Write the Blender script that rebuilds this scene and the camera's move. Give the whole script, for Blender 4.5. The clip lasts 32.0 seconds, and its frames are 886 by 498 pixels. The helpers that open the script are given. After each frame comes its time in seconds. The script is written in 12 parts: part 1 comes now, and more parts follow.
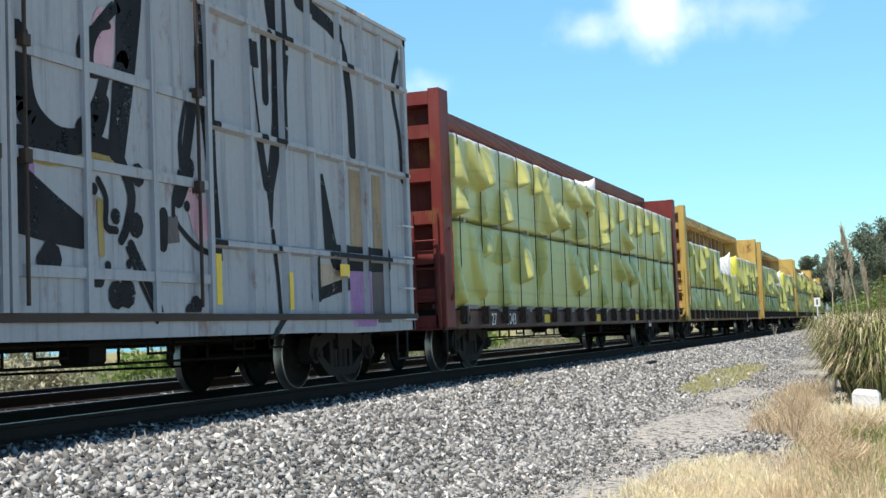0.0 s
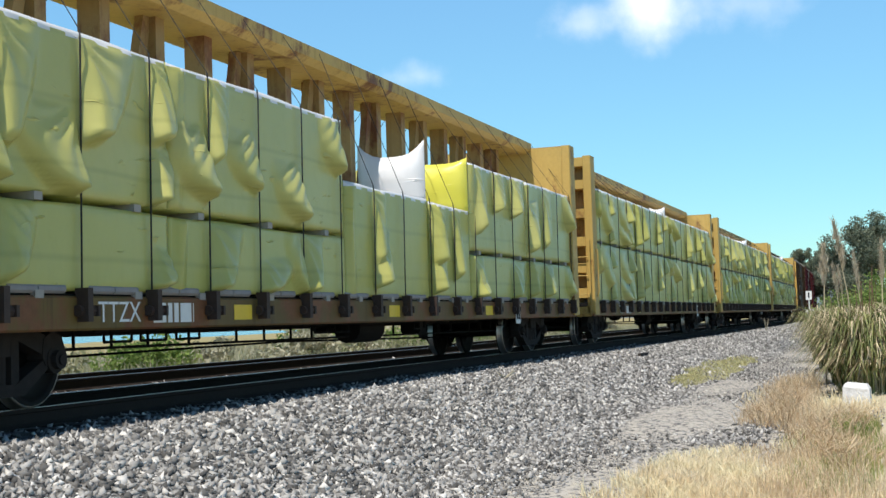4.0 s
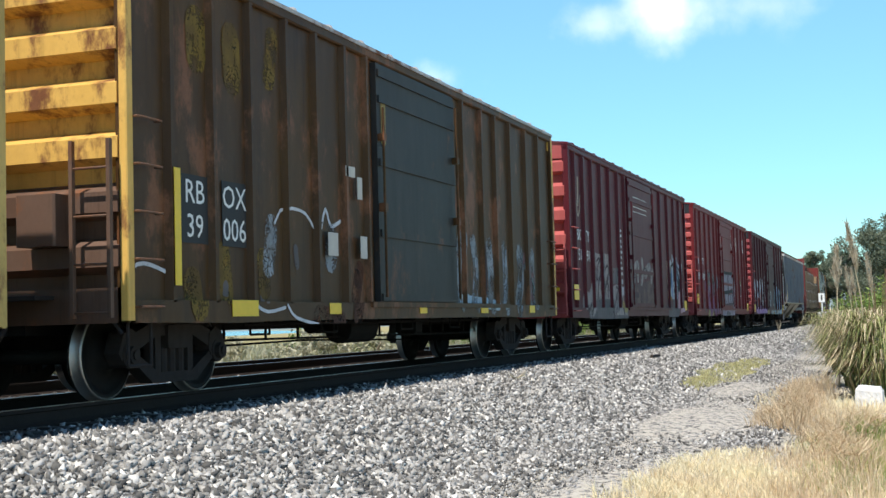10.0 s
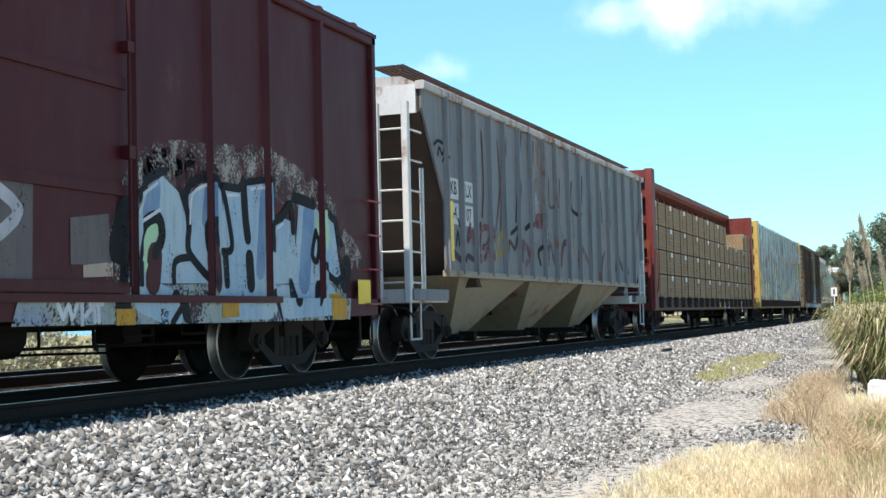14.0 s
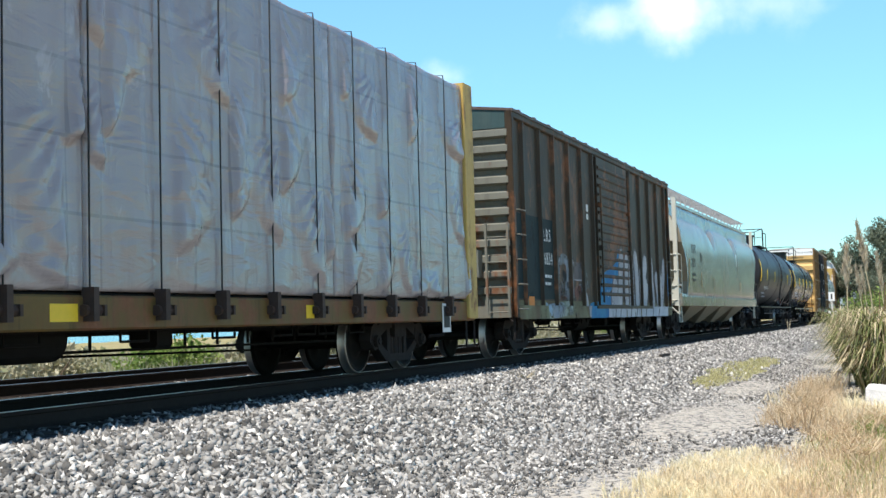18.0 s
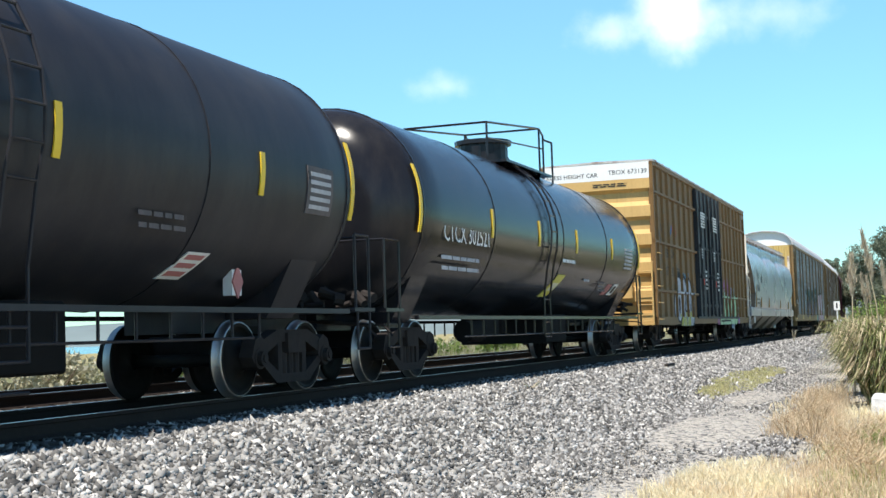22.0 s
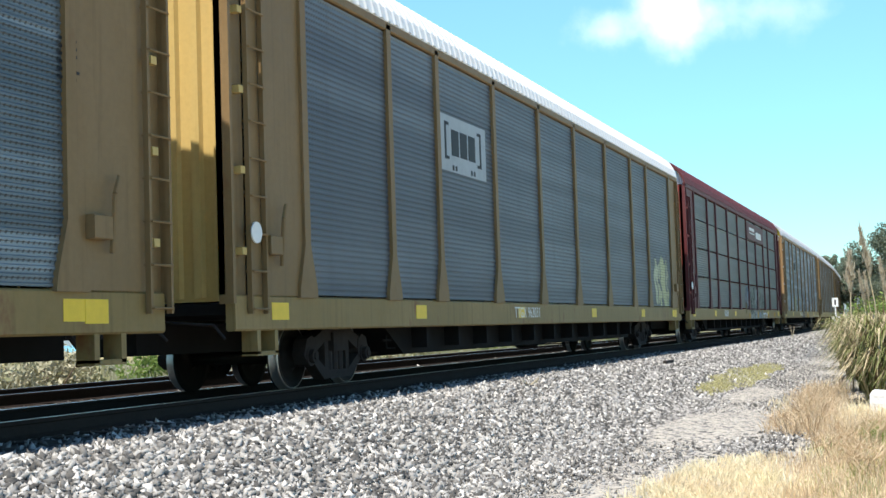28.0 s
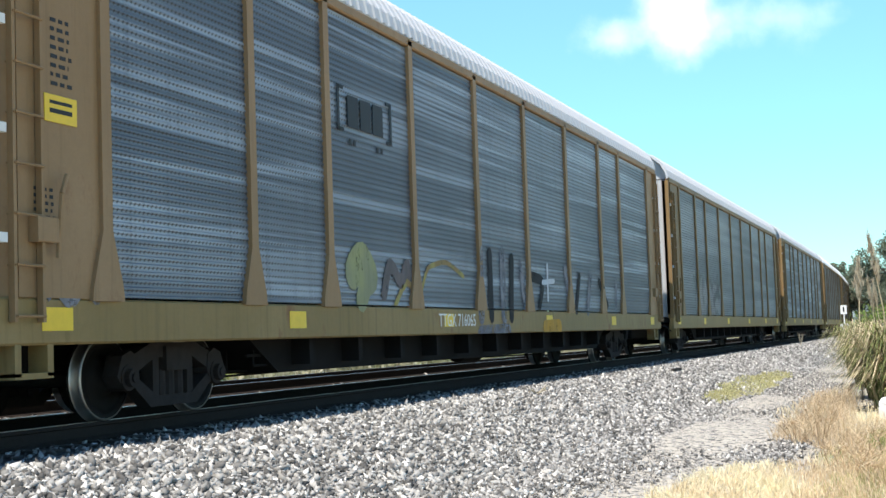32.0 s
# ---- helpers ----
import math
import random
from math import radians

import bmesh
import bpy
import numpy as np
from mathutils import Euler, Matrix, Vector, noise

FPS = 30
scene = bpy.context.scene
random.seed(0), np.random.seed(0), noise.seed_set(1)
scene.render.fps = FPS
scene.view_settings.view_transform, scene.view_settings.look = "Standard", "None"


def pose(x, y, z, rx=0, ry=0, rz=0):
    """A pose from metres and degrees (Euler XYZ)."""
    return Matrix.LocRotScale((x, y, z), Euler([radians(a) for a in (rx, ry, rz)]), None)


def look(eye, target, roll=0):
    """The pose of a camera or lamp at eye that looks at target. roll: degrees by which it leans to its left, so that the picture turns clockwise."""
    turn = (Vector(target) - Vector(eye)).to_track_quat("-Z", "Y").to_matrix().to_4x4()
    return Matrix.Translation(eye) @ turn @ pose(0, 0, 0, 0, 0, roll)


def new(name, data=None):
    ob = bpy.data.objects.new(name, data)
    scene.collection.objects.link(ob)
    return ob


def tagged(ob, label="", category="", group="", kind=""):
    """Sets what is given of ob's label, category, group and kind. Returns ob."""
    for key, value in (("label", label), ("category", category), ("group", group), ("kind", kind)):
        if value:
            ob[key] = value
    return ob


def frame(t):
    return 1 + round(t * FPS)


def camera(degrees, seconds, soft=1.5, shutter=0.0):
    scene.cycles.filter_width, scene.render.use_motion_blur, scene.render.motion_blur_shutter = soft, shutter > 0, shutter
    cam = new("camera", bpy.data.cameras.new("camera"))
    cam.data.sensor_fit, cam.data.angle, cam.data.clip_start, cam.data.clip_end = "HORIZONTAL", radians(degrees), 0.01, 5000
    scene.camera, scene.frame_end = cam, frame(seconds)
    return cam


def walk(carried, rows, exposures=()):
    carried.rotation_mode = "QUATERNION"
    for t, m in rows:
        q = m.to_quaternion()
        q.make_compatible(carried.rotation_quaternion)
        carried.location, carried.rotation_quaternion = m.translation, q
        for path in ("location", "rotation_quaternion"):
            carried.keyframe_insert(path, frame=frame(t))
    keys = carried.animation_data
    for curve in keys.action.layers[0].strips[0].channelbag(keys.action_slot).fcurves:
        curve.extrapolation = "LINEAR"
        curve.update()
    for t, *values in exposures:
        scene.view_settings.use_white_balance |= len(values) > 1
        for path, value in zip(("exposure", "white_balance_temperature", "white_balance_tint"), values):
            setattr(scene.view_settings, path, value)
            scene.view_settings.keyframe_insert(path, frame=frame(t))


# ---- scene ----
cam = camera(37.515, 32.0, soft=1.5)


def sight(yaw, tilt, lean):
    """The camera's pose at its standing point: yaw left of the track's line, tilt up, lean in degrees."""
    y, p = radians(yaw), radians(tilt)
    way = Vector((math.cos(y) * math.cos(p), math.sin(y) * math.cos(p), math.sin(p)))
    return look((0, 0, 0.692), Vector((0, 0, 0.692)) + way * 50, lean)


# seconds, yaw, tilt, lean: a camera held in the hand, at one place
HELD = [
    (0, 19.53, 3.62, -2.20), (0.5, 19.40, 3.55, -2.27), (1, 19.27, 3.56, -2.24),
    (1.5, 19.24, 3.62, -2.09), (2, 19.19, 3.61, -2.00), (2.5, 19.19, 3.47, -1.96),
    (3, 19.20, 3.29, -1.85), (3.5, 19.22, 3.23, -1.85), (5.5, 19.22, 3.21, -1.63),
    (6, 19.29, 3.33, -1.48), (6.5, 19.35, 3.44, -1.38), (7, 19.41, 3.43, -1.26),
    (7.5, 19.46, 3.44, -1.27), (8, 19.54, 3.40, -1.30), (8.5, 19.63, 3.42, -1.26),
    (9, 19.65, 3.54, -1.34), (9.5, 19.71, 3.45, -1.57), (10, 19.75, 3.26, -1.58),
    (10.5, 19.90, 3.18, -1.54), (11, 20.02, 3.14, -1.44), (11.5, 20.04, 3.11, -1.40),
    (12, 20.09, 3.06, -1.35), (12.5, 20.13, 3.03, -1.37), (13, 20.19, 3.03, -1.49),
    (13.5, 20.23, 3.04, -1.41), (14, 20.27, 2.98, -1.44), (14.5, 20.35, 3.00, -1.55),
    (16.5, 20.55, 3.17, -1.72), (17, 20.42, 3.19, -1.86), (17.5, 20.29, 3.22, -1.70),
    (18, 20.15, 3.25, -1.68), (18.5, 20.17, 3.26, -1.71), (19, 20.29, 3.28, -1.90),
    (19.5, 20.37, 3.33, -1.89), (20, 20.44, 3.46, -1.90), (20.5, 20.42, 3.53, -1.84),
    (21, 20.42, 3.59, -1.86), (21.5, 20.37, 3.63, -1.85), (22, 20.34, 3.69, -1.78),
    (22.5, 20.38, 3.68, -1.77), (23, 20.53, 3.61, -1.77), (23.5, 20.60, 3.44, -1.74),
    (24, 20.61, 3.35, -1.70), (24.5, 20.59, 3.24, -1.86), (25, 20.53, 3.20, -1.98),
    (25.5, 20.33, 3.31, -2.00), (27.5, 20.20, 3.60, -1.74), (28, 20.27, 3.58, -1.92),
    (28.5, 20.33, 3.51, -1.92), (29, 20.41, 3.50, -1.89), (29.5, 20.45, 3.53, -1.85),
    (30, 20.43, 3.69, -1.86), (30.5, 20.42, 3.95, -1.90), (31, 20.49, 4.10, -1.80),
    (31.5, 20.59, 4.06, -1.83), (32, 20.59, 3.95, -2.03),
]
walk(cam, [(t, sight(a, b, c)) for t, a, b, c in HELD],
     [(0.0, 0.40), (3.0, 0.24), (6.0, 0.16), (9.0, 0.35), (12.0, 0.64), (14.5, 0.65), (17.0, 0.58), (20.0, 0.52), (24.0, 0.60), (28.0, 0.70), (32.0, 0.74)])

# ---- world, sun, exposure ----
SUN = Vector((0.44, -0.055, -0.895)).normalized()   # the way the light goes
world = bpy.data.worlds.new("sky")
scene.world = world
world.use_nodes = True
wn, wl = world.node_tree.nodes, world.node_tree.links
wn.clear()
w_out = wn.new("ShaderNodeOutputWorld")
w_bg = wn.new("ShaderNodeBackground")
w_sky = wn.new("ShaderNodeTexSky")
w_sky.sky_type, w_sky.sun_disc = "NISHITA", False
w_sky.sun_elevation = math.asin(-SUN.z)
w_sky.sun_rotation = math.atan2(-SUN.x, -SUN.y)
w_sky.air_density, w_sky.dust_density, w_sky.ozone_density = 1.0, 0.0, 4.0
w_bg.inputs["Strength"].default_value = 0.13
wl.new(w_bg.outputs[0], w_out.inputs[0])


def cloud(way, size, amount, colour_in, grain=14, swing=3.2):
    """A soft cloud in the sky round one direction."""
    co = wn.new("ShaderNodeTexCoord")
    sub = wn.new("ShaderNodeVectorMath")
    sub.operation = "SUBTRACT"
    sub.inputs[1].default_value = way
    wl.new(co.outputs["Generated"], sub.inputs[0])
    sc = wn.new("ShaderNodeVectorMath")
    sc.operation = "MULTIPLY"
    sc.inputs[1].default_value = (1 / size[0], 1 / size[0], 1 / size[1])
    wl.new(sub.outputs[0], sc.inputs[0])
    ln = wn.new("ShaderNodeVectorMath")
    ln.operation = "LENGTH"
    wl.new(sc.outputs[0], ln.inputs[0])
    no = wn.new("ShaderNodeTexNoise")
    no.inputs["Scale"].default_value = grain
    no.inputs["Detail"].default_value = 7
    no.inputs["Roughness"].default_value = 0.55
    wl.new(co.outputs["Generated"], no.inputs["Vector"])
    ad = wn.new("ShaderNodeMath")
    ad.operation = "MULTIPLY_ADD"
    ad.inputs[1].default_value = -swing
    wl.new(no.outputs["Fac"], ad.inputs[0])
    far = wn.new("ShaderNodeMath")
    far.operation = "ADD"
    far.inputs[1].default_value = swing / 2 - 1.6
    wl.new(ln.outputs["Value"], far.inputs[0])
    wl.new(far.outputs[0], ad.inputs[2])
    mp = wn.new("ShaderNodeMapRange")
    mp.interpolation_type = "SMOOTHSTEP"
    mp.inputs["From Min"].default_value = 0.15
    mp.inputs["From Max"].default_value = -2.0
    mp.inputs["To Max"].default_value = amount
    wl.new(ad.outputs[0], mp.inputs["Value"])
    mx = wn.new("ShaderNodeMix")
    mx.data_type = "RGBA"
    mx.inputs["B"].default_value = (9.5, 9.5, 9.8, 1)
    wl.new(mp.outputs[0], mx.inputs["Factor"])
    wl.new(colour_in, mx.inputs["A"])
    return mx.outputs["Result"]


sep = wn.new("ShaderNodeSeparateXYZ")
geo = wn.new("ShaderNodeTexCoord")
wl.new(geo.outputs["Generated"], sep.inputs[0])
rise = wn.new("ShaderNodeMapRange")
rise.inputs["From Min"].default_value, rise.inputs["From Max"].default_value = 0.0, 0.32
wl.new(sep.outputs[2], rise.inputs["Value"])
# sea air: the band over the horizon is clear cyan, not white
tint = wn.new("ShaderNodeMix")
tint.data_type = "RGBA"
tint.inputs["A"].default_value, tint.inputs["B"].default_value = (0.51, 0.80, 0.80, 1), (1.0, 1.33, 1.32, 1)
wl.new(rise.outputs[0], tint.inputs["Factor"])
high = wn.new("ShaderNodeMapRange")
high.inputs["From Min"].default_value, high.inputs["From Max"].default_value = 0.34, 0.75
wl.new(sep.outputs[2], high.inputs["Value"])
deep = wn.new("ShaderNodeMix")
deep.data_type = "RGBA"
deep.inputs["B"].default_value = (0.50, 0.60, 0.66, 1)
wl.new(high.outputs[0], deep.inputs["Factor"])
wl.new(tint.outputs["Result"], deep.inputs["A"])
clear = wn.new("ShaderNodeMix")
clear.data_type, clear.blend_type = "RGBA", "MULTIPLY"
clear.inputs["Factor"].default_value = 1.0
wl.new(w_sky.outputs[0], clear.inputs["A"])
wl.new(deep.outputs["Result"], clear.inputs["B"])
sky_colour = cloud(Vector((0.9578, 0.1655, 0.2350)).normalized(), (0.023, 0.026), 1.0, clear.outputs["Result"], 22, 2.0)
sky_colour = cloud(Vector((0.9640, 0.1400, 0.2300)).normalized(), (0.034, 0.014), 0.26, sky_colour, 26)
sky_colour = cloud(Vector((0.9519, 0.2140, 0.2190)).normalized(), (0.024, 0.010), 0.34, sky_colour, 30)
sky_colour = cloud(Vector((0.9700, 0.0950, 0.2240)).normalized(), (0.034, 0.012), 0.22, sky_colour, 30)
sky_colour = cloud(Vector((0.9234, 0.3355, 0.1864)).normalized(), (0.026, 0.008), 0.26, sky_colour, 30)
wl.new(sky_colour, w_bg.inputs["Color"])

sun = new("sun", bpy.data.lights.new("sun", "SUN"))
sun.data.energy, sun.data.angle, sun.data.color = 5.0, radians(0.53), (1.0, 0.94, 0.855)
sun.matrix_world = look((0, 0, 80), Vector((0, 0, 80)) + SUN)

# ---- small tools ----


class Shape:
    """Collects the corners and faces of one mesh."""

    def __init__(self):
        self.v, self.f, self.k, self.slot = [], [], [], 0

    def add(self, v, f):
        n = len(self.v)
        self.v.extend(tuple(p) for p in v)
        self.f.extend(tuple(n + i for i in q) for q in f)
        self.k.extend([self.slot] * len(f))
        return self

    def box(self, x0, x1, y0, y1, z0, z1, c=0.0):
        """A box; c chamfers its long edges along x or, for a tall one, along z."""
        if c <= 0:
            v = [(x, y, z) for x in (x0, x1) for y in (y0, y1) for z in (z0, z1)]
            return self.add(v, [(0, 1, 3, 2), (4, 6, 7, 5), (0, 4, 5, 1), (2, 3, 7, 6), (0, 2, 6, 4), (1, 5, 7, 3)])
        if (x1 - x0) >= (z1 - z0):
            ring = [(y0 + c, z0), (y1 - c, z0), (y1, z0 + c), (y1, z1 - c), (y1 - c, z1), (y0 + c, z1), (y0, z1 - c), (y0, z0 + c)]
            v = [(x, a, b) for x in (x0, x1) for a, b in ring]
        else:
            ring = [(x0 + c, y0), (x1 - c, y0), (x1, y0 + c), (x1, y1 - c), (x1 - c, y1), (x0 + c, y1), (x0, y1 - c), (x0, y0 + c)]
            v = [(a, b, z) for z in (z0, z1) for a, b in ring]
        f = [tuple(range(7, -1, -1)), tuple(range(8, 16))] + [(i, (i + 1) % 8, 8 + (i + 1) % 8, 8 + i) for i in range(8)]
        return self.add(v, f)

    def tube(self, a, b, r, n=8, r2=None):
        a, b = Vector(a), Vector(b)
        d = (b - a).normalized()
        u = d.orthogonal().normalized()
        w = d.cross(u)
        r2 = r if r2 is None else r2
        v = [p + (u * math.cos(2 * math.pi * i / n) + w * math.sin(2 * math.pi * i / n)) * q for p, q in ((a, r), (b, r2)) for i in range(n)]
        f = [(i, (i + 1) % n, n + (i + 1) % n, n + i) for i in range(n)] + [tuple(range(n - 1, -1, -1)), tuple(range(n, 2 * n))]
        return self.add(v, f)

    def pipe(self, pts, r, n=6):
        for a, b in zip(pts, pts[1:]):
            self.tube(a, b, r, n)
        return self

    def prism(self, ring, axis, a, b):
        """A closed outline swept straight from a to b along an axis; the ring gives the other two, in order."""
        def put(p, t):
            return {"x": (t, p[0], p[1]), "y": (p[0], t, p[1]), "z": (p[0], p[1], t)}[axis]
        n = len(ring)
        v = [put(p, a) for p in ring] + [put(p, b) for p in ring]
        f = [tuple(range(n - 1, -1, -1)), tuple(range(n, 2 * n))] + [(i, (i + 1) % n, n + (i + 1) % n, n + i) for i in range(n)]
        return self.add(v, f)

    def lathe(self, prof, at, n=28):
        """An outline of (along y, radius) turned round the y axis through at."""
        m = len(prof)
        v = [(at[0] + r * math.cos(2 * math.pi * i / n), at[1] + a, at[2] + r * math.sin(2 * math.pi * i / n)) for i in range(n) for a, r in prof]
        f = [(i * m + j, i * m + j + 1, ((i + 1) % n) * m + j + 1, ((i + 1) % n) * m + j) for i in range(n) for j in range(m - 1)]
        return self.add(v, f)

    def disc(self, x, y, z, r, thick, axis="y", n=20):
        d = {"x": (thick, 0, 0), "y": (0, thick, 0), "z": (0, 0, thick)}[axis]
        return self.tube((x, y, z), (x + d[0], y + d[1], z + d[2]), r, n)

    def mesh(self, name, material, smooth=False):
        me = bpy.data.meshes.new(name)
        me.from_pydata(self.v, [], self.f)
        for m in material if isinstance(material, (list, tuple)) else [material]:
            me.materials.append(m)
        if self.slot:
            me.polygons.foreach_set("material_index", self.k)
        if smooth:
            me.shade_smooth()
        bm = bmesh.new()
        bm.from_mesh(me)
        bmesh.ops.recalc_face_normals(bm, faces=bm.faces)
        bm.to_mesh(me)
        bm.free()
        return me


def part(name, shape, material, parent, label="", smooth=False, at=None):
    """One mesh object under a thing or under a part; shape may be a ready mesh."""
    me = shape if isinstance(shape, bpy.types.Mesh) else shape.mesh(name, material, smooth)
    ob = new(name, me)
    ob.parent = parent
    if at:
        ob.location = at
    if label:
        ob["label"] = label
    return ob


def thing(name, label, category, group="", kind="", at=(0, 0, 0)):
    ob = new(name)
    ob.location = at
    ob.empty_display_size = 0.3
    return tagged(ob, label, category, group, kind)


def lone(name, shape, material, label, category="", group="", kind="", smooth=False, at=(0, 0, 0)):
    ob = new(name, shape if isinstance(shape, bpy.types.Mesh) else shape.mesh(name, material, smooth))
    ob.location = at
    return tagged(ob, label, category, group, kind)


def soup(name, v, f, material, loops=3):
    """A mesh straight from arrays: v (n, 3), f (m, loops)."""
    me = bpy.data.meshes.new(name)
    v, f = np.asarray(v, np.float32), np.asarray(f, np.int32)
    me.vertices.add(len(v))
    me.vertices.foreach_set("co", v.ravel())
    me.loops.add(f.size)
    me.loops.foreach_set("vertex_index", f.ravel())
    me.polygons.add(len(f))
    me.polygons.foreach_set("loop_start", np.arange(0, f.size, loops, dtype=np.int32))
    me.update(calc_edges=True)
    me.materials.append(material)
    return me


# ---- the track's line: straight, then a wide bend away ----
YT, BEND, RADIUS, SPEED = 8.60, 60.0, 2077.0, 15.45


def along(s, d=0.0, z=0.0):
    """The place s metres along the track, d metres to its far side, and the heading there."""
    a = max(0.0, s - BEND) / RADIUS
    x, y = (s, YT) if s < BEND else (BEND + RADIUS * math.sin(a), YT + RADIUS * (1 - math.cos(a)))
    return Vector((x - d * math.sin(a), y + d * math.cos(a), z)), a


def along_many(s, d):
    a = np.maximum(0.0, s - BEND) / RADIUS
    x = np.where(s < BEND, s, BEND + RADIUS * np.sin(a))
    y = np.where(s < BEND, YT, YT + RADIUS * (1 - np.cos(a)))
    return x - d * np.sin(a), y + d * np.cos(a)

# ---- materials ----
class Nodes:
    def __init__(self, name):
        self.m = bpy.data.materials.new(name)
        self.m.use_nodes = True
        self.t = self.m.node_tree
        self.b = self.t.nodes["Principled BSDF"]
        self.co = self.t.nodes.new("ShaderNodeTexCoord").outputs["Object"]

    def node(self, kind, **kw):
        n = self.t.nodes.new("ShaderNode" + kind)
        for k, v in kw.items():
            if k in n.inputs:
                if isinstance(v, bpy.types.NodeSocket):
                    self.t.links.new(v, n.inputs[k])
                else:
                    n.inputs[k].default_value = v
        return n

    def link(self, a, b):
        self.t.links.new(a, b)

    def math(self, op, a, b=0.0, c=None, clamp=False):
        n = self.t.nodes.new("ShaderNodeMath")
        n.operation, n.use_clamp = op, clamp
        for i, v in enumerate((a, b) if c is None else (a, b, c)):
            if isinstance(v, bpy.types.NodeSocket):
                self.link(v, n.inputs[i])
            else:
                n.inputs[i].default_value = v
        return n.outputs[0]

    def scaled(self, x, y, z, shift=(0, 0, 0)):
        n = self.t.nodes.new("ShaderNodeMapping")
        n.inputs["Scale"].default_value = (x, y, z)
        n.inputs["Location"].default_value = shift
        self.link(self.co, n.inputs["Vector"])
        return n.outputs[0]

    def noise(self, scale, detail=4.0, rough=0.55, vec=None, distort=0.0):
        n = self.node("TexNoise", Scale=scale, Detail=detail, Roughness=rough, Distortion=distort)
        self.link(vec or self.co, n.inputs["Vector"])
        return n.outputs["Fac"]

    def ramp(self, v, a, b):
        """0 below a, 1 above b, smooth."""
        n = self.t.nodes.new("ShaderNodeMapRange")
        n.interpolation_type = "SMOOTHSTEP"
        self.link(v, n.inputs["Value"])
        n.inputs["From Min"].default_value, n.inputs["From Max"].default_value = a, b
        return n.outputs[0]

    def mix(self, f, a, b, mode="MIX"):
        n = self.t.nodes.new("ShaderNodeMix")
        n.data_type, n.blend_type = "RGBA", mode
        for k, v in (("Factor", f), ("A", a), ("B", b)):
            if isinstance(v, bpy.types.NodeSocket):
                self.link(v, n.inputs[k])
            else:
                n.inputs[k].default_value = v
        return n.outputs["Result"]

    def xyz(self):
        n = self.t.nodes.new("ShaderNodeSeparateXYZ")
        self.link(self.co, n.inputs[0])
        return n.outputs

    def bump(self, h, strength, dist):
        n = self.node("Bump", Strength=strength, Distance=dist)
        self.link(h, n.inputs["Height"])
        self.link(n.outputs[0], self.b.inputs["Normal"])

    def done(self, colour, rough=0.6, metal=0.0, spec=0.5):
        for k, v in (("Base Color", colour), ("Roughness", rough), ("Metallic", metal), ("Specular IOR Level", spec)):
            if isinstance(v, bpy.types.NodeSocket):
                self.link(v, self.b.inputs[k])
            else:
                self.b.inputs[k].default_value = v
        return self.m


MADE = {}


def paint(name, colour, fade=0.25, rust=0.15, grime=0.35, rough=0.55, graffiti=(), seed=0.0, faded=None, spec=0.2):
    """Weathered car paint: faded patches, rust spots, streaks that run down, road grime, and graffiti painted over it.
    graffiti rows: x0, x1, z0, z1, fill, second fill, outline, letters a metre, slant."""
    if name in MADE:
        return MADE[name]
    n = Nodes(name)
    o = (seed * 3.7, seed * 1.3, seed * 2.1)
    c = colour
    light = faded or tuple(min(1, v * 1.25 + 0.03) for v in colour[:3]) + (1,)
    dark = tuple(v * 0.62 for v in colour[:3]) + (1,)
    big = n.noise(0.55, 5, 0.6, n.scaled(1, 1, 0.7, o))
    c = n.mix(n.math("MULTIPLY", n.ramp(big, 0.35, 0.7), fade * 2, clamp=True), c, light)
    streak = n.noise(1.0, 5, 0.65, n.scaled(9, 9, 0.45, o))
    c = n.mix(n.math("MULTIPLY", n.ramp(streak, 0.5, 0.72), grime), c, dark)
    fine = n.noise(14, 4, 0.7, n.scaled(1, 1, 1, o))
    c = n.mix(n.math("MULTIPLY", n.ramp(fine, 0.3, 0.8), 0.22), c, dark)
    rough_v = n.math("ADD", n.math("MULTIPLY", big, 0.2), rough - 0.1)
    for g in graffiti:
        c = tagging(n, c, *g)
    spots = n.math("ADD", n.math("MULTIPLY", n.noise(2.3, 6, 0.7, n.scaled(1, 1, 0.55, o)), 0.65), n.math("MULTIPLY", n.noise(0.4, 3, 0.5, n.scaled(1, 1, 1, o)), 0.35))
    k = n.ramp(spots, 0.62 - rust * 0.25, 0.70 - rust * 0.18)
    c = n.mix(n.math("MULTIPLY", k, min(1, rust * 2.5), clamp=True), c, n.mix(fine, (0.10, 0.035, 0.014, 1), (0.24, 0.10, 0.045, 1)))
    dust = n.ramp(n.noise(3.0, 4, 0.6, n.scaled(1, 1, 0.3, o)), 0.35, 0.75)
    c = n.mix(n.math("MULTIPLY", dust, 0.05), c, (0.26, 0.22, 0.17, 1))
    n.bump(n.math("ADD", n.math("MULTIPLY", big, 0.7), n.math("MULTIPLY", fine, 0.06)), 0.25, 0.03)
    MADE[name] = n.done(c, rough_v, 0.0, spec)
    return MADE[name]


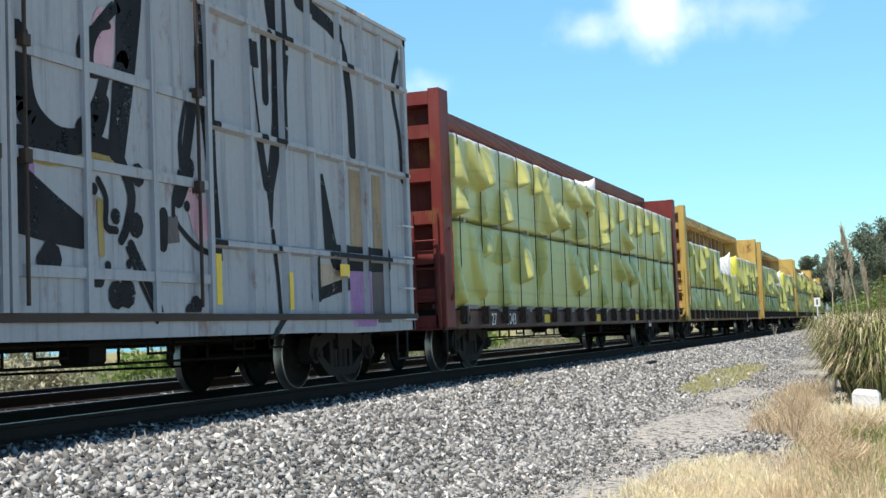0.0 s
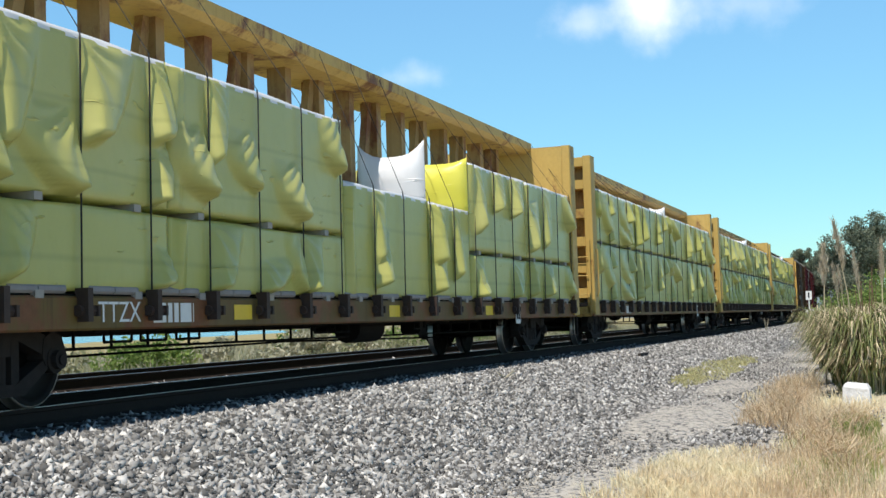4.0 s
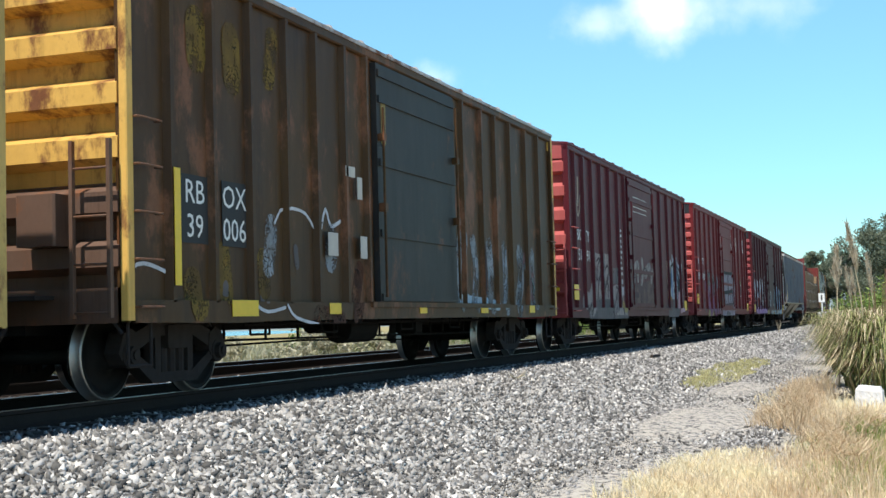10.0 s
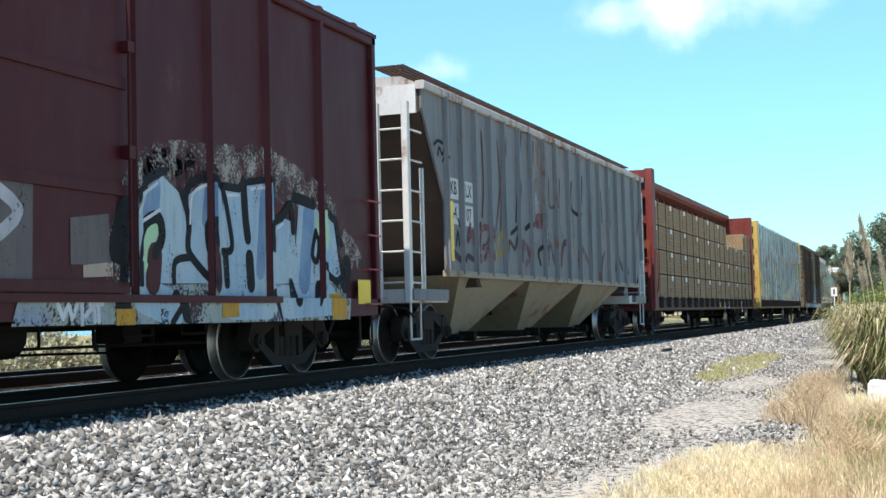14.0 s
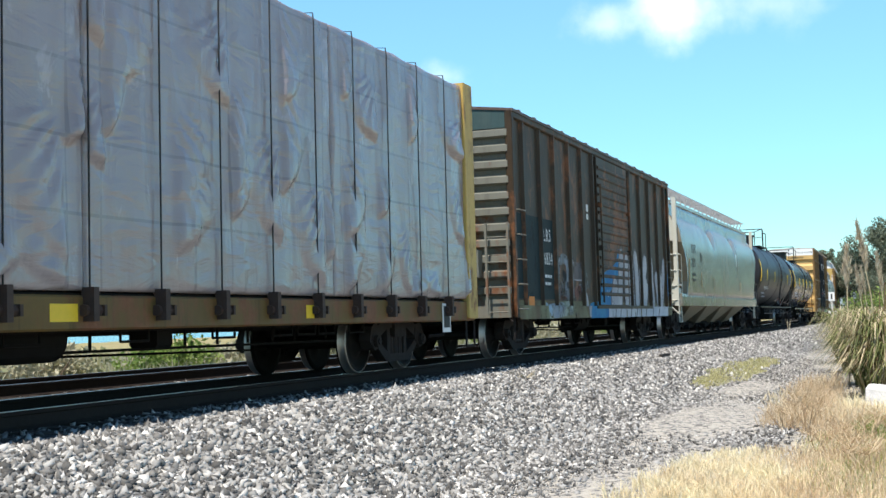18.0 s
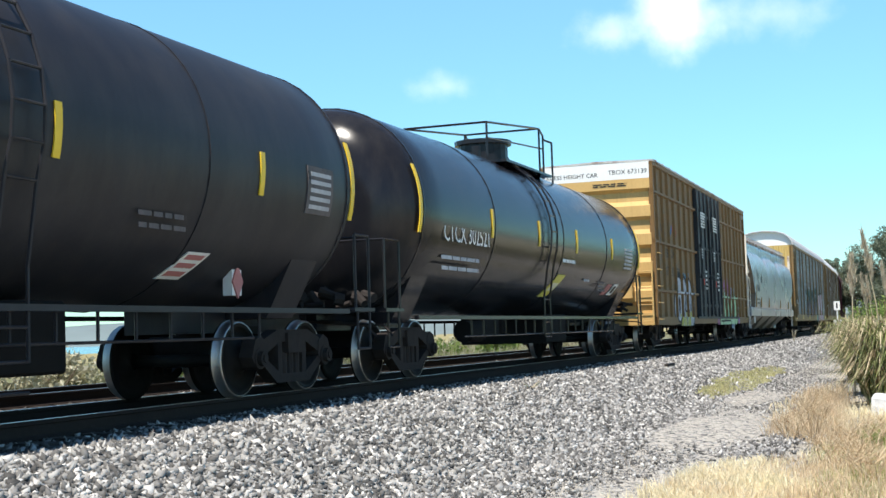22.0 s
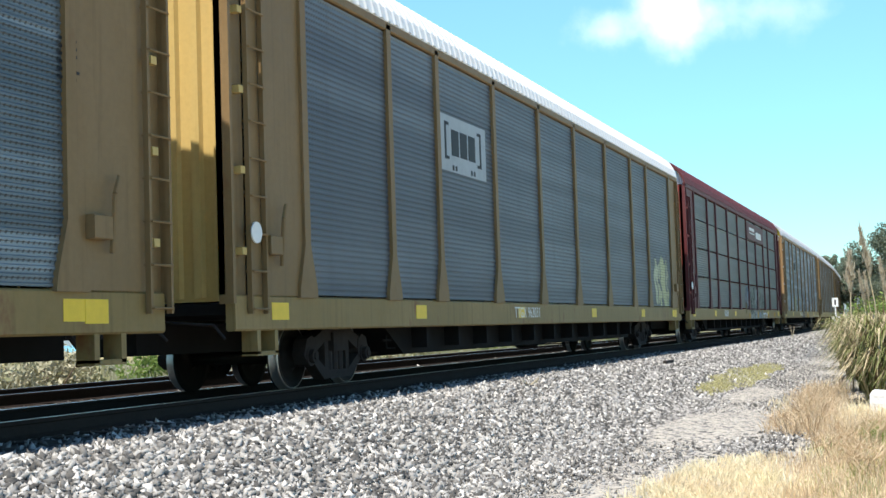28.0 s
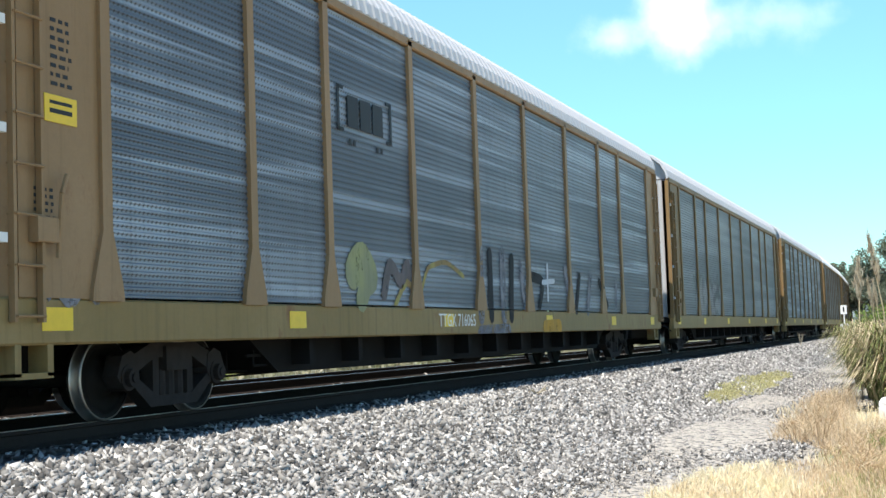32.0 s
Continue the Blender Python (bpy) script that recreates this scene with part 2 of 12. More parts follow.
def tagging(n, c, x0, x1, z0, z1, fill, second, edge, per=1.1, slant=0.1, ragged=0.25, amount=0.95, seed=1.0):
    """Sprayed letters without words: tall rounded cells with a line round each, inside a ragged outline."""
    x, y, z = n.xyz()
    wob = n.math("MULTIPLY", n.math("SUBTRACT", n.noise(1.3, 3, 0.5, n.scaled(1, 0.001, 1, (seed, 0, seed))), 0.5), ragged * 3)
    xs = n.math("ADD", n.math("ADD", x, n.math("MULTIPLY", z, slant)), wob)
    zs = n.math("ADD", z, n.math("MULTIPLY", n.math("SUBTRACT", n.noise(2.1, 2, 0.5, n.scaled(1.2, 0.001, 0.25, (seed * 2, 0, 0))), 0.5), ragged * 4))
    vec = n.node("CombineXYZ")
    n.link(n.math("MULTIPLY", xs, per), vec.inputs[0])
    n.link(n.math("MULTIPLY", zs, per * 0.42), vec.inputs[2])
    vec.inputs[1].default_value = seed
    vo = n.t.nodes.new("ShaderNodeTexVoronoi")
    vo.feature = "DISTANCE_TO_EDGE"
    vo.inputs["Scale"].default_value = 1.6
    vo.inputs["Randomness"].default_value = 0.85
    n.link(vec.outputs[0], vo.inputs["Vector"])
    ve = n.t.nodes.new("ShaderNodeTexVoronoi")
    ve.inputs["Scale"].default_value = 1.6
    ve.inputs["Randomness"].default_value = 0.85
    n.link(vec.outputs[0], ve.inputs["Vector"])
    sep = n.t.nodes.new("ShaderNodeSeparateColor")
    n.link(ve.outputs["Color"], sep.inputs[0])
    line = n.math("SUBTRACT", 1.0, n.ramp(vo.outputs["Distance"], 0.035, 0.06))
    holes = n.t.nodes.new("ShaderNodeTexVoronoi")
    holes.feature = "F1"
    holes.inputs["Scale"].default_value = 2.3
    n.link(vec.outputs[0], holes.inputs["Vector"])
    eye = n.math("SUBTRACT", 1.0, n.ramp(holes.outputs["Distance"], 0.16, 0.2))
    inside = n.math("MULTIPLY", n.math("MULTIPLY", n.ramp(xs, x0, x0 + 0.05), n.math("SUBTRACT", 1.0, n.ramp(xs, x1 - 0.05, x1))),
                    n.math("MULTIPLY", n.ramp(zs, z0, z0 + 0.05), n.math("SUBTRACT", 1.0, n.ramp(zs, z1 - 0.05, z1))))
    rim = n.math("MULTIPLY", n.math("MULTIPLY", n.ramp(xs, x0 - 0.12, x0 - 0.07), n.math("SUBTRACT", 1.0, n.ramp(xs, x1 + 0.07, x1 + 0.12))),
                 n.math("MULTIPLY", n.ramp(zs, z0 - 0.12, z0 - 0.07), n.math("SUBTRACT", 1.0, n.ramp(zs, z1 + 0.07, z1 + 0.12))))
    blend = n.ramp(n.math("ADD", sep.outputs[0], n.math("MULTIPLY", n.noise(1.7, 2), 0.6)), 0.5, 1.0)
    f = n.mix(blend, fill, second)
    f = n.mix(n.math("MAXIMUM", line, n.math("MULTIPLY", eye, 0.8)), f, edge)
    c = n.mix(n.math("MULTIPLY", rim, amount), c, edge)
    return n.mix(n.math("MULTIPLY", inside, amount), c, f)


def plain(name, colour, rough=0.6, metal=0.0, scale=6.0, vary=0.3, bump=0.0, dist=0.01, spec=0.3):
    if name in MADE:
        return MADE[name]
    n = Nodes(name)
    dark = tuple(v * (1 - vary) for v in colour[:3]) + (1,)
    light = tuple(min(1, v * (1 + vary)) for v in colour[:3]) + (1,)
    a = n.noise(scale, 5, 0.6)
    b = n.noise(scale * 0.13, 3, 0.5)
    c = n.mix(n.math("ADD", n.math("MULTIPLY", a, 0.6), n.math("MULTIPLY", b, 0.4)), dark, light)
    if bump:
        n.bump(a, bump, dist)
    MADE[name] = n.done(c, rough, metal, spec)
    return MADE[name]


STEEL_DARK = plain("running gear", (0.034, 0.029, 0.027, 1), 0.85, 0.0, 7, 0.6, 0.4, spec=0.1)
WHEEL = plain("wheel steel", (0.016, 0.0145, 0.013, 1), 0.7, 0.2, 12, 0.4, spec=0.15)
RIM = plain("polished wheel rim", (0.42, 0.40, 0.38, 1), 0.45, 1.0, 20, 0.3)
UNDER = plain("underframe", (0.012, 0.011, 0.0105, 1), 0.85, 0.0, 5, 0.5, spec=0.1)
RAIL_SIDE = plain("rail rust", (0.032, 0.024, 0.020, 1), 0.85, 0.0, 18, 0.35, 0.3, spec=0.1)
RAIL_TOP = plain("rail head", (0.5, 0.5, 0.5, 1), 0.35, 1.0, 30, 0.15)
TIE_WOOD = plain("sleeper timber", (0.05, 0.042, 0.036, 1), 0.9, 0.0, 8, 0.5, 0.5)
YELLOW_TAPE = plain("reflective yellow", (0.75, 0.5, 0.03, 1), 0.4, 0.0, 12, 0.2)
WHITE_MARK = plain("white marking", (0.72, 0.72, 0.7, 1), 0.6, 0.0, 12, 0.15)
BLACK_MARK = plain("black marking", (0.02, 0.02, 0.022, 1), 0.6, 0.0, 12, 0.3)
STEEL_WORN = plain("worn winch steel", (0.05, 0.032, 0.025, 1), 0.7, 0.0, 14, 0.6, 0.3)
PAD = plain("grey pads", (0.26, 0.25, 0.25, 1), 0.8, 0.0, 7, 0.4, 0.3)
STRAP = plain("dark cable", (0.025, 0.025, 0.025, 1), 0.7, 0.2, 12, 0.3)

# ---- ground ----
PROFILE = [(-900, -2.0), (-200, -1.4), (-60, -1.0), (-25, -0.9), (-12, -0.86), (-8.6, -0.85), (-6.6, -0.84), (-5.2, -0.82), (-4.6, -0.78), (-4.2, -0.70),
           (-3.6, -0.52), (-3.0, -0.36), (-2.5, -0.24), (-2.15, -0.19), (-1.4, -0.19), (0, -0.2), (1.4, -0.19), (2.1, -0.24), (2.9, -0.22), (4.3, -0.2),
           (5.8, -0.2), (6.5, -0.24), (7.6, -0.62), (9, -0.8), (14, -0.9), (40, -1.1), (120, -1.6), (400, -3.0), (900, -3.5), (1700, -4.0)]


def ground_height(d):
    return np.interp(d, [p[0] for p in PROFILE], [p[1] for p in PROFILE])


def ground_material():
    n = Nodes("ground")
    d = n.node("Attribute")
    d.attribute_name = "off"
    d = d.outputs["Fac"]
    wob = n.math("MULTIPLY", n.math("SUBTRACT", n.noise(0.35, 4, 0.6), 0.5), 2.2)
    wd = n.math("ADD", d, wob)
    stone = n.t.nodes.new("ShaderNodeTexVoronoi")
    stone.inputs["Scale"].default_value = 19
    n.link(n.co, stone.inputs["Vector"])
    sep = n.t.nodes.new("ShaderNodeSeparateColor")
    n.link(stone.outputs["Color"], sep.inputs[0])
    grey = n.mix(sep.outputs[0], (0.10, 0.10, 0.098, 1), (0.38, 0.375, 0.36, 1))
    grey = n.mix(n.ramp(stone.outputs["Distance"], 0.35, 0.75), grey, (0.04, 0.04, 0.042, 1))
    sand = n.mix(n.noise(6, 5, 0.7), (0.30, 0.28, 0.24, 1), (0.50, 0.465, 0.41, 1))
    pebble = n.mix(n.ramp(sep.outputs[1], 0.62, 0.7), sand, grey)
    straw = n.mix(n.noise(3, 5, 0.7), (0.36, 0.30, 0.20, 1), (0.56, 0.49, 0.35, 1))
    straw = n.mix(n.math("MULTIPLY", n.ramp(n.noise(1.1, 4, 0.6), 0.5, 0.7), 0.5), straw, (0.27, 0.27, 0.13, 1))
    far = n.mix(n.noise(0.25, 5, 0.65), (0.16, 0.15, 0.06, 1), (0.40, 0.33, 0.17, 1))
    c = n.mix(n.ramp(wd, -7.6, -6.7), straw, pebble)
    c = n.mix(n.ramp(n.math("ADD", d, n.math("MULTIPLY", wob, 0.35)), -4.9, -4.3), c, grey)
    c = n.mix(n.ramp(wd, 6.8, 7.8), c, far)
    # shade beneath the train, put into the bed's colour as a near-black band
    bed_shade = n.math("MULTIPLY", n.ramp(d, -1.6, -1.2), n.math("SUBTRACT", 1.0, n.ramp(d, 5.6, 6.0)))
    c = n.mix(n.math("MULTIPLY", bed_shade, 0.9), c, (0.028, 0.026, 0.024, 1))
    n.bump(n.math("SUBTRACT", 1.0, stone.outputs["Distance"]), 0.6, 0.03)
    return n.done(c, 0.95, 0.0, 0.2)


def build_ground():
    s = np.concatenate([np.linspace(-900, -60, 15), np.linspace(-50, 120, 86), np.linspace(130, 400, 28), np.linspace(450, 2200, 20)])
    d = np.array(sorted({p[0] for p in PROFILE} | {-30, -18, -10.2, -7.6, -5.8, 20, 28, 70, 200, 600, 1250}))
    sg, dg = np.meshgrid(s, d, indexing="ij")
    x, y = along_many(sg, dg)
    z = ground_height(dg) + np.where(np.abs(dg) > 5, 0.035 * np.sin(sg * 0.7 + dg) + 0.03 * np.sin(sg * 0.23 - dg * 1.7), 0)
    v = np.stack([x, y, z], -1).reshape(-1, 3)
    ns, nd = sg.shape
    i = (np.arange(ns - 1)[:, None] * nd + np.arange(nd - 1)).ravel()
    f = np.stack([i, i + nd, i + nd + 1, i + 1], 1)
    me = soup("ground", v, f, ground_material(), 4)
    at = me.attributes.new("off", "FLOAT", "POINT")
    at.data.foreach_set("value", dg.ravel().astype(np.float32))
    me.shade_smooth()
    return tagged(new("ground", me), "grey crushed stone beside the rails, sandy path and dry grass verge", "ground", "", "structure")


build_ground()


def build_rails():
    prof = [(-0.07, -0.178), (0.07, -0.178), (0.07, -0.165), (0.012, -0.14), (0.012, -0.045), (0.036, -0.035), (0.036, -0.006), (0.028, 0.0),
            (-0.028, 0.0), (-0.036, -0.006), (-0.036, -0.035), (-0.012, -0.045), (-0.012, -0.14), (-0.07, -0.165)]
    stations = list(np.linspace(-250, 60, 8)) + list(np.linspace(70, 700, 64))
    for centre, name in ((0.0, "near"), (4.3, "far")):
        road = thing("railway_track", "steel rails spiked to dark sleepers in crushed stone", "railway track", "railway tracks", "structure")
        for o in (-0.7525, 0.7525):
            sh, top = Shape(), Shape()
            for ring, target in ((prof, sh), ([(-0.027, 0.002), (0.027, 0.002), (0.027, 0.004), (-0.027, 0.004)], top)):
                vs, n = [], len(ring)
                for s in stations:
                    for a, b in ring:
                        vs.append(along(s, centre + o + a, b)[0])
                fs = [(k * n + i, k * n + (i + 1) % n, (k + 1) * n + (i + 1) % n, (k + 1) * n + i) for k in range(len(stations) - 1) for i in range(n)]
                target.add(vs, fs)
            r = part("rail", sh, RAIL_SIDE, road)
            part("rail_head", top, RAIL_TOP, r, "shiny worn running surface")
        tie = Shape().box(-0.115, 0.115, -1.3, 1.3, -0.33, -0.172, 0.0).mesh("sleeper", TIE_WOOD)
        rnd = random.Random(5)
        for k in range(150):
            p, a = along(-12 + k * 0.53, centre)
            ob = part("sleeper", tie, TIE_WOOD, road)
            ob.location, ob.rotation_euler = (p.x + rnd.uniform(-0.02, 0.02), p.y + rnd.uniform(-0.04, 0.04), 0), (0, 0, a + rnd.uniform(-0.01, 0.01))


build_rails()

# ---- loose stone, grass, bushes, trees ----
def stones_material():
    n = Nodes("crushed stone")
    isl = n.node("NewGeometry").outputs["Random Per Island"]
    c = n.mix(n.ramp(isl, 0.05, 0.95), (0.045, 0.045, 0.044, 1), (0.40, 0.39, 0.37, 1))
    c = n.mix(n.ramp(isl, 0.88, 0.97), c, (0.66, 0.64, 0.60, 1))
    c = n.mix(n.math("MULTIPLY", n.noise(60, 3), 0.25), c, (0.25, 0.23, 0.21, 1))
    return n.done(c, 0.85, 0.0, 0.3)


OCTA = np.array([(1, 0, 0), (-1, 0, 0), (0, 1, 0), (0, -1, 0), (0, 0, 1), (0, 0, -1)], np.float32)
OCTA_F = np.array([(0, 2, 4), (2, 1, 4), (1, 3, 4), (3, 0, 4), (2, 0, 5), (1, 2, 5), (3, 1, 5), (0, 3, 5)], np.int32)


def scatter_stones(rnd, n, s0, s1, d0, d1, r0, r1, sink=0.35, path=0.22):
    s, d = rnd.uniform(s0, s1, n), rnd.uniform(d0, d1, n)
    trodden = np.abs(d + 5.75 - 0.03 * (s - 12) - 0.12 * np.sin(s * 0.8)) < 0.5
    keep = ~trodden | (rnd.uniform(0, 1, n) < path)
    s, d, n = s[keep], d[keep], int(keep.sum())
    x, y = along_many(s, d)
    r = rnd.uniform(r0, r1, n)
    z = ground_height(d) + r * (1 - 2 * sink) * rnd.uniform(0.2, 1.0, n)
    v = OCTA[None] * rnd.uniform(0.55, 1.25, (n, 6, 1)) + rnd.uniform(-0.22, 0.22, (n, 6, 3))
    v *= rnd.uniform(0.55, 1.3, (n, 1, 3)) * np.array([1.15, 0.9, 0.6])
    q = rnd.normal(size=(n, 4))
    q /= np.linalg.norm(q, axis=1)[:, None]
    w, a, b, c = q.T
    m = np.stack([1 - 2 * (b * b + c * c), 2 * (a * b - c * w), 2 * (a * c + b * w), 2 * (a * b + c * w), 1 - 2 * (a * a + c * c), 2 * (b * c - a * w),
                  2 * (a * c - b * w), 2 * (b * c + a * w), 1 - 2 * (a * a + b * b)], 1).reshape(n, 3, 3)
    v = np.einsum("nij,nkj->nki", m, v) * r[:, None, None] + np.stack([x, y, z], 1)[:, None]
    return v.reshape(-1, 3), (OCTA_F[None] + (np.arange(n) * 6)[:, None, None]).reshape(-1, 3)


def join(parts_):
    vs, fs, o = [], [], 0
    for v, f in parts_:
        vs.append(v)
        fs.append(f + o)
        o += len(v)
    return np.concatenate(vs), np.concatenate(fs)


def build_stones():
    rnd = np.random.RandomState(3)
    rows = [scatter_stones(rnd, 34000, 5, 24, -4.9, -1.75, 0.02, 0.058, 0.38), scatter_stones(rnd, 20000, 24, 48, -4.8, -1.75, 0.03, 0.058, 0.42), scatter_stones(rnd, 12000, 48, 120, -4.6, -1.75, 0.04, 0.075, 0.45),
            scatter_stones(rnd, 24000, 7, 36, -6.9, -4.5, 0.012, 0.042), scatter_stones(rnd, 3500, 9, 30, -8.3, -6.5, 0.012, 0.034), scatter_stones(rnd, 16000, 8, 30, -6.7, -4.6, 0.006, 0.017, 0.3, 0.9), scatter_stones(rnd, 5000, 30, 60, -6.0, -4.4, 0.012, 0.03, 0.3, 0.9), scatter_stones(rnd, 9000, 8, 60, 0.95, 3.4, 0.03, 0.055), scatter_stones(rnd, 2500, 5, 40, -1.75, -0.85, 0.025, 0.05)]
    v, f = join(rows)
    tagged(new("ballast", soup("ballast", v, f, stones_material())), "loose grey crushed stone heaped beside the rails", "gravel", "", "stuff")


build_stones()


def leaf_material(name, a, b, c=None, trans=0.25, rough=0.75):
    n = Nodes(name)
    isl = n.node("NewGeometry").outputs["Random Per Island"]
    col = n.mix(isl, a, b)
    if c:
        col = n.mix(n.ramp(n.noise(0.8, 3), 0.45, 0.65), col, c)
    n.done(col, rough, 0.0, 0.2)
    tr = n.node("BsdfTranslucent")
    n.link(col, tr.inputs["Color"])
    mx = n.node("MixShader", Fac=trans)
    n.link(n.b.outputs[0], mx.inputs[1])
    n.link(tr.outputs[0], mx.inputs[2])
    n.link(mx.outputs[0], n.t.nodes["Material Output"].inputs["Surface"])
    return n.m


def blades(rnd, x, y, z, h, w, lean, droop=0.3):
    """Grass blades: two bent segments each, at the given places."""
    n = len(x)
    a, la = rnd.uniform(0, 2 * np.pi, n), rnd.uniform(0, 2 * np.pi, n)
    h, w, le = h * rnd.uniform(0.55, 1.2, n), w * rnd.uniform(0.6, 1.3, n), lean * rnd.uniform(0.1, 1.3, n)
    ux, uy, lx, ly = np.cos(a) * w / 2, np.sin(a) * w / 2, np.cos(la) * le * h, np.sin(la) * le * h
    base = np.stack([x, y, z], 1)
    side = np.stack([ux, uy, 0 * ux], 1)
    m = base + np.stack([lx * 0.35, ly * 0.35, h * 0.6], 1)
    t = base + np.stack([lx * (1 + droop), ly * (1 + droop), h * (1 - droop * le / max(lean, 0.01) * 0.6)], 1)
    v = np.stack([base - side, base + side, m - side * 0.75, m + side * 0.75, t], 1).reshape(-1, 3)
    f = np.array([(0, 1, 3), (0, 3, 2), (2, 3, 4)])
    return v, (f[None] + (np.arange(n) * 5)[:, None, None]).reshape(-1, 3)


def ground_at(x, y):
    return ground_height(y - YT)


def in_patch(rnd, n, cx, cy, rx, ry, ragged=0.35):
    a, r = rnd.uniform(0, 2 * np.pi, n), np.sqrt(rnd.uniform(0, 1, n))
    k = 1 + ragged * np.sin(a * 3 + cx) * np.cos(a * 5 + cy)
    return cx + rx * r * k * np.cos(a), cy + ry * r * k * np.sin(a)


STRAW = leaf_material("dry straw", (0.70, 0.58, 0.34, 1), (0.97, 0.90, 0.66, 1), (0.78, 0.64, 0.42, 1), 0.35)
TAWNY = leaf_material("tawny dead stems", (0.44, 0.31, 0.19, 1), (0.82, 0.69, 0.48, 1), (0.60, 0.45, 0.30, 1), 0.4)
FRESH = leaf_material("fresh grass", (0.12, 0.20, 0.04, 1), (0.28, 0.34, 0.09, 1), (0.34, 0.34, 0.10, 1), 0.3)
MOSS = leaf_material("yellow-green low growth", (0.42, 0.40, 0.18, 1), (0.60, 0.55, 0.30, 1), None, 0.35)
REED = leaf_material("pampas leaves", (0.045, 0.075, 0.02, 1), (0.34, 0.36, 0.15, 1), None, 0.25)
DEAD_REED = leaf_material("dead pampas leaves", (0.13, 0.095, 0.05, 1), (0.72, 0.62, 0.42, 1), None, 0.2)
DEAD_STEM = plain("dead brown stems", (0.16, 0.10, 0.065, 1), 0.9, 0.0, 8, 0.4)
PLUME = leaf_material("pampas plumes", (0.42, 0.36, 0.26, 1), (0.60, 0.53, 0.40, 1), None, 0.3)
# leaf colour is lightened to stand for the haze before the far trees
GUM = leaf_material("hazy gum leaves", (0.10, 0.125, 0.085, 1), (0.24, 0.27, 0.19, 1), None, 0.4)
SHRUB = leaf_material("shrub leaves", (0.08, 0.14, 0.03, 1), (0.24, 0.33, 0.09, 1), (0.30, 0.34, 0.12, 1), 0.4)
SAGE = leaf_material("pale brush", (0.28, 0.27, 0.17, 1), (0.50, 0.47, 0.35, 1), (0.20, 0.22, 0.10, 1), 0.25)
BARK = plain("bark", (0.16, 0.12, 0.09, 1), 0.9, 0.0, 5, 0.4, 0.5, 0.03)


def turf(name, label, material, seed, patches, category="grass"):
    """patches: count, cx, cy, rx, ry, height, width, lean."""
    rnd = np.random.RandomState(seed)
    rows = []
    for n, cx, cy, rx, ry, h, w, le in patches:
        x, y = in_patch(rnd, n, cx, cy, rx, ry)
        rows.append(blades(rnd, x, y, ground_at(x, y) - 0.01, h, w, le))
    v, f = join(rows)
    return tagged(new(name, soup(name, v, f, material)), label, category, "", "stuff")


turf("dry_grass", "pale straw-yellow dry grass on the verge", STRAW, 11, [(5200, 11.7, 1.75, 1.7, 0.62, 0.20, 0.008, 0.6), (1500, 13.7, 1.95, 1.2, 0.40, 0.12, 0.008, 0.7), (1400, 10.2, 1.9, 1.2, 0.7, 0.2, 0.008, 0.6),
     (900, 14.6, 0.95, 2.2, 0.5, 0.16, 0.008, 0.6), (500, 24.0, 2.2, 3.5, 0.5, 0.16, 0.010, 0.6), (900, 20.5, 0.9, 2.5, 0.6, 0.25, 0.010, 0.5), (900, 11.4, 0.7, 1.6, 0.6, 0.2, 0.008, 0.6)])
turf("tawny_grass", "tawny dead grass below the reeds", TAWNY, 12, [(1500, 19.6, 1.75, 2.0, 0.42, 0.32, 0.007, 0.7), (900, 23.5, 1.75, 2.4, 0.42, 0.30, 0.008, 0.7), (800, 27.0, 2.0, 3.0, 0.45, 0.32, 0.010, 0.65), (1300, 16.8, 0.85, 2.2, 0.55, 0.24, 0.007, 0.6),
     (1500, 13.4, 0.72, 1.6, 0.55, 0.24, 0.006, 0.5), (1200, 11.0, 0.62, 1.2, 0.55, 0.26, 0.006, 0.5), (600, 14.2, 1.5, 1.0, 0.4, 0.12, 0.007, 0.7), (700, 18.2, 1.1, 1.4, 0.5, 0.3, 0.006, 0.5), (500, 9.9, 2.4, 1.0, 0.3, 0.12, 0.007, 0.7)])
turf("green_grass", "small tuft of fresh green grass", FRESH, 13, [(1500, 17.2, 0.60, 1.4, 0.25, 0.22, 0.008, 0.35), (700, 14.6, 0.5, 1.8, 0.35, 0.18, 0.007, 0.4), (600, 12.2, 0.65, 1.4, 0.4, 0.2, 0.006, 0.4), (260, 15.6, 1.0, 1.0, 0.4, 0.16, 0.006, 0.5)])
turf("low_growth", "yellow-green low growth on the stones", MOSS, 14, [(4200, 32.0, 4.3, 5.0, 0.5, 0.10, 0.016, 0.7), (1300, 28.0, 4.32, 2.0, 0.2, 0.09, 0.015, 0.7), (1900, 37.0, 4.35, 3.2, 0.36, 0.11, 0.018, 0.7)])


def weed(x, y, h, seed):
    """A dead weed: a fan of thin twigs that fork."""
    rnd = random.Random(seed)
    s = Shape()
    for _ in range(16):
        a, l = rnd.uniform(0, 6.283), rnd.uniform(0.15, 0.5)
        p = Vector((rnd.uniform(-0.12, 0.12), rnd.uniform(-0.12, 0.12), 0))
        q = p + Vector((math.cos(a) * l * 0.5, math.sin(a) * l * 0.5, h * rnd.uniform(0.4, 0.65)))
        s.tube(p, q, 0.006, 4, 0.004)
        for _ in range(4):
            t = q + Vector((rnd.uniform(-0.2, 0.2), rnd.uniform(-0.2, 0.2), h * rnd.uniform(0.1, 0.4)))
            s.tube(q, t, 0.004, 3, 0.002)
    return lone("dead_weed", s, TAWNY, "brown dead weed with fine forked twigs", "weed", kind="stuff", at=(x, y, float(ground_at(x, y))))


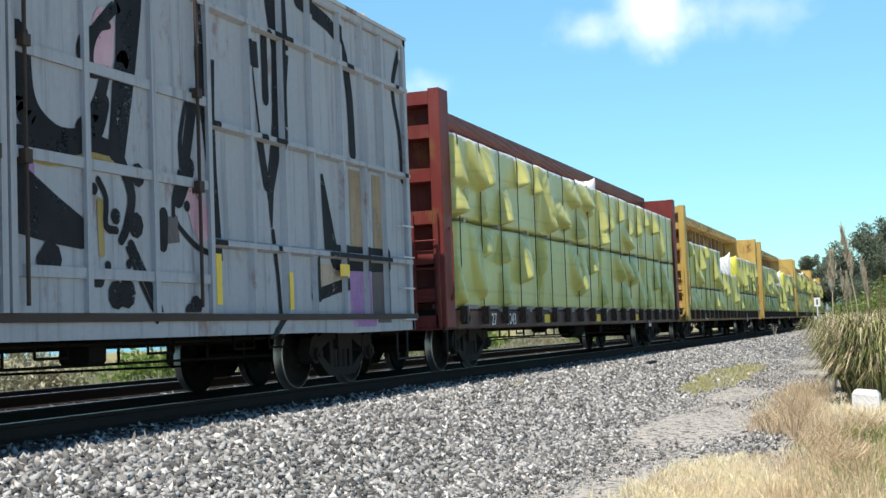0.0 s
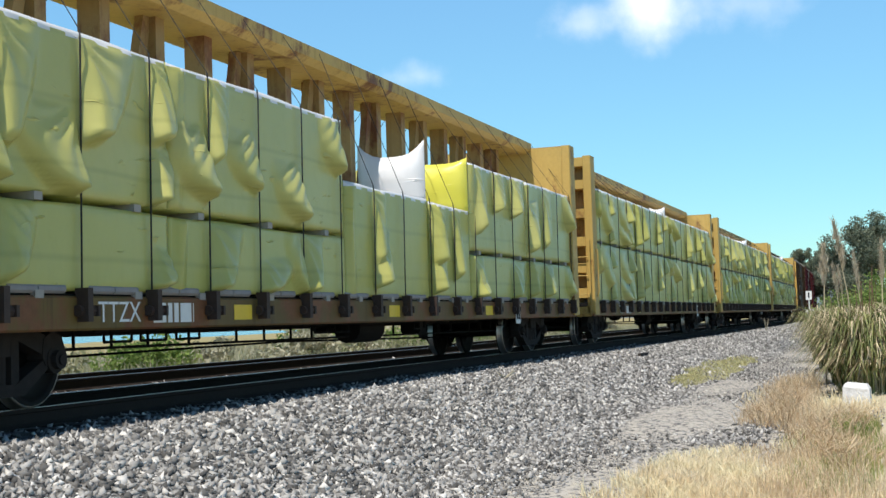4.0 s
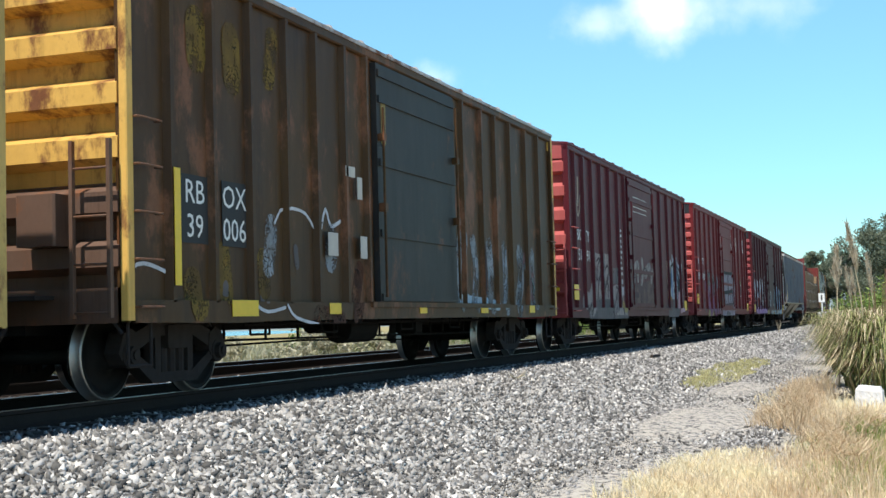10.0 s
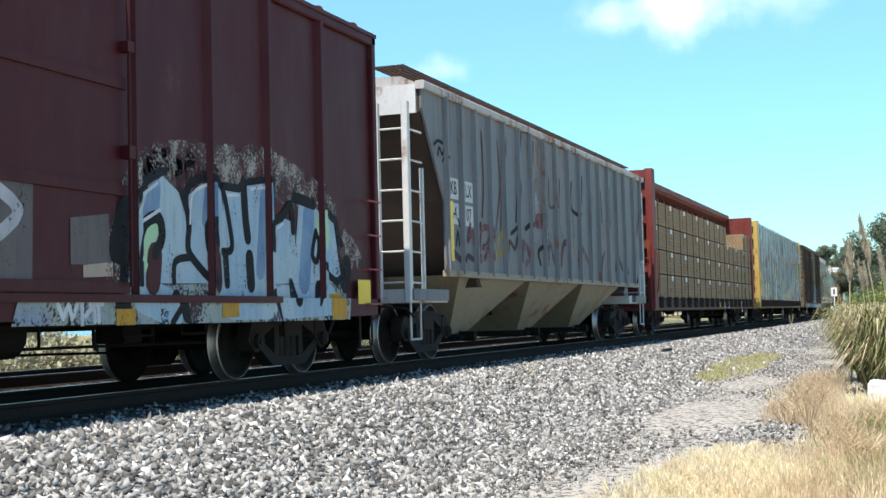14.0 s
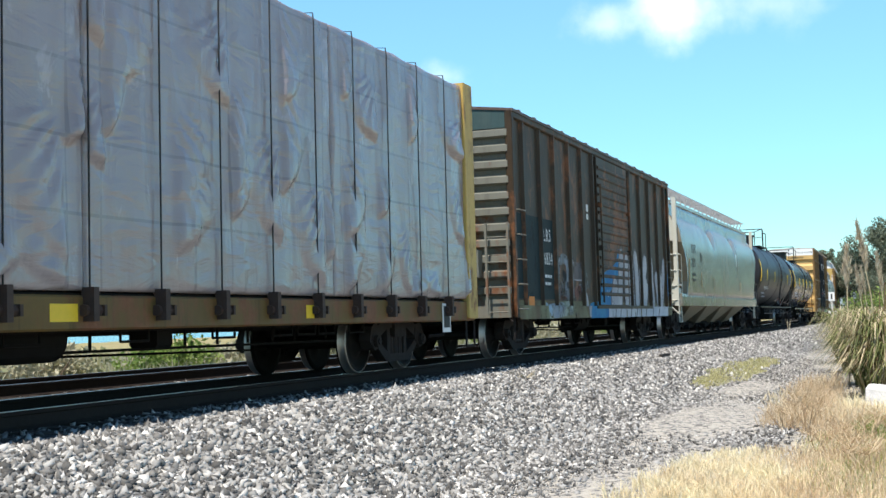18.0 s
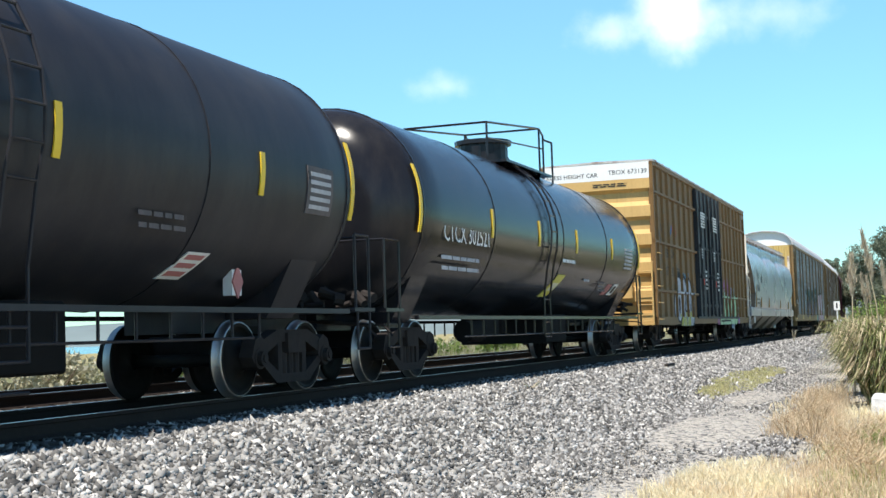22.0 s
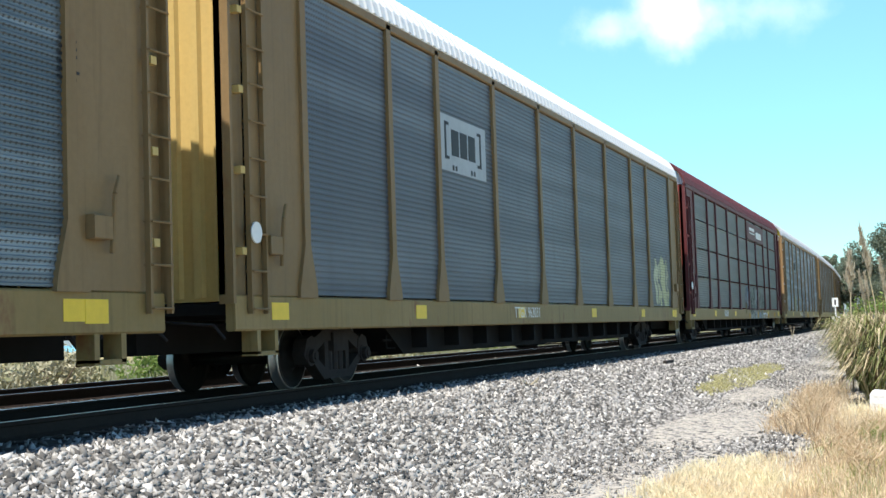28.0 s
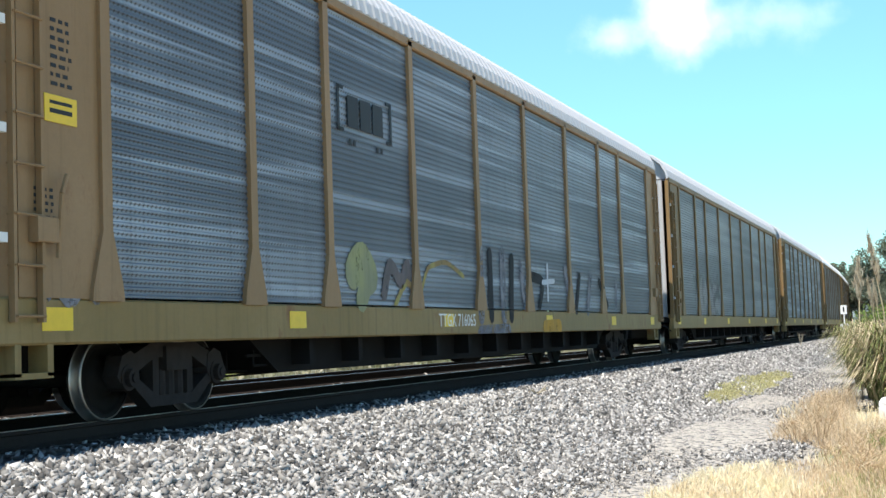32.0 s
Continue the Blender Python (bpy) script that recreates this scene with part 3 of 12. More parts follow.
for i, (x, y, h) in enumerate(((17.3, 1.45, 0.62), (17.9, 1.75, 0.4), (15.2, 0.7, 0.5), (13.7, 0.75, 0.45), (20.6, 1.75, 0.5), (18.9, 1.6, 0.55), (14.3, 1.05, 0.4), (16.2, 0.55, 0.5), (12.6, 0.55, 0.42))):
    weed(x, y, h, 60 + i)


def arching(rnd, x, y, h, reach, w):
    """Long leaves that rise, bend over and hang: four segments each, fanning out from the given places."""
    n = len(x)
    a = np.arctan2(y, x) + rnd.normal(0, 1.3, n)
    h, reach, w = h * rnd.uniform(0.45, 1.12, n), reach * rnd.uniform(0.25, 1.25, n), w * rnd.uniform(0.6, 1.3, n)
    kink = rnd.uniform(0, 1, n) < 0.25
    side = np.stack([-np.sin(a) * w / 2, np.cos(a) * w / 2, np.zeros(n)], 1)
    rows = []
    for u, up, k in ((0.0, 0.0, 0.7), (0.14, 0.5, 1.0), (0.42, 0.86, 0.9), (0.75, 0.93, 0.6), (1.0, 0.72, 0.05)):
        drop = np.where(kink & (u > 0.5), 0.35 * h, 0.0)
        c = np.stack([x + np.cos(a) * reach * u, y + np.sin(a) * reach * u, np.maximum(h * up - drop, 0.02)], 1)
        rows += [c - side * k, c + side * k]
    v = np.stack(rows, 1).reshape(-1, 3)
    f = np.array([(2 * q, 2 * q + 1, 2 * q + 3, 2 * q + 2) for q in range(4)])
    return v, (f[None] + (np.arange(n) * 10)[:, None, None]).reshape(-1, 4)


def pampas(x, y, h, n, spread, seed, plumes, stems=0):
    """A clump of long arching leaves, green and dead, with plumed stalks and dead stems standing out of it."""
    rnd = np.random.RandomState(seed)
    z = float(ground_at(x, y))
    clump = thing("pampas_clump", "clump of long arching green and straw leaves with plumed stalks", "pampas grass", "pampas clumps", at=(x, y, z))
    for name, share, hh, mat, lab in (("leaves", 0.52, 0.95, REED, ""), ("dead_leaves", 0.48, 0.95, DEAD_REED, "dry straw-coloured dead leaves")):
        m = int(n * share)
        a, r = rnd.uniform(0, 2 * np.pi, m), spread * np.sqrt(rnd.uniform(0, 1, m))
        v, f = arching(rnd, r * np.cos(a), r * np.sin(a), h * hh, h * 0.55, 0.024)
        part(name, soup(name, v, f, mat, 4), mat, clump, lab)
    for k, (dx, dy, hh, lean, thick) in enumerate(plumes):
        st = Shape().tube((dx, dy, 0), (dx + lean * 0.3, dy - lean * 0.4, hh * 0.6), 0.016, 6, 0.012).tube((dx + lean * 0.3, dy - lean * 0.4, hh * 0.6), (dx + lean, dy - lean, hh), 0.012, 6, 0.006)
        stalk = part("stalk", st, DEAD_REED, clump)
        m = 320
        t = rnd.uniform(0, 1, m)
        g = 0.35 + 0.65 * (0.3 + 0.7 * t)
        px, py, pz = dx + lean * g, dy - lean * g, hh * (0.74 + 0.27 * t)
        wd = 0.16 * thick * np.sin(np.pi * np.clip(t * 0.9 + 0.08, 0, 1))
        b, g = blades(rnd, px + rnd.normal(0, 1, m) * wd * 0.25, py + rnd.normal(0, 1, m) * wd * 0.25, pz, 0.26, 0.016 * thick, 0.35, 0.3)
        part("plume", soup("plume", b, g, PLUME), PLUME, stalk)
    for _ in range(stems):
        a, r, hh = rnd.uniform(0, 6.283), spread * rnd.uniform(0, 1.1), h * rnd.uniform(0.8, 1.45)
        p = Vector((math.cos(a) * r, math.sin(a) * r, 0))
        part("dead_stem", Shape().tube(p, p + Vector((rnd.uniform(-0.2, 0.2), rnd.uniform(-0.2, 0.2), hh)), 0.013, 5, 0.007), DEAD_STEM, clump)


pampas(24.6, 0.62, 1.6, 2200, 0.5, 1, [(0.2, 0.15, 3.0, -0.3, 0.7), (-0.3, -0.3, 2.6, 0.05, 0.4)], 7)
pampas(28.2, 0.9, 1.6, 2000, 0.5, 2, [(0.1, 0.62, 2.75, 0.06, 1.05), (0.8, -0.2, 2.6, -0.2, 0.5)], 6)
pampas(26.0, -0.45, 1.7, 2200, 0.8, 4, [(0.5, 0.1, 2.6, 0.1, 0.4), (0.0, 0.3, 2.3, 0.1, 0.4)], 5)
pampas(33.5, 1.05, 1.7, 1800, 0.9, 5, [(0.5, 0.3, 2.5, -0.2, 0.6)], 6)
pampas(40.0, 1.3, 1.7, 1600, 1.2, 3, [(0.5, 0.2, 2.7, -0.2, 0.5)], 5)
pampas(50.0, 1.4, 1.6, 1500, 1.6, 6, [], 4)
pampas(34.0, -0.9, 1.7, 1600, 1.2, 7, [(0.0, 0.0, 3.0, -0.2, 0.5)], 3)


def foliage(rnd, centres, radii, n, size):
    """Small leaf quads filling the given clumps, denser outside."""
    k = rnd.choice(len(centres), n, p=radii ** 2 / np.sum(radii ** 2))
    d = rnd.normal(size=(n, 3))
    d /= np.linalg.norm(d, axis=1)[:, None]
    p = centres[k] + d * (radii[k] * rnd.uniform(0.35, 1.08, n))[:, None] * np.array([1, 1, 0.8])
    u = rnd.normal(size=(n, 3))
    u /= np.linalg.norm(u, axis=1)[:, None]
    w = np.cross(u, rnd.normal(size=(n, 3)))
    w /= np.linalg.norm(w, axis=1)[:, None]
    s = (size * rnd.uniform(0.5, 1.4, n))[:, None]
    v = np.stack([p - u * s, p + w * s * 0.45, p + u * s, p - w * s * 0.45], 1).reshape(-1, 3)
    f = (np.array([(0, 1, 2, 3)])[None] + (np.arange(n) * 4)[:, None, None]).reshape(-1, 4)
    return v, f


def tree(x, y, h, spread, seed, material, leaves=5000, size=0.22, bare=0.4, label="tall dark green gum tree with a ragged crown"):
    rnd = np.random.RandomState(seed)
    z = -1.2
    t = thing("tree", label, "tree", "trees beyond the verge", at=(x, y, z))
    sh, tips = Shape(), []
    top = Vector((rnd.uniform(-0.5, 0.5), rnd.uniform(-0.5, 0.5), h * 0.8))
    sh.tube((0, 0, 0), tuple(top * 0.55), h * 0.032, 9, h * 0.022).tube(tuple(top * 0.55), tuple(top), h * 0.022, 8, h * 0.008)
    for k in range(11):
        q = bare + (0.95 - bare) * k / 10
        a = k * 2.4 + rnd.uniform(-0.4, 0.4)
        p = top * min(q, 1)
        e = p + Vector((math.cos(a), math.sin(a), 0)) * spread * rnd.uniform(0.45, 1.0) * (1.15 - q * 0.6) + Vector((0, 0, h * rnd.uniform(0.06, 0.2)))
        sh.tube(tuple(p), tuple(e), h * 0.011, 6, h * 0.004)
        tips += [e, p.lerp(e, 0.65)]
        for _ in range(3):
            q2 = p.lerp(e, rnd.uniform(0.4, 1.0)) + Vector((rnd.uniform(-1, 1), rnd.uniform(-1, 1), rnd.uniform(-0.5, 0.7))) * spread * 0.28
            sh.tube(tuple(p.lerp(e, 0.6)), tuple(q2), h * 0.004, 4, h * 0.002)
            tips.append(q2)
    tips.append(top + Vector((0, 0, h * 0.1)))
    part("trunk", sh, BARK, t)
    c = np.array([tuple(v) for v in tips])
    r = rnd.uniform(0.14, 0.30, len(c)) * spread
    v, f = foliage(rnd, c, r, leaves, size)
    part("crown", soup("crown", v, f, material, 4), material, t)


# where things stand: distance along the view, metres to the far side of the line of sight
tree(128, 3.6, 11.0, 4.4, 21, GUM, 26000, 0.12, 0.3)
tree(132, -5.5, 11.0, 4.8, 22, GUM, 14000, 0.14, 0.3)
tree(120, -10.0, 9.5, 4.6, 26, GUM, 6000, 0.2)
tree(205, 10.3, 12.6, 3.2, 23, GUM, 14000, 0.15, 0.45)
tree(208, 14.0, 12.4, 3.0, 24, GUM, 13000, 0.15, 0.5)
tree(215, 4.5, 11.5, 4.0, 25, GUM, 11000, 0.16, 0.3)
tree(150, 6.6, 7.6, 3.6, 27, GUM, 14000, 0.13, 0.2, "broad dark green tree behind the reeds")


def bush(x, y, h, w, seed, material, leaves=1500, size=0.09, label="dense green shrub behind the rails", group="bushes beyond the rails", z=None):
    rnd = np.random.RandomState(seed)
    t = thing("bush", label, "bush", group, at=(x, y, float(ground_at(x, y)) if z is None else z))
    st = Shape()
    for _ in range(6):
        a = rnd.uniform(0, 6.283)
        st.tube((0, 0, 0), (math.cos(a) * w * 0.3, math.sin(a) * w * 0.3, h * 0.7), 0.03, 5, 0.01)
    part("stem", st, BARK, t)
    c = np.stack([rnd.uniform(-w / 2, w / 2, 9), rnd.uniform(-w / 2, w / 2, 9), rnd.uniform(0.25, 0.8, 9) * h], 1)
    v, f = foliage(rnd, c, rnd.uniform(0.25, 0.42, 9) * max(h, w * 0.6), leaves, size)
    part("leaves", soup("leaves", v, f, material, 4), material, t)


rb = random.Random(4)
for k in range(15):
    bush(62 + k * 4.2, 1.2 - k * 0.75 + rb.uniform(-2.2, 2.2), rb.uniform(2.2, 4.2), rb.uniform(3, 5), 80 + k, SHRUB, 4200, 0.10, "tall green shrub on the verge", "shrubs along the verge")
for k in range(44):
    s_, d_ = 12 + k * 1.9 + rb.uniform(-1, 1), rb.uniform(8.6, 14)
    p, a = along(s_, d_)
    m_ = rb.choice((SAGE, SAGE, SAGE, SHRUB))
    bush(p.x, p.y, rb.uniform(0.9, 1.7), rb.uniform(1.2, 2.8), 120 + k, m_, 1500, 0.08, "dense green shrub behind the rails" if m_ is SHRUB else "pale grey-green brush behind the rails")


def far_brush():
    """Tall dry grass and reeds in a band behind the second track."""
    rnd = np.random.RandomState(9)
    rows = []
    for n, d0, d1, h, w in ((15000, 7.6, 10.5, 0.75, 0.03), (14000, 10, 18, 1.0, 0.04), (9000, 18, 40, 1.0, 0.07)):
        s = rnd.uniform(8, 130, n)
        d = d0 + (d1 - d0) * rnd.uniform(0, 1, n)
        keep = np.sin(s * 0.9 + d) + np.sin(s * 0.37 - d * 1.3) > -0.9
        s, d = s[keep], d[keep]
        x, y = along_many(s, d)
        rows.append(blades(rnd, x, y, ground_height(d) - 0.02, h, w, 0.3))
    v, f = join(rows)
    tagged(new("tall_dry_grass", soup("tall_dry_grass", v, f, SAGE)), "tall pale dry grass behind the second track", "grass", "", "stuff")


far_brush()


def water_material():
    n = Nodes("bay water")
    c = n.mix(n.noise(0.05, 3), (0.10, 0.26, 0.30, 1), (0.16, 0.34, 0.36, 1))
    n.bump(n.noise(0.8, 3), 0.15, 0.2)
    return n.done(c, 0.25, 0.0, 0.5)


wv = [(*along_many(np.array(s), np.array(d)), -2.0) for s in (-600.0, 0.0, 300.0, 800.0, 1600.0) for d in (190.0, 620.0)]
lone("water", Shape().add([(float(a), float(b), c) for a, b, c in wv], [(2 * i, 2 * i + 2, 2 * i + 3, 2 * i + 1) for i in range(4)]), water_material(), "flat blue-green strip of bay water", "water", "", "structure")


def hills():
    rnd = np.random.RandomState(2)
    v, f, n = [], [], 90
    for i in range(n + 1):
        a = radians(-28 + 150 * i / n)
        h = 26 + 22 * noise.noise(Vector((i * 0.13, 1, 0))) + 10 * noise.noise(Vector((i * 0.5, 3, 0)))
        for r, z in ((1500, -6), (1650, h * 0.7), (1800, h)):
            v.append((r * math.cos(a), r * math.sin(a), z))
    f = [(i * 3 + j, (i + 1) * 3 + j, (i + 1) * 3 + j + 1, i * 3 + j + 1) for i in range(n) for j in range(2)]
    m = plain("far hills", (0.16, 0.20, 0.20, 1), 0.95, 0.0, 0.02, 0.3)
    lone("backdrop", Shape().add(v, f), m, "low hazy blue-green hills on the horizon", "hills", "", "structure")


hills()


# ---- small things by the track ----
def marker_sign(x, y, z):
    t = thing("trackside_sign", "thin white post with two white plates beside the track", "sign", at=(x, y, z))
    part("post", Shape().box(-0.035, 0.035, -0.035, 0.035, -0.3, 2.25, 0.008), WHITE_MARK, t)
    p = part("plate", Shape().box(-0.05, -0.036, -0.2, 0.2, 1.72, 2.32), WHITE_MARK, t)
    part("plate_mark", Shape().box(-0.055, -0.051, -0.05, 0.05, 1.85, 2.2), BLACK_MARK, p)
    part("plate", Shape().box(-0.05, -0.036, -0.27, 0.27, 0.62, 1.06), WHITE_MARK, t)


marker_sign(92.0, 5.85, -0.3)


def white_block(x, y):
    s = Shape()
    ring = [(-0.24, -0.2), (0.22, -0.22), (0.26, 0.18), (-0.2, 0.24)]
    v = [(a, b, z) for z, k in ((-0.05, 1.0), (0.27, 0.93), (0.34, 0.74)) for a, b in [(p * k, q * k) for p, q in ring]]
    v = [(a, b, z + 0.10 * b * (z > 0.2)) for a, b, z in v]
    f = [(3, 2, 1, 0), (8, 9, 10, 11)] + [(r * 4 + i, r * 4 + (i + 1) % 4, r * 4 + 4 + (i + 1) % 4, r * 4 + 4 + i) for r in range(2) for i in range(4)]
    lone("white_stone", s.add(v, f), plain("whitewashed stone", (0.62, 0.61, 0.60, 1), 0.85, 0.0, 9, 0.3, 0.8, 0.04), "rough whitewashed stone block in the dry grass", "stone", at=(x, y, float(ground_at(x, y))))


white_block(22.2, 0.72)
lone("timber_scrap", Shape().prism([(-0.45, -0.03), (0.4, -0.06), (0.46, 0.02), (0.1, 0.06), (-0.4, 0.05)], "z", 0, 0.06), TIE_WOOD, "short dark scrap of wood on the stones", "scrap wood", at=(31.3, 5.9, float(ground_height(-2.7)) + 0.03))
for i, (x, dd) in enumerate(((20.2, -2.55), (64.0, -2.5))):
    s = Shape()
    rr = random.Random(i)
    for _ in range(9):
        a = rr.uniform(0, 6.28)
        s.tube((0, 0, 0), (math.cos(a) * 0.35, math.sin(a) * 0.12, rr.uniform(0.02, 0.12) + 0.5 * i), 0.012, 4, 0.006)
    lone("dry_twigs", s, PLUME, "small bundle of pale dry twigs on the stones", "twigs", at=(x, YT + dd, float(ground_height(dd)) + 0.02))

# ---- freight cars: running gear ----
GEAR = {}


def gear(r, base):
    """Shared meshes of one bogie: bolster, side frame, wheelset."""
    key = (r, base)
    if key in GEAR:
        return GEAR[key]
    h = base / 2
    wheels = Shape()
    wheels.tube((0, -1.05, r), (0, 1.05, r), 0.075, 10)
    for side in (-1, 1):
        y = 0.7525 * side
        plate = [(0.13, 0.02), (0.13, 0.13), (0.06, 0.15), (-0.01, r - 0.16), (0.05, r - 0.075), (0.065, r - 0.07), (0.065, r - 0.022)]
        tread = [(0.065, r - 0.022), (0.064, r - 0.008), (0.05, r), (-0.045, r), (-0.052, r + 0.018)]
        back = [(-0.052, r + 0.018), (-0.06, r + 0.024), (-0.075, r + 0.02), (-0.075, r - 0.075), (-0.02, r - 0.16), (-0.05, 0.13), (-0.1, 0.1)]
        wheels.slot = 0
        wheels.lathe([(a * side, b) for a, b in plate], (0, y, r))
        wheels.lathe([(a * side, b) for a, b in back], (0, y, r))
        wheels.slot = 1
        wheels.lathe([(a * side, b) for a, b in tread], (0, y, r))
    wheels.slot = 1
    frame_ = Shape()
    top = [(-h - 0.16, r - 0.02), (-h - 0.14, r + 0.14), (-0.42, r + 0.34), (0.42, r + 0.34), (h + 0.14, r + 0.14), (h + 0.16, r - 0.02), (h - 0.1, r + 0.02),
           (0.36, r + 0.19), (-0.36, r + 0.19), (-h + 0.1, r + 0.02)]
    low = [(-h - 0.02, r + 0.0), (-h + 0.13, r + 0.02), (-0.33, r - 0.2), (0.33, r - 0.2), (h - 0.13, r + 0.02), (h + 0.02, r + 0.0), (0.44, r - 0.31), (-0.44, r - 0.31)]
    frame_.prism(top, "y", -0.08, 0.08).prism(low, "y", -0.08, 0.08)
    frame_.box(-0.38, -0.27, -0.07, 0.07, r - 0.25, r + 0.25).box(0.27, 0.38, -0.07, 0.07, r - 0.25, r + 0.25)
    for i in (-0.17, 0, 0.17):
        frame_.tube((i, 0, r - 0.2), (i, 0, r + 0.06), 0.07, 10)
    for s in (-1, 1):
        frame_.tube((s * h, -0.1, r), (s * h, 0.1, r), 0.13, 14).tube((s * h, -0.16, r), (s * h, -0.1, r), 0.09, 12).tube((s * h, -0.18, r), (s * h, -0.16, r), 0.05, 8)
        frame_.prism([(s * (h - 0.19), r + 0.02), (s * (h - 0.17), r + 0.2), (s * (h - 0.04), r + 0.27), (s * (h + 0.1), r + 0.22), (s * (h + 0.19), r + 0.02), (s * (h + 0.14), r - 0.05), (s * (h - 0.14), r - 0.05)][::s], "y", -0.09, 0.09)
    bol = Shape().box(-0.2, 0.2, -1.12, 1.12, r + 0.05, r + 0.3).box(-0.36, 0.36, -0.4, 0.4, r + 0.28, r + 0.4)
    for s in (-1, 1):
        bol.box(s * (h - 0.62) - 0.05, s * (h - 0.62) + 0.05, -0.9, 0.9, r - 0.1, r + 0.02)
    GEAR[key] = (bol.mesh("bolster", STEEL_DARK), frame_.mesh("side_frame", STEEL_DARK), wheels.mesh("wheelset", [WHEEL, RIM], True))
    return GEAR[key]


def running_gear(car, half, r=0.457, base=1.778):
    bol, sf, ws = gear(r, base)
    for x in (-half, half):
        b = part("bogie", bol, STEEL_DARK, car, at=(x, 0, 0))
        for y in (-1.0, 1.0):
            o = part("side_frame", sf, STEEL_DARK, b, at=(0, y, 0))
            if y > 0:
                o.rotation_euler = (0, 0, math.pi)
        for s in (-1, 1):
            part("wheelset", ws, WHEEL, b, "worn wheels with polished treads", at=(s * base / 2, 0, 0))


def couplers(car, L, z=0.88, reach=0.55):
    for s in (-1, 1):
        e = s * L / 2
        c = Shape().box(min(e - s * 0.3, e + s * reach), max(e - s * 0.3, e + s * reach), -0.09, 0.09, z - 0.1, z + 0.1)
        c.prism([(e + s * (reach - 0.05), -0.17), (e + s * (reach + 0.2), -0.12), (e + s * (reach + 0.2), 0.1), (e + s * (reach - 0.05), 0.16)], "z", z - 0.16, z + 0.16)
        c.pipe([(e + s * 0.1, -0.25, z - 0.12), (e + s * 0.4, -0.28, z - 0.4), (e + s * 0.68, -0.1, z - 0.42)], 0.03)
        c.pipe([(e - s * 0.05, -0.2, z + 0.05), (e - s * 0.05, -1.35, z - 0.05), (e - s * 0.02, -1.5, z - 0.2)], 0.017)
        part("coupler", c, STEEL_DARK, car)


def underbody(car, L, half, z=0.82, seed=0, tanks=True):
    """Centre sill, brake rods, reservoir and levers that hang under the floor."""
    rnd = random.Random(seed)
    part("center_sill", Shape().box(-L / 2 + 0.1, L / 2 - 0.1, -0.33, 0.33, z - 0.16, z + 0.2), UNDER, car)
    rods = Shape()
    rods.pipe([(-half + 1.4, -0.75, z - 0.28), (half - 1.4, -0.7, z - 0.33)], 0.016)
    rods.pipe([(-half + 1.4, 0.5, z - 0.4), (0, 0.45, z - 0.35), (half - 1.2, 0.5, z - 0.44)], 0.016)
    rods.pipe([(-half + 1.5, -1.1, z - 0.1), (half - 1.6, -1.05, z - 0.1)], 0.02)
    x = -half + 1.7
    while x < half - 1.6:
        rods.pipe([(x, -0.72, z + 0.0), (x, -0.72, z - 0.3)], 0.018)
        if rnd.random() < 0.5:
            rods.pipe([(x, -1.08, z + 0.02), (x, -1.08, z - 0.22), (x + 0.5, -1.08, z - 0.22), (x + 0.5, -1.08, z + 0.02)], 0.015)
        x += rnd.uniform(0.6, 1.3)
    part("brake_rod", rods, UNDER, car)
    if tanks:
        k = rnd.uniform(-1.2, 0.6)
        part("air_reservoir", Shape().tube((k, -0.7, z - 0.18), (k + 1.0, -0.7, z - 0.18), 0.22, 14), UNDER, car, smooth=False)
        part("brake_cylinder", Shape().tube((k + 1.7, 0.55, z - 0.1), (k + 2.3, 0.55, z - 0.1), 0.16, 12), UNDER, car)
        part("control_valve", Shape().box(k + 2.5, k + 2.8, -0.95, -0.6, z - 0.3, z - 0.02, 0.03), UNDER, car)


def text(parent, words, x, z, h, material, y=-1.612, end=None, name="lettering", gap=1.0, squeeze=1.0):
    """Painted letters on the near side, or on the end wall at x = end (then x means y)."""
    cu = bpy.data.curves.new(name, "FONT")
    cu.body, cu.size, cu.align_x, cu.align_y, cu.extrude = words, h * 1.42, "CENTER", "CENTER", 0.001
    cu.space_character, cu.resolution_u = gap, 2
    tmp = bpy.data.objects.new("tmp", cu)
    scene.collection.objects.link(tmp)
    me = bpy.data.meshes.new_from_object(tmp.evaluated_get(bpy.context.evaluated_depsgraph_get()))
    bpy.data.objects.remove(tmp)
    me.materials.clear()
    me.materials.append(material)
    ob = new(name, me)
    ob.parent = parent
    ob.scale = (squeeze, 1, 1)
    if end is None:
        ob.location, ob.rotation_euler = (x, y, z), (math.pi / 2, 0, 0)
    else:
        ob.location, ob.rotation_euler = (end, x, z), (math.pi / 2, 0, -math.pi / 2)
    return ob


def bars(parent, x, z, w, rows, material, y=-1.612, h=0.045, pitch=0.085, seed=0, end=None, name="small_print"):
    """Lines of print too small to read."""
    rnd = random.Random(seed)
    s = Shape()
    for k in range(rows):
        a, b = x, x + w * rnd.uniform(0.75, 1.0)
        p = a
        while p < b:
            q = min(b, p + rnd.uniform(0.4, 1.4) * w * 0.22)
            if end is None:
                s.box(p, q, y, y + 0.003, z - k * pitch - h, z - k * pitch)
            else:
                s.box(end, end + 0.003, -q, -p, z - k * pitch - h, z - k * pitch)
            p = q + 0.04
    return tagged(part(name, s, material, parent), kind="stuff")


def plates(parent, rows, material, name, y=-1.613, label=""):
    for x, z, w, h in rows:
        part(name, Shape().box(x - w / 2, x + w / 2, y, y + 0.006, z - h / 2, z + h / 2), material, parent, label)


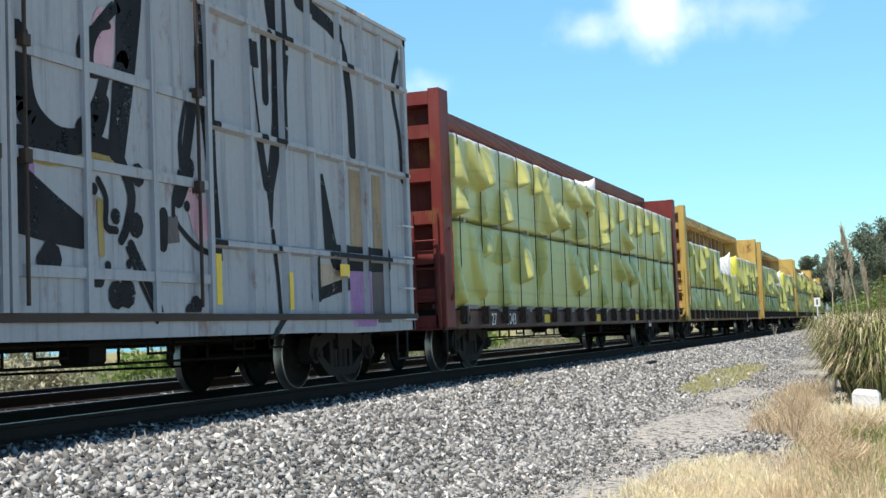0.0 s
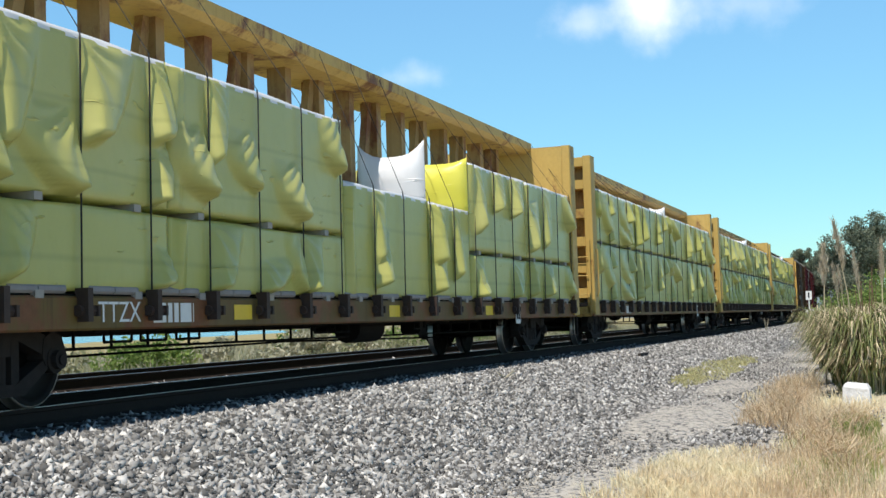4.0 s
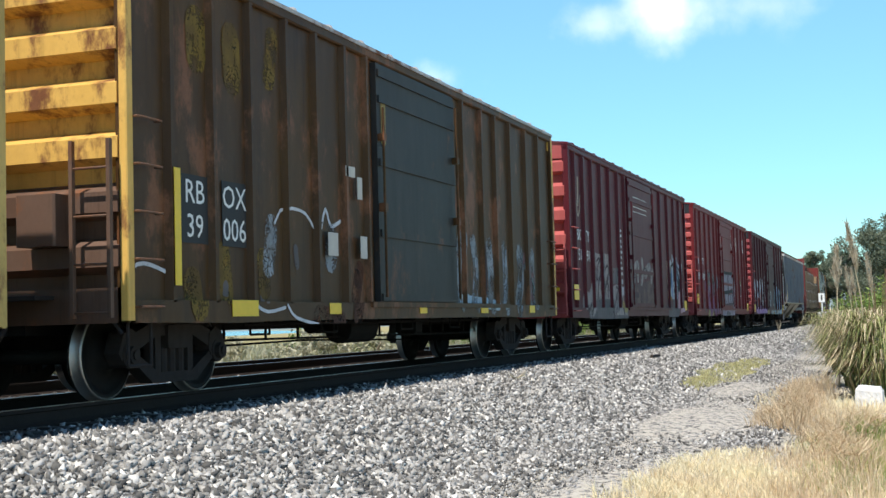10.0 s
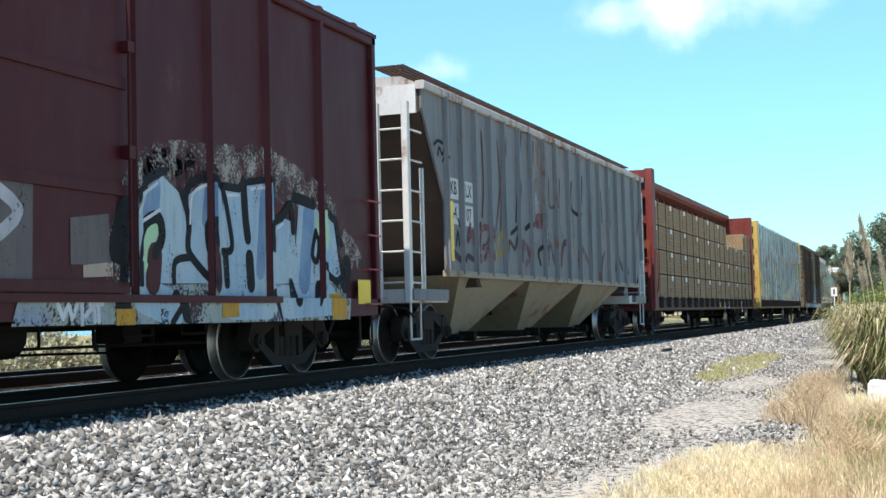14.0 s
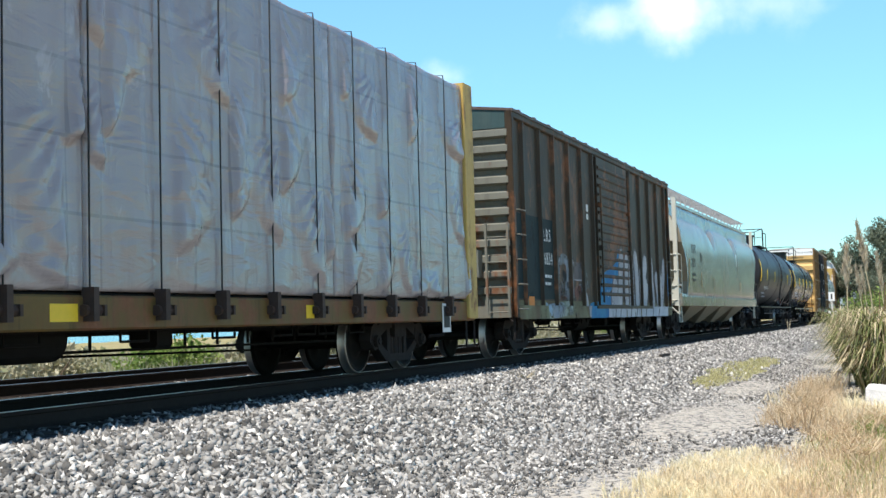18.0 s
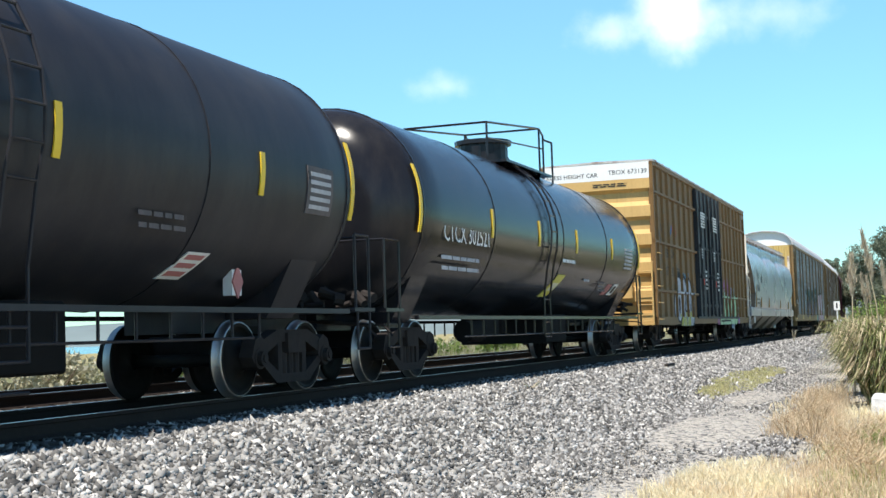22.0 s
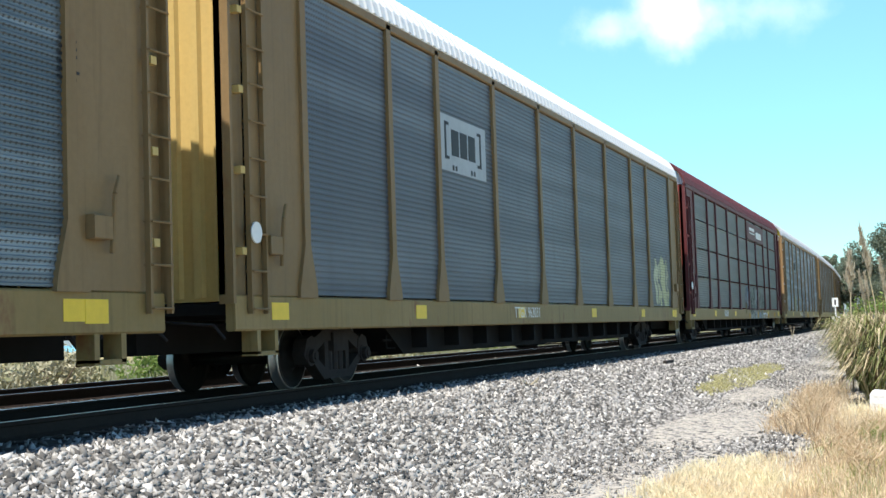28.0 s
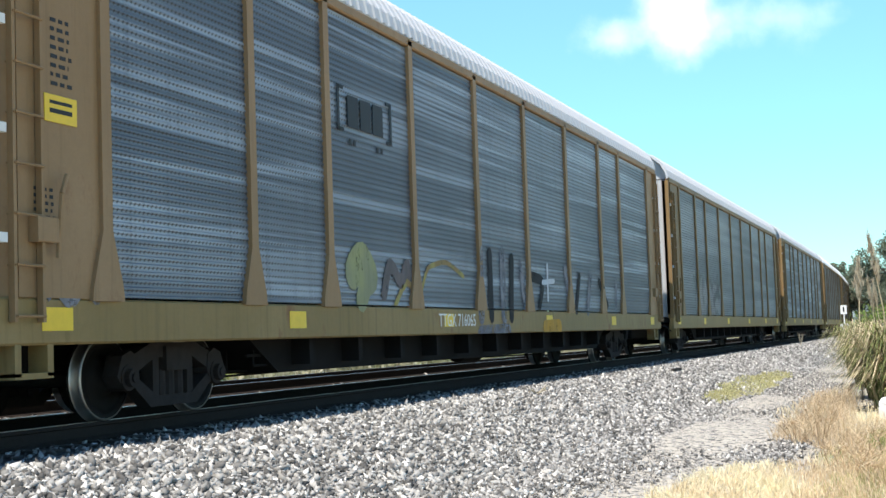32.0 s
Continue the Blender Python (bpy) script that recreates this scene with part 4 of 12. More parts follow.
def ladder(car, x, z0, z1, material, w=0.42, step=0.46, y=-1.62, name="ladder", posts=True):
    """Rungs on the near side, from x on: grab irons, or rungs between two stiles."""
    if posts:
        own = part(name, Shape().box(x - 0.02, x + 0.02, y - 0.03, y + 0.03, z0, z1), material, car)
        part("stile", Shape().box(x + w - 0.02, x + w + 0.02, y - 0.03, y + 0.03, z0, z1), material, own)
    z = z0 + 0.05
    me = Shape().pipe([(x, y + 0.05, 0), (x, y - 0.04, 0), (x + w, y - 0.04, 0), (x + w, y + 0.05, 0)], 0.013).mesh("grab_iron", material)
    while z < z1:
        part("rung" if posts else "grab_iron", me, material, own if posts else car, at=(0, 0, z))
        z += step


def end_ladder(car, L, y0, z0, z1, material, w=0.42, step=0.46, side=-1, out=0.09):
    x = side * (L / 2 + out)
    own = part("end_ladder", Shape().box(x - 0.025, x + 0.025, y0 - 0.02, y0 + 0.02, z0, z1), material, car)
    part("stile", Shape().box(x - 0.025, x + 0.025, y0 + w - 0.02, y0 + w + 0.02, z0, z1), material, own)
    me = Shape().pipe([(x, y0, 0), (x, y0 + w, 0)], 0.013).mesh("rung", material)
    z = z0 + 0.05
    while z < z1:
        part("rung", me, material, own, at=(0, 0, z))
        z += step


def step_iron(car, x, z, material, y=-1.5, w=0.4, drop=0.42):
    return part("step_iron", Shape().pipe([(x, y, z), (x, y, z - drop), (x + w, y, z - drop), (x + w, y, z)], 0.018), material, car)


# ---- box cars ----
def post(x, z0, z1, y, out, w=0.16, top=0.07):
    """A pressed side post, wider at its root than at its face."""
    return Shape().prism([(x - w / 2, y), (x - top / 2, y + out), (x + top / 2, y + out), (x + w / 2, y)], "z", z0, z1)


def corrugated_end(z0, z1, n, x, side, deep=0.12, half=1.5, frame=0.06):
    s = Shape()
    ring, h = [(x - side * 0.06, z0)], (z1 - z0) / n
    for k in range(n):
        b = z0 + k * h
        ring += [(x, b), (x, b + h * 0.30), (x + side * deep, b + h * 0.42), (x + side * deep, b + h * 0.80), (x, b + h * 0.97)]
    ring += [(x, z1), (x - side * 0.06, z1)]
    return s.prism([(a, b) for a, b in ring], "y", -half, half)


def boxcar(name, label, L, top, side_m, end_m, roof_m, ribs, door, half, n_end=10, sill_m=None, door_m=None, track_m=None, low=0.78, cross=(), belly=0.0, seed=0, peak=0.22, rib_out=0.07, end_white=None, door_style="ribbed", deep=0.12, foot_m=None):
    car = thing(name, label, "box car", "freight cars of the train")
    e, yw = L / 2, 1.6 - rib_out
    sill_m, door_m = sill_m or side_m, door_m or side_m
    eave = top
    for s in (-1, 1):
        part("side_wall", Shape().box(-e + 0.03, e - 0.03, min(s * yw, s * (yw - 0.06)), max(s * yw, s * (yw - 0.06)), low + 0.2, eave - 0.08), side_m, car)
        sill = Shape().prism([(-e, low + 0.22), (-e, low), (-e + 2.2, low - 0.02), (-e + 3.4, low - belly), (e - 3.4, low - belly), (e - 2.2, low - 0.02), (e, low), (e, low + 0.22)],
                             "y", min(s * 1.6, s * 1.5), max(s * 1.6, s * 1.5))
        part("side_sill", sill, sill_m, car)
        part("top_chord", Shape().box(-e, e, min(s * 1.6, s * (yw - 0.03)), max(s * 1.6, s * (yw - 0.03)), eave - 0.13, eave, 0.02), side_m, car)
        for x in ribs:
            if not (door[0] - 0.05 < x < door[1] + 0.05):
                part("side_post", post(x, low + 0.2, eave - 0.12, s * yw, s * rib_out), side_m, car)
        for z in cross:
            for a, b in ((-e, door[0]), (door[1], e)):
                part("side_rail", Shape().prism([(z - 0.05, s * (yw - 0.01)), (z - 0.025, s * (1.6 + 0.012)), (z + 0.025, s * (1.6 + 0.012)), (z + 0.05, s * (yw - 0.01))][::1] and
                     [(s * (yw - 0.01), z - 0.06), (s * 1.612, z - 0.03), (s * 1.612, z + 0.03), (s * (yw - 0.01), z + 0.06)], "x", a, b), side_m, car)
        for x in (-e + 0.06, e - 0.06):
            part("corner_post", Shape().box(x - 0.06, x + 0.06, min(s * 1.6, s * 1.46), max(s * 1.6, s * 1.46), low, eave - 0.02, 0.015), side_m, car)
        box_door(car, door, low, eave, s, door_m, track_m or side_m, door_style, seed)
    for s in (-1, 1):
        lower = n_end // 3 if foot_m else 0
        cut = low + 0.32 + (eave - low - 0.62) * lower / n_end
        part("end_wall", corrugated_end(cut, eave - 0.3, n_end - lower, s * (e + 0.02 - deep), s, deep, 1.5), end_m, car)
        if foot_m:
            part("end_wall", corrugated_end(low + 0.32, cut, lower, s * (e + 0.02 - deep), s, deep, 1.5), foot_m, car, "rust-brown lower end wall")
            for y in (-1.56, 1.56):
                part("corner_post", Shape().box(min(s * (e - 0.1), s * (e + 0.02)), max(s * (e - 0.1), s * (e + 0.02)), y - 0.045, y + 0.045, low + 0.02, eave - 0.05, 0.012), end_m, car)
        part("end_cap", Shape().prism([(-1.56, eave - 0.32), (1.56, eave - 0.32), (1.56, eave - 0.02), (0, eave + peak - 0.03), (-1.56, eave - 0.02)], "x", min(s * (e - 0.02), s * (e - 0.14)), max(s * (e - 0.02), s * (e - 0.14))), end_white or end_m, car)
        part("end_sill", Shape().box(min(s * e, s * (e - 0.2)), max(s * e, s * (e - 0.2)), -1.52, 1.52, low, low + 0.34), foot_m or end_m, car)
        part("crossover_step", Shape().box(min(s * e, s * (e + 0.3)), max(s * e, s * (e + 0.3)), -0.75, 0.75, low + 0.24, low + 0.28), STEEL_DARK, car)
    roof = Shape().prism([(-1.62, eave - 0.02), (-1.62, eave + 0.03), (0, eave + peak), (1.62, eave + 0.03), (1.62, eave - 0.02), (0, eave + peak - 0.06)], "x", -e, e)
    k = -e + 0.5
    while k < e:
        roof.prism([(-1.62, eave + 0.03), (-1.6, eave + 0.07), (0, eave + peak + 0.045), (1.6, eave + 0.07), (1.62, eave + 0.03), (0, eave + peak)], "x", k, k + 0.07)
        k += 1.05
    part("roof", roof, roof_m, car)
    part("floor", Shape().box(-e + 0.05, e - 0.05, -1.5, 1.5, low + 0.2, low + 0.3), UNDER, car)
    lm = foot_m or end_m
    ladder(car, -e + 0.1, low + 0.1, low + 2.2, lm, posts=False)
    ladder(car, e - 0.52, low + 0.1, low + 1.7, lm, posts=False)
    end_ladder(car, L, -1.5, low + 0.05, low + 1.75, lm, out=0.16)
    end_ladder(car, L, -1.5, low + 0.05, low + 1.75, lm, side=1, out=0.16)
    step_iron(car, -e + 0.12, low, STEEL_DARK)
    step_iron(car, e - 0.5, low, STEEL_DARK)
    part("brake_wheel", Shape().tube((-e - 0.2, 0.25, low + 1.35), (-e - 0.17, 0.25, low + 1.35), 0.28, 16).tube((-e - 0.18, 0.25, low + 1.35), (-e, 0.25, low + 1.35), 0.04), lm, car)
    part("brake_platform", Shape().box(-e - 0.26, -e, -0.95, -0.5, low + 0.75, low + 1.25, 0.02), lm, car)
    couplers(car, L)
    underbody(car, L, half, low + 0.06, seed)
    running_gear(car, half)
    faces = [(-e, door[0], low + 0.22, eave - 0.13, -yw), (door[1], e, low + 0.22, eave - 0.13, -yw), (door[0], door[1], low + 0.25, eave - 0.16, -1.621), (-e, e, low - 0.05, low + 0.22, -1.601)]
    faces += [(x - 0.036, x + 0.036, low + 0.22, eave - 0.13, -1.601) for x in ribs if not door[0] - 0.05 < x < door[1] + 0.05]
    faces += [(a, b, z - 0.03, z + 0.03, -1.613) for z in cross for a, b in ((-e, door[0]), (door[1], e))]
    BOX_FACES[car.name] = faces
    return car


def box_door(car, door, low, eave, s, door_m, track_m, style, seed):
    x0, x1 = door
    y = 1.62
    ob = part("door", Shape().box(x0, x1, min(s * y, s * (y - 0.09)), max(s * y, s * (y - 0.09)), low + 0.24, eave - 0.16), door_m, car)

    def rib(xa, xb, za, zb, deep):
        part("door_rib", Shape().box(xa, xb, min(s * y, s * (y + deep)), max(s * y, s * (y + deep)), za, zb), door_m, ob)

    if style == "ribbed":
        z = low + 0.45
        while z < eave - 0.4:
            part("door_rib", Shape().prism([(s * y, z), (s * (y + 0.035), z + 0.03), (s * (y + 0.035), z + 0.07), (s * y, z + 0.10)], "x", x0 + 0.08, x1 - 0.08), door_m, ob)
            z += 0.21
    elif style == "panel":
        for z in (low + 0.3, low + 1.2, low + 2.2, low + 3.1, eave - 0.3):
            rib(x0 + 0.04, x1 - 0.04, z - 0.05, z + 0.05, 0.03)
    elif style == "double":
        for a, b in ((x0, (x0 + x1) / 2), ((x0 + x1) / 2, x1)):
            for x in (a + 0.06, a + (b - a) * 0.33, a + (b - a) * 0.66, b - 0.06):
                rib(x - 0.04, x + 0.04, low + 0.24, eave - 0.16, 0.05)
            for z in (low + 0.6, low + 1.6, low + 2.5, low + 3.6):
                rib(a + 0.06, b - 0.06, z - 0.05, z + 0.05, 0.03)
    for x in ((x0 + 0.07, x1 - 0.07) if style != "double" else (x0 + 0.35, (x0 + x1) / 2 - 0.2, (x0 + x1) / 2 + 0.2, x1 - 0.35)):
        part("lock_bar", Shape().tube((x, s * (y + 0.07), low + 0.3), (x, s * (y + 0.07), eave - 0.35 if x > x0 + 1 else eave - 0.8), 0.02, 6)
             .box(x - 0.05, x + 0.05, min(s * y, s * (y + 0.1)), max(s * y, s * (y + 0.1)), low + 1.5, low + 1.62)
             .box(x - 0.05, x + 0.05, min(s * y, s * (y + 0.1)), max(s * y, s * (y + 0.1)), low + 2.5, low + 2.6), track_m, ob)
    part("door_track", Shape().box(x0 - 0.3, x1 + (x1 - x0) * 0.9, min(s * 1.5, s * (y + 0.015)), max(s * 1.5, s * (y + 0.015)), low + 0.16, low + 0.235), track_m, car)


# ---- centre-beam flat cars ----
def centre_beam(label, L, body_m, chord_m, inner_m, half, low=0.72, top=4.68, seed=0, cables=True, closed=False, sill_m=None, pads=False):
    car = thing("centerbeam_flatcar", label, "flat car", "freight cars of the train")
    e, deck = L / 2, 1.06
    rnd = random.Random(seed)
    part("deck", Shape().box(-e + 0.1, e - 0.1, -1.45, 1.45, deck - 0.12, deck), UNDER, car)
    for s in (-1, 1):
        part("side_sill", Shape().box(-e + 0.05, e - 0.05, min(s * 1.5, s * 1.36), max(s * 1.5, s * 1.36), low, deck - 0.02, 0.02), sill_m or body_m, car)
    ct = top + 0.17
    chord = Shape().prism([(-0.52, ct), (-0.62, ct - 0.05), (-0.62, ct - 0.22), (-0.5, ct - 0.30), (0.5, ct - 0.30), (0.62, ct - 0.22), (0.62, ct - 0.05), (0.52, ct)], "x", -e + 0.35, e - 0.35)
    part("top_chord", chord, chord_m, car)
    x, k = -e + 1.0, 0
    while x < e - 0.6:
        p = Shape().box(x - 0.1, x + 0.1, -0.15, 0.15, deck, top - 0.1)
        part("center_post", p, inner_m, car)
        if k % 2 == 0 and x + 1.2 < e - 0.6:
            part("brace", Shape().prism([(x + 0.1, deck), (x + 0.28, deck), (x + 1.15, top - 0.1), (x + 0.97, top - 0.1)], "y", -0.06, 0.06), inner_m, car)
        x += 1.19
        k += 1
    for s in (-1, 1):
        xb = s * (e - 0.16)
        # panel takes the darker inner paint, for the shade between its ribs
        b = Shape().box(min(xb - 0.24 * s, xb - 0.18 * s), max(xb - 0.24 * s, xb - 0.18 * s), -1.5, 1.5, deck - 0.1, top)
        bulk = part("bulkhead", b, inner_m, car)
        # added thin sheet that gives the panel's inner face the bright body colour
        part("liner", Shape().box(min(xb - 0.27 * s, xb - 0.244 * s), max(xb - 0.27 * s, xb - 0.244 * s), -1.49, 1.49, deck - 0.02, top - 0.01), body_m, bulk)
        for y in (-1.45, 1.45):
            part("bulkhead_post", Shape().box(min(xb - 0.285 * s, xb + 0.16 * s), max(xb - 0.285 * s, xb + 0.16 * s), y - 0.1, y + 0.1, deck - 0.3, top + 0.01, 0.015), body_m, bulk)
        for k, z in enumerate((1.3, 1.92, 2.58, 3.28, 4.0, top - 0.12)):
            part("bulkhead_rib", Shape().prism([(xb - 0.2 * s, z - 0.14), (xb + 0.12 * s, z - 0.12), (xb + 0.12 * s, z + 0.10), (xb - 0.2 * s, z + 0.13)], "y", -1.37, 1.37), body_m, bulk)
        end_ladder(car, L - 0.1, -1.45, 0.75, 2.6, body_m, side=s, out=0.1)
        part("end_sill", Shape().box(min(s * e, s * (e - 0.3)), max(s * e, s * (e - 0.3)), -1.45, 1.45, low, deck - 0.1), body_m, car)
    part("handrail", Shape().pipe([(-e + 0.25, -1.56, 1.2), (-e + 0.25, -1.6, 1.35), (-e + 0.25, -1.6, 2.3), (-e + 0.25, -1.56, 2.4)], 0.016), body_m, car)
    x = -e + 0.9
    while x < e - 0.4:
        for s in (-1, 1):
            w = Shape()
            w.tube((x - 0.11, s * 1.53, deck - 0.16), (x + 0.13, s * 1.53, deck - 0.16), 0.055, 8)
            w.box(x - 0.06, x + 0.02, min(s * 1.48, s * 1.62), max(s * 1.48, s * 1.62), deck - 0.26, deck + 0.05)
            w.box(x + 0.13, x + 0.17, min(s * 1.5, s * 1.6), max(s * 1.5, s * 1.6), deck - 0.21, deck - 0.11)
            part("winch", w, STEEL_WORN, car)
            if pads:
                for o in (-0.42, 0.35):
                    part("dunnage", Shape().box(x + o - 0.2, x + o + 0.2, min(s * 1.2, s * 1.5), max(s * 1.2, s * 1.5), deck, deck + 0.085, 0.025), PAD, car)
        x += 1.185
    for s in (-1, 1):
        step_iron(car, s * (e - 0.3) - 0.2, low, STEEL_DARK)
    couplers(car, L)
    underbody(car, L, half, low + 0.1, seed)
    running_gear(car, half)
    return car


def tie_downs(car, L, zmax, out=1.5, deck=1.06, top=4.66, skip=None, start=0.9):
    """Cables from the top chord over the load's edge down to the winches, on both sides."""
    x = -L / 2 + start
    while x < L / 2 - 0.4:
        z = zmax(x)
        for s in (-1, 1):
            w = Shape()
            w.tube((x + 0.25, s * 0.6, top + 0.12), (x + 0.03, s * (out + 0.01), z + 0.02), 0.006, 4)
            w.pipe([(x + 0.03, s * (out + 0.01), z + 0.02), (x, s * (out + 0.035), z - 0.1), (x - 0.02, s * (out + 0.025), deck - 0.1)], 0.010, 5)
            part("tie_down_cable", w, STRAP, car)
        x += 1.185


# ---- loads ----
def wrapped_pack(L, H, W, material, seed, nx=44, nz=16, slack=1.0, first=0.3, film=False, hem=None):
    """A pack of timber in plastic wrap: smooth taut sheets between the straps, slack pockets blown out below the straps' corners,
    creases that fan over them, and a folded pleat at one end. hem: a second material for the strip along the upper edge."""
    rnd = np.random.RandomState(seed)
    x, z = np.meshgrid(np.linspace(-L / 2, L / 2, nx + 1), np.linspace(0, H, nz + 1), indexing="ij")
    sheets = []
    for s in (-1, 1):
        o = np.zeros_like(x)
        wing = -L / 2 + first - 1.185
        while wing < L / 2 - 0.25:
            places = [(H, 0.75), (H * rnd.uniform(0.4, 0.75), 0.5)] if not film else [(H * rnd.uniform(0.1, 1.0), 0.8) for _ in range(4)]
            for top, chance in places:
                if rnd.rand() > chance * slack:
                    continue
                way = 1 if rnd.rand() < 0.75 else -1
                w, b = rnd.uniform(0.45, 1.12), min(top, rnd.uniform(0.55, 1.35))
                k = rnd.uniform(0.16, 0.31) * (0.35 if film else 1.0)
                root = wing if way > 0 else wing + 1.185
                u, v = way * (x - root) / w, (top - z) / b
                v = v + 0.10 * u - 0.05 * np.sin(4.1 * u + seed)
                vv = np.clip(v, 0, 1)
                lean = np.clip(u / np.clip(1.0 - vv ** 2.2, 0.02, 1) ** 0.55, 0, 1)
                across = np.clip(lean / 0.16, 0, 1) ** 0.8 * np.sin(np.clip((1 - lean) / 0.55, 0, 1) * np.pi / 2) ** 0.9
                down = vv ** 0.85 * np.clip((1.0 - vv) / 0.12, 0, 1) ** 0.6
                live = np.where((u > 0) & (u < 1) & (v > 0) & (v < 1), 1.0, 0.0)
                ang = np.arctan2(v * b + 0.12, np.abs(u) * w + 0.1)
                fan = np.sin(ang * rnd.uniform(15, 24) + 2.0 * np.sin(5 * v + seed)) * np.clip(np.hypot(u * w, v * b) * 3.5, 0, 1) * np.clip(1.2 - np.hypot(u, v), 0, 1)
                o = np.maximum(o, live * (k * across * down + 0.016 * fan * across))
            wing += 1.185
        ph = rnd.uniform(0, 6.28, 8)
        fine = np.sin(x * 2.1 + z * 1.3 + ph[0]) + 0.5 * np.sin(x * 4.3 - z * 2.1 + ph[1]) + 0.3 * np.sin(z * 5.0 + x * 1.7 + ph[2])
        if film:
            fine = fine + 1.6 * np.sin(z * 3.1 + 1.2 * np.sin(x * 1.1 + ph[3])) + 1.3 * np.sin(x * 6.5 + 1.7 * np.sin(z * 1.9 + ph[4]))
        rim = np.clip(np.minimum(z, H - z) / 0.05, 0, 1) * np.clip(np.minimum(x + L / 2, L / 2 - x) / 0.05, 0, 1)
        e = x + L / 2
        pleat = 0.0 if film else 0.085 * np.clip(1 - np.abs(e - 0.17 - 0.05 * np.sin(2 * z + ph[5])) / 0.13, 0, 1) ** 0.7 * np.clip(0.35 + 0.65 * (z / H), 0, 1) + 0.014 * np.sin(e * 52 + ph[6]) * np.clip(1 - e / 0.4, 0, 1) * np.clip((z / H - 0.45) * 3, 0, 1)
        y = W / 2 - 0.02 + rim * (o + 0.004 * fine + 0.012 + pleat)
        sheets.append(np.stack([x, s * y, z + np.where(z >= H - 1e-4, 0.008 * fine, 0)], -1).reshape(-1, 3))
    pts = np.concatenate(sheets)
    m, r = (nx + 1) * (nz + 1), nz + 1
    g = (np.arange(nx)[:, None] * r + np.arange(nz)).ravel()
    near = np.stack([g, g + r, g + r + 1, g + 1], 1)
    far = near[:, ::-1] + m
    i, j = np.arange(nx) * r, np.arange(nz)
    top = np.stack([i + nz, i + r + nz, m + i + r + nz, m + i + nz], 1)
    bottom = np.stack([i, m + i, m + i + r, i + r], 1)
    left = np.stack([j, j + 1, m + j + 1, m + j], 1)
    q = nx * r + j
    right = np.stack([q, m + q, m + q + 1, q + 1], 1)
    me = soup("wrapped_pack", pts, np.concatenate([near, far, top, bottom, left, right]), material, 4)
    if hem:
        me.materials.append(hem)
        width = 1 + (np.sin(np.arange(nx) * 0.55 + seed) > 0.2)
        slot = np.concatenate([(np.tile(np.arange(nz), nx) >= nz - np.repeat(width, nz)) * 1, np.zeros(len(far), int), np.ones(nx, int), np.zeros(nx + 2 * nz, int)])
        me.polygons.foreach_set("material_index", slot.astype(np.int32))
    me.shade_smooth()
    return me


def sawn_pack(L, H, W, seed, material, rows=7, cols=9):
    """Meshes of a pack of sawn boards: the boards of the outer face, and the courses behind them."""
    rnd = random.Random(seed)
    core, bh, bw = Shape(), H / rows, W / cols
    faces = []
    for r in range(rows):
        o, a = rnd.uniform(0, 0.014), rnd.uniform(0, 0.03)
        faces.append(Shape().box(-L / 2 + a, L / 2 - rnd.uniform(0, 0.03), -W / 2 + o, -W / 2 + bw * 0.97, r * bh + 0.003, (r + 1) * bh - rnd.uniform(0.002, 0.006), 0.002).mesh("board", material))
        for c in range(1, cols):
            a = rnd.uniform(0, 0.03)
            core.box(-L / 2 + a, L / 2 - rnd.uniform(0, 0.03), -W / 2 + c * bw + 0.003, -W / 2 + (c + 1) * bw - 0.003, r * bh + 0.003, (r + 1) * bh - 0.003)
    return faces, core.mesh("courses", material)


def put_pack(meshes, label, car, x, y, z):
    ob = tagged(new("sawn_lumber_pack"), label, "lumber pack", "bare lumber packs")
    for me in meshes[0]:
        part("board", me, None, ob)
    tagged(part("inner_boards", meshes[1], None, ob), kind="stuff")
    return ride(ob, car, x, y, z)


RIDERS = []      # loads: object, its car, its place on the car


def ride(ob, car, x, y, z):
    RIDERS.append((ob, car, (x, y, z)))
    return ob

# ---- covered hoppers ----
def pockets(car, centres, top_half, z0, z1, material, gate=0.38, deep=1.42, pipe=False):
    for c in centres:
        v = [(c - top_half, -deep, z1), (c + top_half, -deep, z1), (c + top_half, deep, z1), (c - top_half, deep, z1),
             (c - gate, -0.62, z0), (c + gate, -0.62, z0), (c + gate, 0.62, z0), (c - gate, 0.62, z0)]
        p = part("hopper_pocket", Shape().add(v, [(0, 1, 2, 3), (7, 6, 5, 4), (0, 4, 5, 1), (1, 5, 6, 2), (2, 6, 7, 3), (3, 7, 4, 0)]), material, car)
        g = Shape().box(c - gate - 0.08, c + gate + 0.08, -0.75, 0.75, z0 - 0.1, z0 + 0.02)
        g.tube((c - gate, -0.8, z0 - 0.04), (c + gate, -0.8, z0 - 0.04), 0.04).tube((c, -1.0, z0 - 0.02), (c, -0.7, z0 - 0.02), 0.09, 10)
        part("outlet_gate", g, UNDER, p)
        if pipe:
            part("outlet_tube", Shape().tube((c - top_half, -0.55, z0 + 0.02), (c + top_half, -0.55, z0 + 0.02), 0.11, 12).tube((c - gate, -0.55, z0 + 0.02), (c + gate, -0.55, z0 + 0.02), 0.19, 14), UNDER, p)


